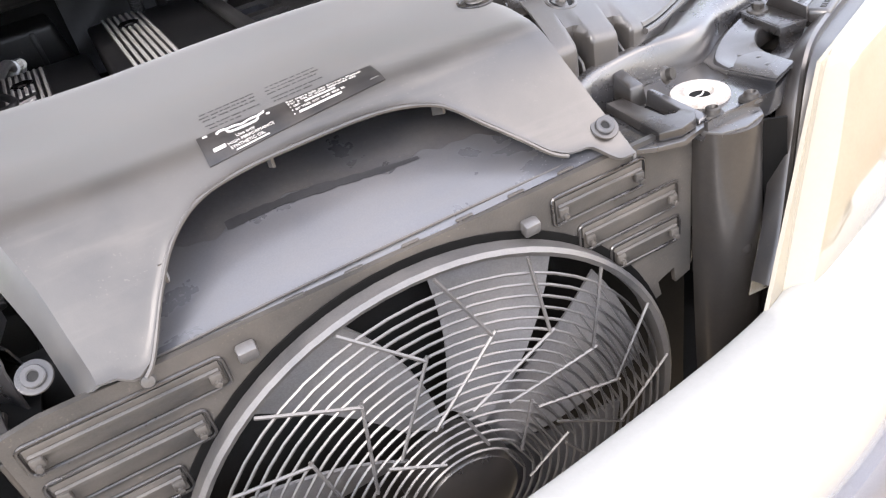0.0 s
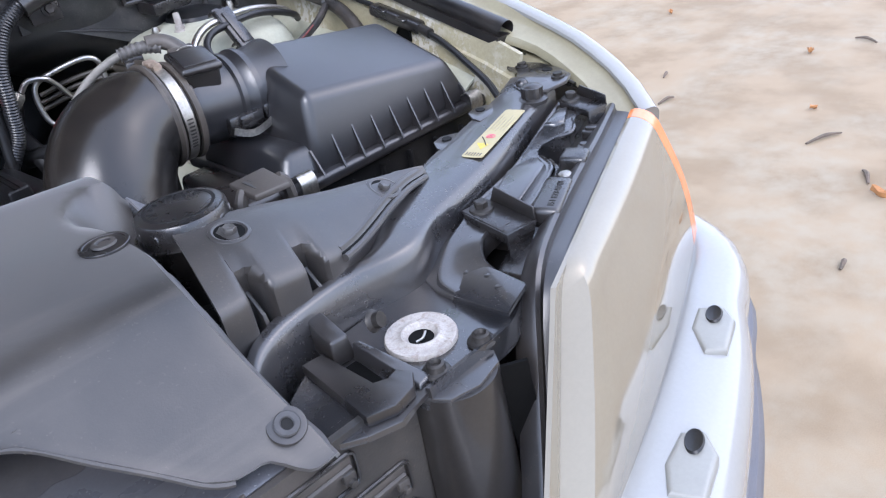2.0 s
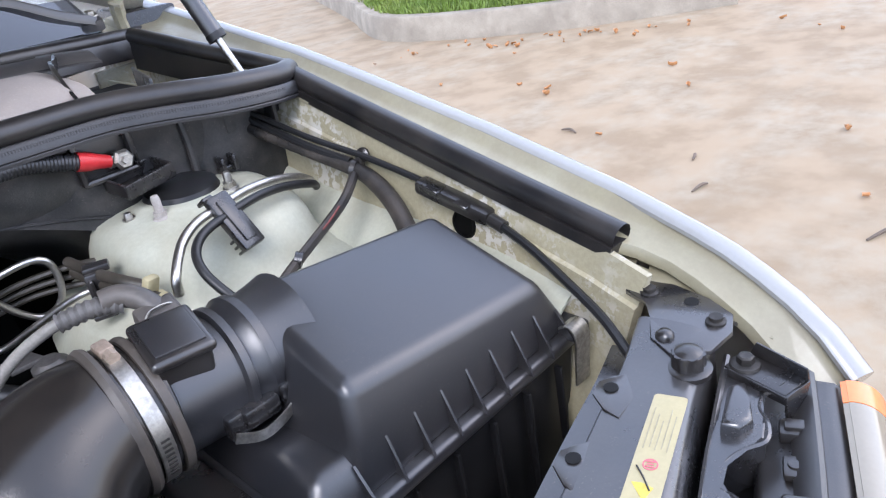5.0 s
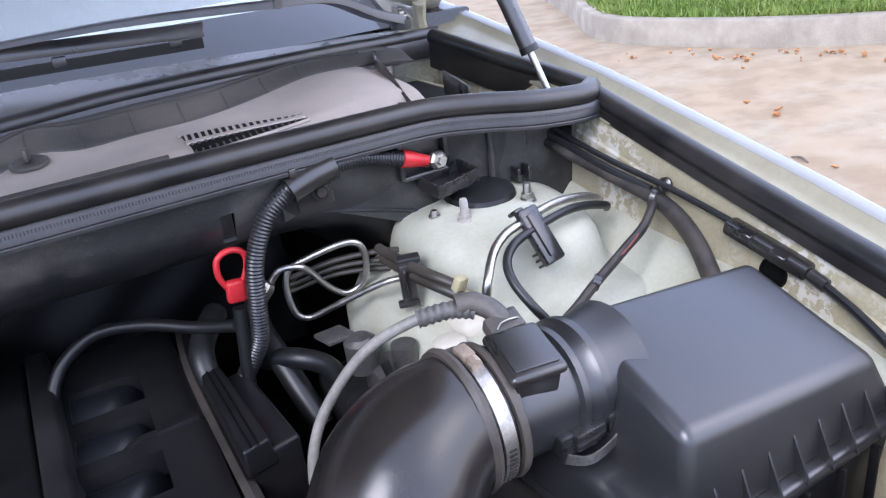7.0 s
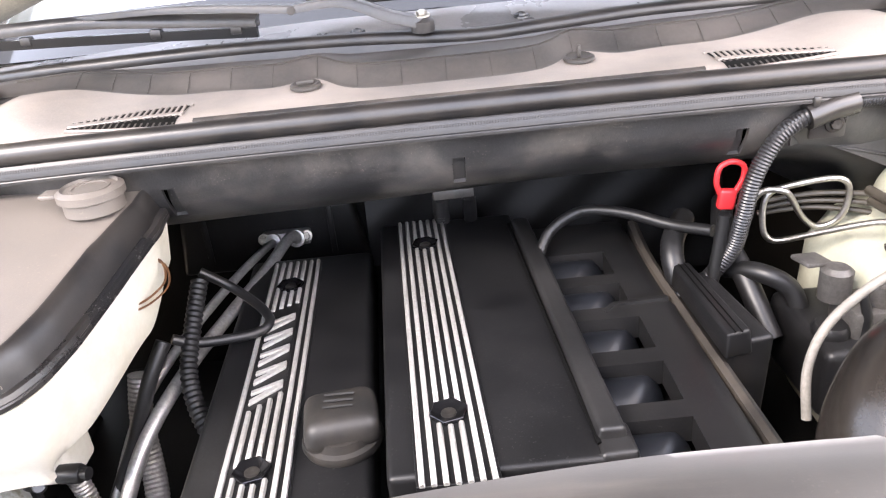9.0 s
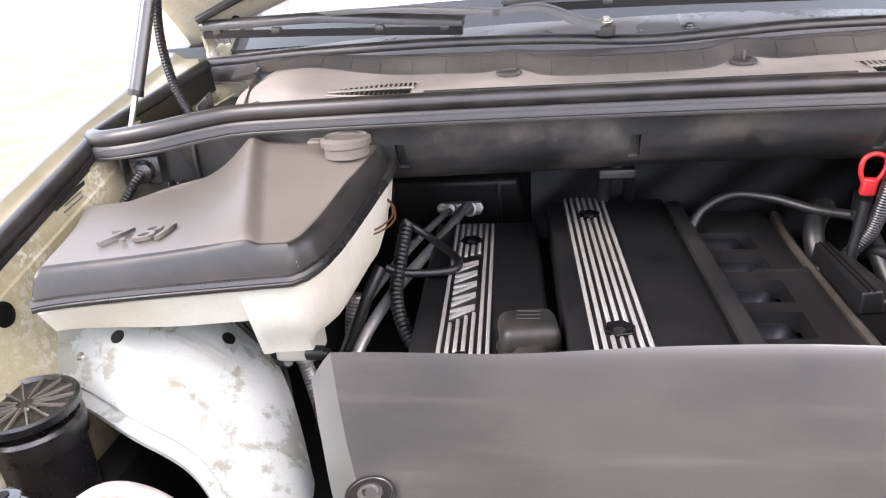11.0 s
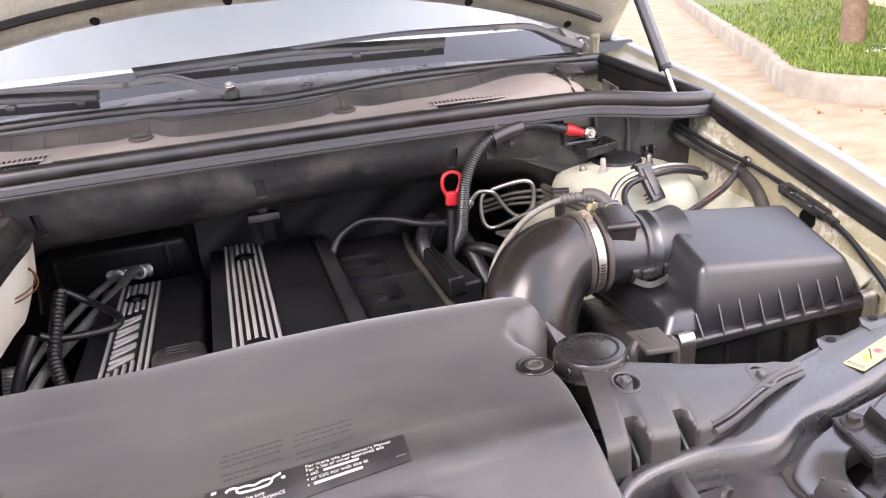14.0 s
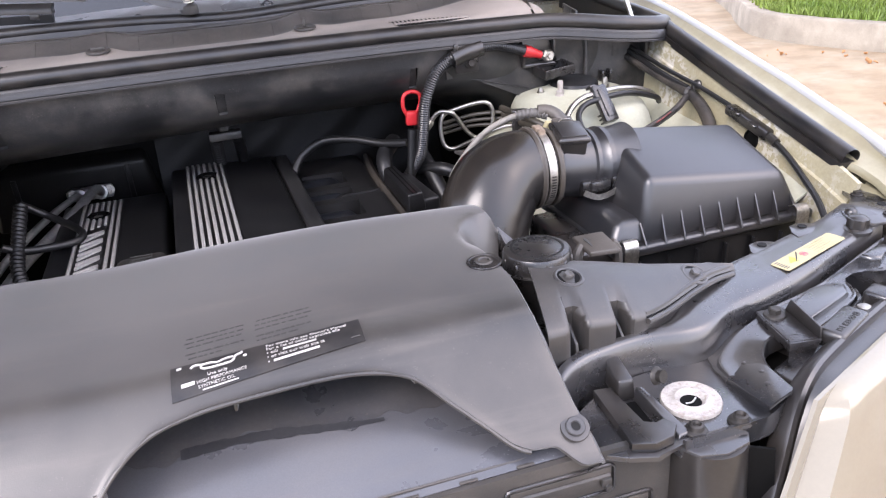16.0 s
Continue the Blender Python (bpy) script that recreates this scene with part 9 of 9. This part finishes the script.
def left_wing():
    SEAM = [(-0.88, -0.265, 0.868), (-0.78, -0.278, 0.866), (-0.712, -0.296, 0.860), (-0.625, -0.334, 0.842), (-0.547, -0.348, 0.800), (-0.49, -0.39, 0.75), (-0.43, -0.45, 0.69)]
    TOPL = [(-0.88, -0.10, 0.925), (-0.76, -0.10, 0.922), (-0.65, -0.11, 0.918), (-0.572, -0.135, 0.902), (-0.520, -0.165, 0.850), (-0.475, -0.215, 0.785), (-0.425, -0.31, 0.73)]
    se, tl = spline(SEAM, 8), spline(TOPL, 8)

    def ap(u, v):
        g = u * (len(se) - 1)
        k = min(int(g), len(se) - 2)
        q = tl[k].lerp(tl[k + 1], g - k).lerp(se[k].lerp(se[k + 1], g - k), v)
        w = math.sin(math.pi * v)
        return q + Vector((0.014 * w * ease(0.45, 0.8, u), 0, (0.044 - 0.026 * ease(0.35, 0.75, u)) * w))

    def on_arch(x, y):
        """Place and normal of the arch over a plan point."""
        u, v = min(((i / 80, j / 60) for i in range(81) for j in range(61)), key=lambda s: (Vector(ap(*s)).xy - Vector((x, y))).length)
        c = Vector(ap(u, v))
        du, dv = Vector(ap(min(u + 0.02, 1), v)) - c, Vector(ap(u, min(v + 0.02, 1))) - c
        n = du.cross(dv).normalized()
        return c, n if n.z > 0 else -n

    a = part("inner_arch", sheet(ap, lin(0, 1, 60), lin(0, 1, 24), 0.004), APRON, car, "pale scuffed inner wheel arch")
    for x, y in ((-0.678, -0.250), (-0.550, -0.210)):
        c, n = on_arch(x, y)
        part("arch_hole", lathe([(0, 0), (0.0095, 0), (0.0090, 0.0012), (0, 0.0012)], c + n * 0.0044, n, 20), TYRE, a)
    for x, y in ((-0.73, -0.262), (-0.81, -0.25)):
        c, n = on_arch(x, y)
        part("arch_dimple", lathe([(0, 0), (0.006, 0), (0.004, 0.002), (0, 0.002)], c + n * 0.004, n, 12), ZINC, a)
    part("arch_seam", tube([Vector(ap(u, 0.975)) + Vector((0, 0, 0.001)) for u in lin(0.30, 0.76, 24)], 0.0032, 8, 2), RUST, a, "rusty sealed seam")
    part("arch_lip", sweep([Vector(ap(u, 1.0)) + Vector((0, -0.004, -0.004)) for u in lin(0.28, 0.80, 24)], [(-0.006, -0.004), (-0.006, 0.003), (0.012, -0.006), (0.012, -0.012)], 1, smooth=False), APRON, a, "pale folded lip under the seam")
    cb = thing("wing_cable", (-0.50, -0.17, 0.83), "black cable clipped along the edge of the inner arch", "cable")
    part("cable", tube([(-0.585, -0.150, 0.925), (-0.556, -0.176, 0.905), (-0.525, -0.178, 0.866), (-0.497, -0.176, 0.828), (-0.488, -0.185, 0.79), (-0.475, -0.22, 0.745)], 0.0045, 8, 6), HOSE, cb)
    part("clip", join(rbox((-0.492, -0.176, 0.828), (0.022, 0.016, 0.012), 0.003, 2, (0, 30, 10)), lathe([(0, 0), (0.008, 0), (0.006, 0.006), (0, 0.006)], (-0.482, -0.184, 0.832), (0.3, -0.7, 0.5), 12)), BLACK, cb, "black cable clip")
    part("arch_wall", rbox((-0.62, -0.48, 0.60), (0.46, 0.40, 0.10), 0.01), TYRE, car)
    f = thing("air_filter_canister", (-0.735, -0.372, 0.70), "round black canister with a radially ribbed cap", "canister")
    cc = (-0.735, -0.372, 0.0)
    part("canister", lathe([(0, 0.70), (0.052, 0.70), (0.054, 0.84), (0.060, 0.842), (0.060, 0.868), (0.056, 0.872), (0, 0.872)], cc, (0, 0, 1), 36), BLACK, f)
    cap = part("ribbed_cap", lathe([(0, 0.880), (0.056, 0.880), (0.061, 0.884), (0.061, 0.893), (0.056, 0.895), (0.053, 0.890), (0.012, 0.888), (0.010, 0.891), (0, 0.891)], cc, (0, 0, 1), 40), BLACK, f, "dark ribbed cap")
    for k in range(14):
        t = 2 * math.pi * k / 14
        part("rib", rbox((cc[0] + 0.032 * math.cos(t), cc[1] + 0.032 * math.sin(t), 0.891), (0.044, 0.002, 0.004), 0, 1, (0, 0, math.degrees(t))), LIDP, cap)
    p = thing("washer_pipe", (-0.53, -0.56, 0.86), "bent pale pipe behind the side panel", "pipe")
    part("pipe", tube([(-0.56, -0.60, 0.86), (-0.555, -0.57, 0.90), (-0.53, -0.54, 0.915), (-0.49, -0.535, 0.91), (-0.44, -0.55, 0.895)], 0.010, 12, 8), WASHERP, p)


left_wing()


def left_hoses():
    g = thing("power_steering_hoses", (-0.38, -0.25, 0.7), "bundle of hoses beside the washer tank", "hose")
    sleeve = surface("silver sleeve", (0.46, 0.45, 0.43), (0.34, 0.33, 0.32), 0.42, metal=0.5, size=30)
    part("silver_hose", tube([(-0.418, -0.03, 0.86), (-0.424, -0.05, 0.80), (-0.412, -0.09, 0.73), (-0.40, -0.16, 0.66)], 0.0150, 14, 8, ridge=0.0012, pitch=0.006), sleeve, g, "silver heat sleeve")
    part("silver_hose", tube([(-0.484, -0.125, 0.835), (-0.482, -0.126, 0.80), (-0.474, -0.128, 0.76), (-0.45, -0.16, 0.70)], 0.0120, 12, 8, ridge=0.0012, pitch=0.006), sleeve, g)
    part("black_hose", tube([(-0.372, -0.04, 0.91), (-0.392, -0.066, 0.870), (-0.420, -0.09, 0.80), (-0.450, -0.113, 0.74), (-0.47, -0.14, 0.68)], 0.0095, 12, 8), HOSE, g, "black sleeve tube")
    part("corrugated_hose", tube([(-0.345, 0.05, 0.94), (-0.350, 0.0, 0.90), (-0.350, -0.05, 0.86), (-0.325, -0.10, 0.82), (-0.285, -0.13, 0.80)], 0.0115, 14, 10, ridge=0.002, pitch=0.0075), HOSE, g)
    part("loop_hose", tube([(-0.36, 0.10, 0.93), (-0.32, 0.10, 0.90), (-0.275, 0.06, 0.885), (-0.262, 0.03, 0.880), (-0.28, 0.01, 0.878), (-0.34, -0.01, 0.885), (-0.37, -0.02, 0.90)], 0.0065, 12, 8), HOSE, g)
    a = thing("air_conditioning_pipe", (-0.3, 0.25, 0.84), "aluminium air conditioning pipe with a twin fitting", "pipe")
    dull = surface("dull aluminium", (0.46, 0.455, 0.445), (0.34, 0.335, 0.325), 0.38, metal=0.7, size=20, grain=0.15, bump=0.1)
    part("pipe", tube([(-0.276, 0.355, 0.850), (-0.282, 0.325, 0.868), (-0.305, 0.22, 0.862), (-0.338, 0.10, 0.855), (-0.37, -0.02, 0.845), (-0.40, -0.12, 0.81), (-0.43, -0.20, 0.72)], 0.0092, 12, 8), dull, a)
    part("pipe", tube([(-0.318, 0.350, 0.850), (-0.318, 0.31, 0.862), (-0.335, 0.22, 0.870), (-0.36, 0.12, 0.868), (-0.39, 0.02, 0.855), (-0.42, -0.06, 0.82), (-0.45, -0.12, 0.74)], 0.0065, 10, 8), dull, a)
    fitting = part("fitting", join(rbox((-0.298, 0.372, 0.848), (0.084, 0.022, 0.026), 0.005, 2), lathe([(0, 0), (0.016, 0), (0.015, 0.012), (0, 0.014)], (-0.278, 0.362, 0.850), (0, -1, 0.3), 16), lathe([(0, 0), (0.013, 0), (0.012, 0.012), (0, 0.014)], (-0.318, 0.362, 0.850), (0, -1, 0.3), 16)), dull, a, "twin pipe fitting")
    for x in (-0.335, -0.261):
        hexbolt((x, 0.360, 0.853), 0.008, (0, -1, 0.3), ZINC, fitting, "fitting_bolt")
    b = thing("bulkhead_cover", (-0.33, 0.40, 0.84), "black plastic cover behind the pipes", "cover")
    part("cover", join(hexa([(-0.50, 0.39, 0.78), (-0.16, 0.39, 0.78), (-0.16, 0.425, 0.78), (-0.50, 0.425, 0.78)], [(-0.48, 0.385, 0.90), (-0.18, 0.385, 0.90), (-0.18, 0.425, 0.93), (-0.48, 0.425, 0.93)], 0.01)), DEEP, b)
    for x in (-0.44, -0.22):
        part("cover_rib", rbox((x, 0.383, 0.85), (0.010, 0.006, 0.09), 0.002), DEEP, b)
    h = thing("wiring_hose", (-0.77, -0.02, 1.0), "black cable passing a rubber grommet in the bulkhead", "cable")
    part("grommet", join(rbox((-0.735, 0.0, 1.062), (0.050, 0.010, 0.045), 0.004, 2), lathe([(0, 0), (0.018, 0), (0.015, 0.010), (0.009, 0.014), (0, 0.014)], (-0.735, -0.004, 1.062), (0, -1, 0), 16)), BLACK, h)
    part("cable", tube([(-0.735, -0.012, 1.062), (-0.745, -0.035, 1.045), (-0.765, -0.05, 1.01), (-0.775, -0.06, 0.97)], 0.0075, 12, 8, ridge=0.0012, pitch=0.005), HOSE, h)
    pl = thing("data_plate", (-0.80, -0.10, 1.02), "black plate with pale print on the inner wing", "plate")
    face = part("plate", hexa([(-0.806, -0.150, 1.010), (-0.798, -0.150, 1.010), (-0.798, -0.070, 1.022), (-0.806, -0.070, 1.022)], [(-0.806, -0.140, 1.058), (-0.800, -0.140, 1.058), (-0.800, -0.062, 1.068), (-0.806, -0.062, 1.068)], 0.001), LABELK, pl)
    for k in range(5):
        z = 1.018 + 0.008 * k
        part("printed_bar", rbox((-0.7975, -0.110 + 0.002 * k, z + 0.003), (0.002, 0.050 - 0.006 * (k % 3), 0.0018), 0, 1, (8, 0, 0)), GREYINK, face)
    d = thing("bonnet_wire", (-0.75, 0.1, 1.1), "black cable loop up to the bonnet", "cable")
    part("cable", tube([(-0.66, 0.06, 1.10), (-0.69, 0.10, 1.11), (-0.73, 0.13, 1.17), (-0.745, 0.15, 1.26), (-0.735, 0.18, 1.38)], 0.008, 10, 8, ridge=0.001, pitch=0.005), HOSE, d)


left_hoses()


# ---- wipers ----
WIPER = surface("weathered wiper plastic", (0.026, 0.026, 0.028), (0.018, 0.018, 0.020), 0.27, size=12, bump=0.08, dust=(0.20, 0.18, 0.16), dust_amount=0.25, dust_size=9, spec=0.8)


def wiper(name_label, pivot, elbow, tip_a, tip_b):
    pv, el, a, b = Vector(pivot), Vector(elbow), Vector(tip_a), Vector(tip_b)
    root = thing("windscreen_wiper", pv, name_label, "wiper", "wipers")
    channel = [(-0.013, -0.007), (-0.0125, 0.001), (-0.010, 0.0055), (-0.005, 0.0072), (0.005, 0.0072), (0.010, 0.0055), (0.0125, 0.001), (0.013, -0.007)]
    part("arm", sweep([pv, pv.lerp(el, 0.25) + Vector((0, 0, 0.004)), pv.lerp(el, 0.6) + Vector((0, 0, 0.016)), el], channel, 8, scale=lambda f: 1.05 - 0.25 * ease(0.3, 1.0, f)), WIPER, root, "pressed steel arm")
    part("arm_cap", lathe([(0, 0.006), (0.010, 0.006), (0.0155, 0.002), (0.0165, -0.006), (0.0165, -0.012), (0, -0.012)], pv, (0, -0.15, 1), 24), WIPER, root)
    along = (b - a).normalized()
    part("knuckle", lathe([(0, -0.011), (0.006, -0.011), (0.0065, 0), (0.006, 0.011), (0, 0.011)], el + Vector((0, 0, -0.001)), (-along.y, along.x, 0), 16), WIPER, root, "hinge pin of the arm")
    mid = a.lerp(b, 0.5) + Vector((0, 0, 0.016))
    part("arm_rod", sweep([el, el.lerp(mid, 0.5) + Vector((0, 0, 0.006)), mid, mid.lerp(a, 0.10)], channel, 8, scale=lambda f: 0.78 - 0.28 * f), WIPER, root, "slim front half of the arm")
    part("blade_bow", sweep([a, a.lerp(b, 0.02), a.lerp(b, 0.25) + Vector((0, 0, 0.005)), a.lerp(b, 0.5) + Vector((0, 0, 0.010)), a.lerp(b, 0.75) + Vector((0, 0, 0.005)), a.lerp(b, 0.98), b], [(-0.010, -0.010), (-0.0105, -0.004), (-0.008, 0.004), (-0.003, 0.009), (0.003, 0.009), (0.008, 0.004), (0.0105, -0.004), (0.010, -0.010)], 8, scale=lambda f: 0.55 + 0.45 * ease(0.0, 0.03, f) * ease(1.0, 0.97, f)), WIPER, root, "curved blade carrier")
    for f in (0.06, 0.30, 0.70, 0.94):
        q = a.lerp(b, f)
        part("claw", rbox(q + Vector((0, 0, -0.013)), (0.018, 0.014, 0.014), 0.003, 2, (0, 0, math.degrees(math.atan2(along.y, along.x)))), WIPER, root)
    part("rubber", sweep([a + Vector((0, 0, -0.014)), a.lerp(b, 0.5) + Vector((0, 0, -0.012)), b + Vector((0, 0, -0.014))], [(-0.004, -0.012), (-0.005, 0.002), (0.005, 0.002), (0.004, -0.012)], 6), HOSE, root, "black rubber lip")
    hexbolt(pv + Vector((0, 0, 0.008)), 0.009, (0, -0.2, 1), ZINC, root, "nut")


wiper("black windscreen wiper resting at the screen's foot", (0.725, 0.36, 1.195), (0.50, 0.255, 1.262), (-0.195, 0.364, 1.251), (0.413, 0.345, 1.240))
wiper("black windscreen wiper resting along the cowl", (-0.024, 0.235, 1.208), (-0.20, 0.262, 1.238), (-0.78, 0.385, 1.234), (-0.267, 0.325, 1.222))
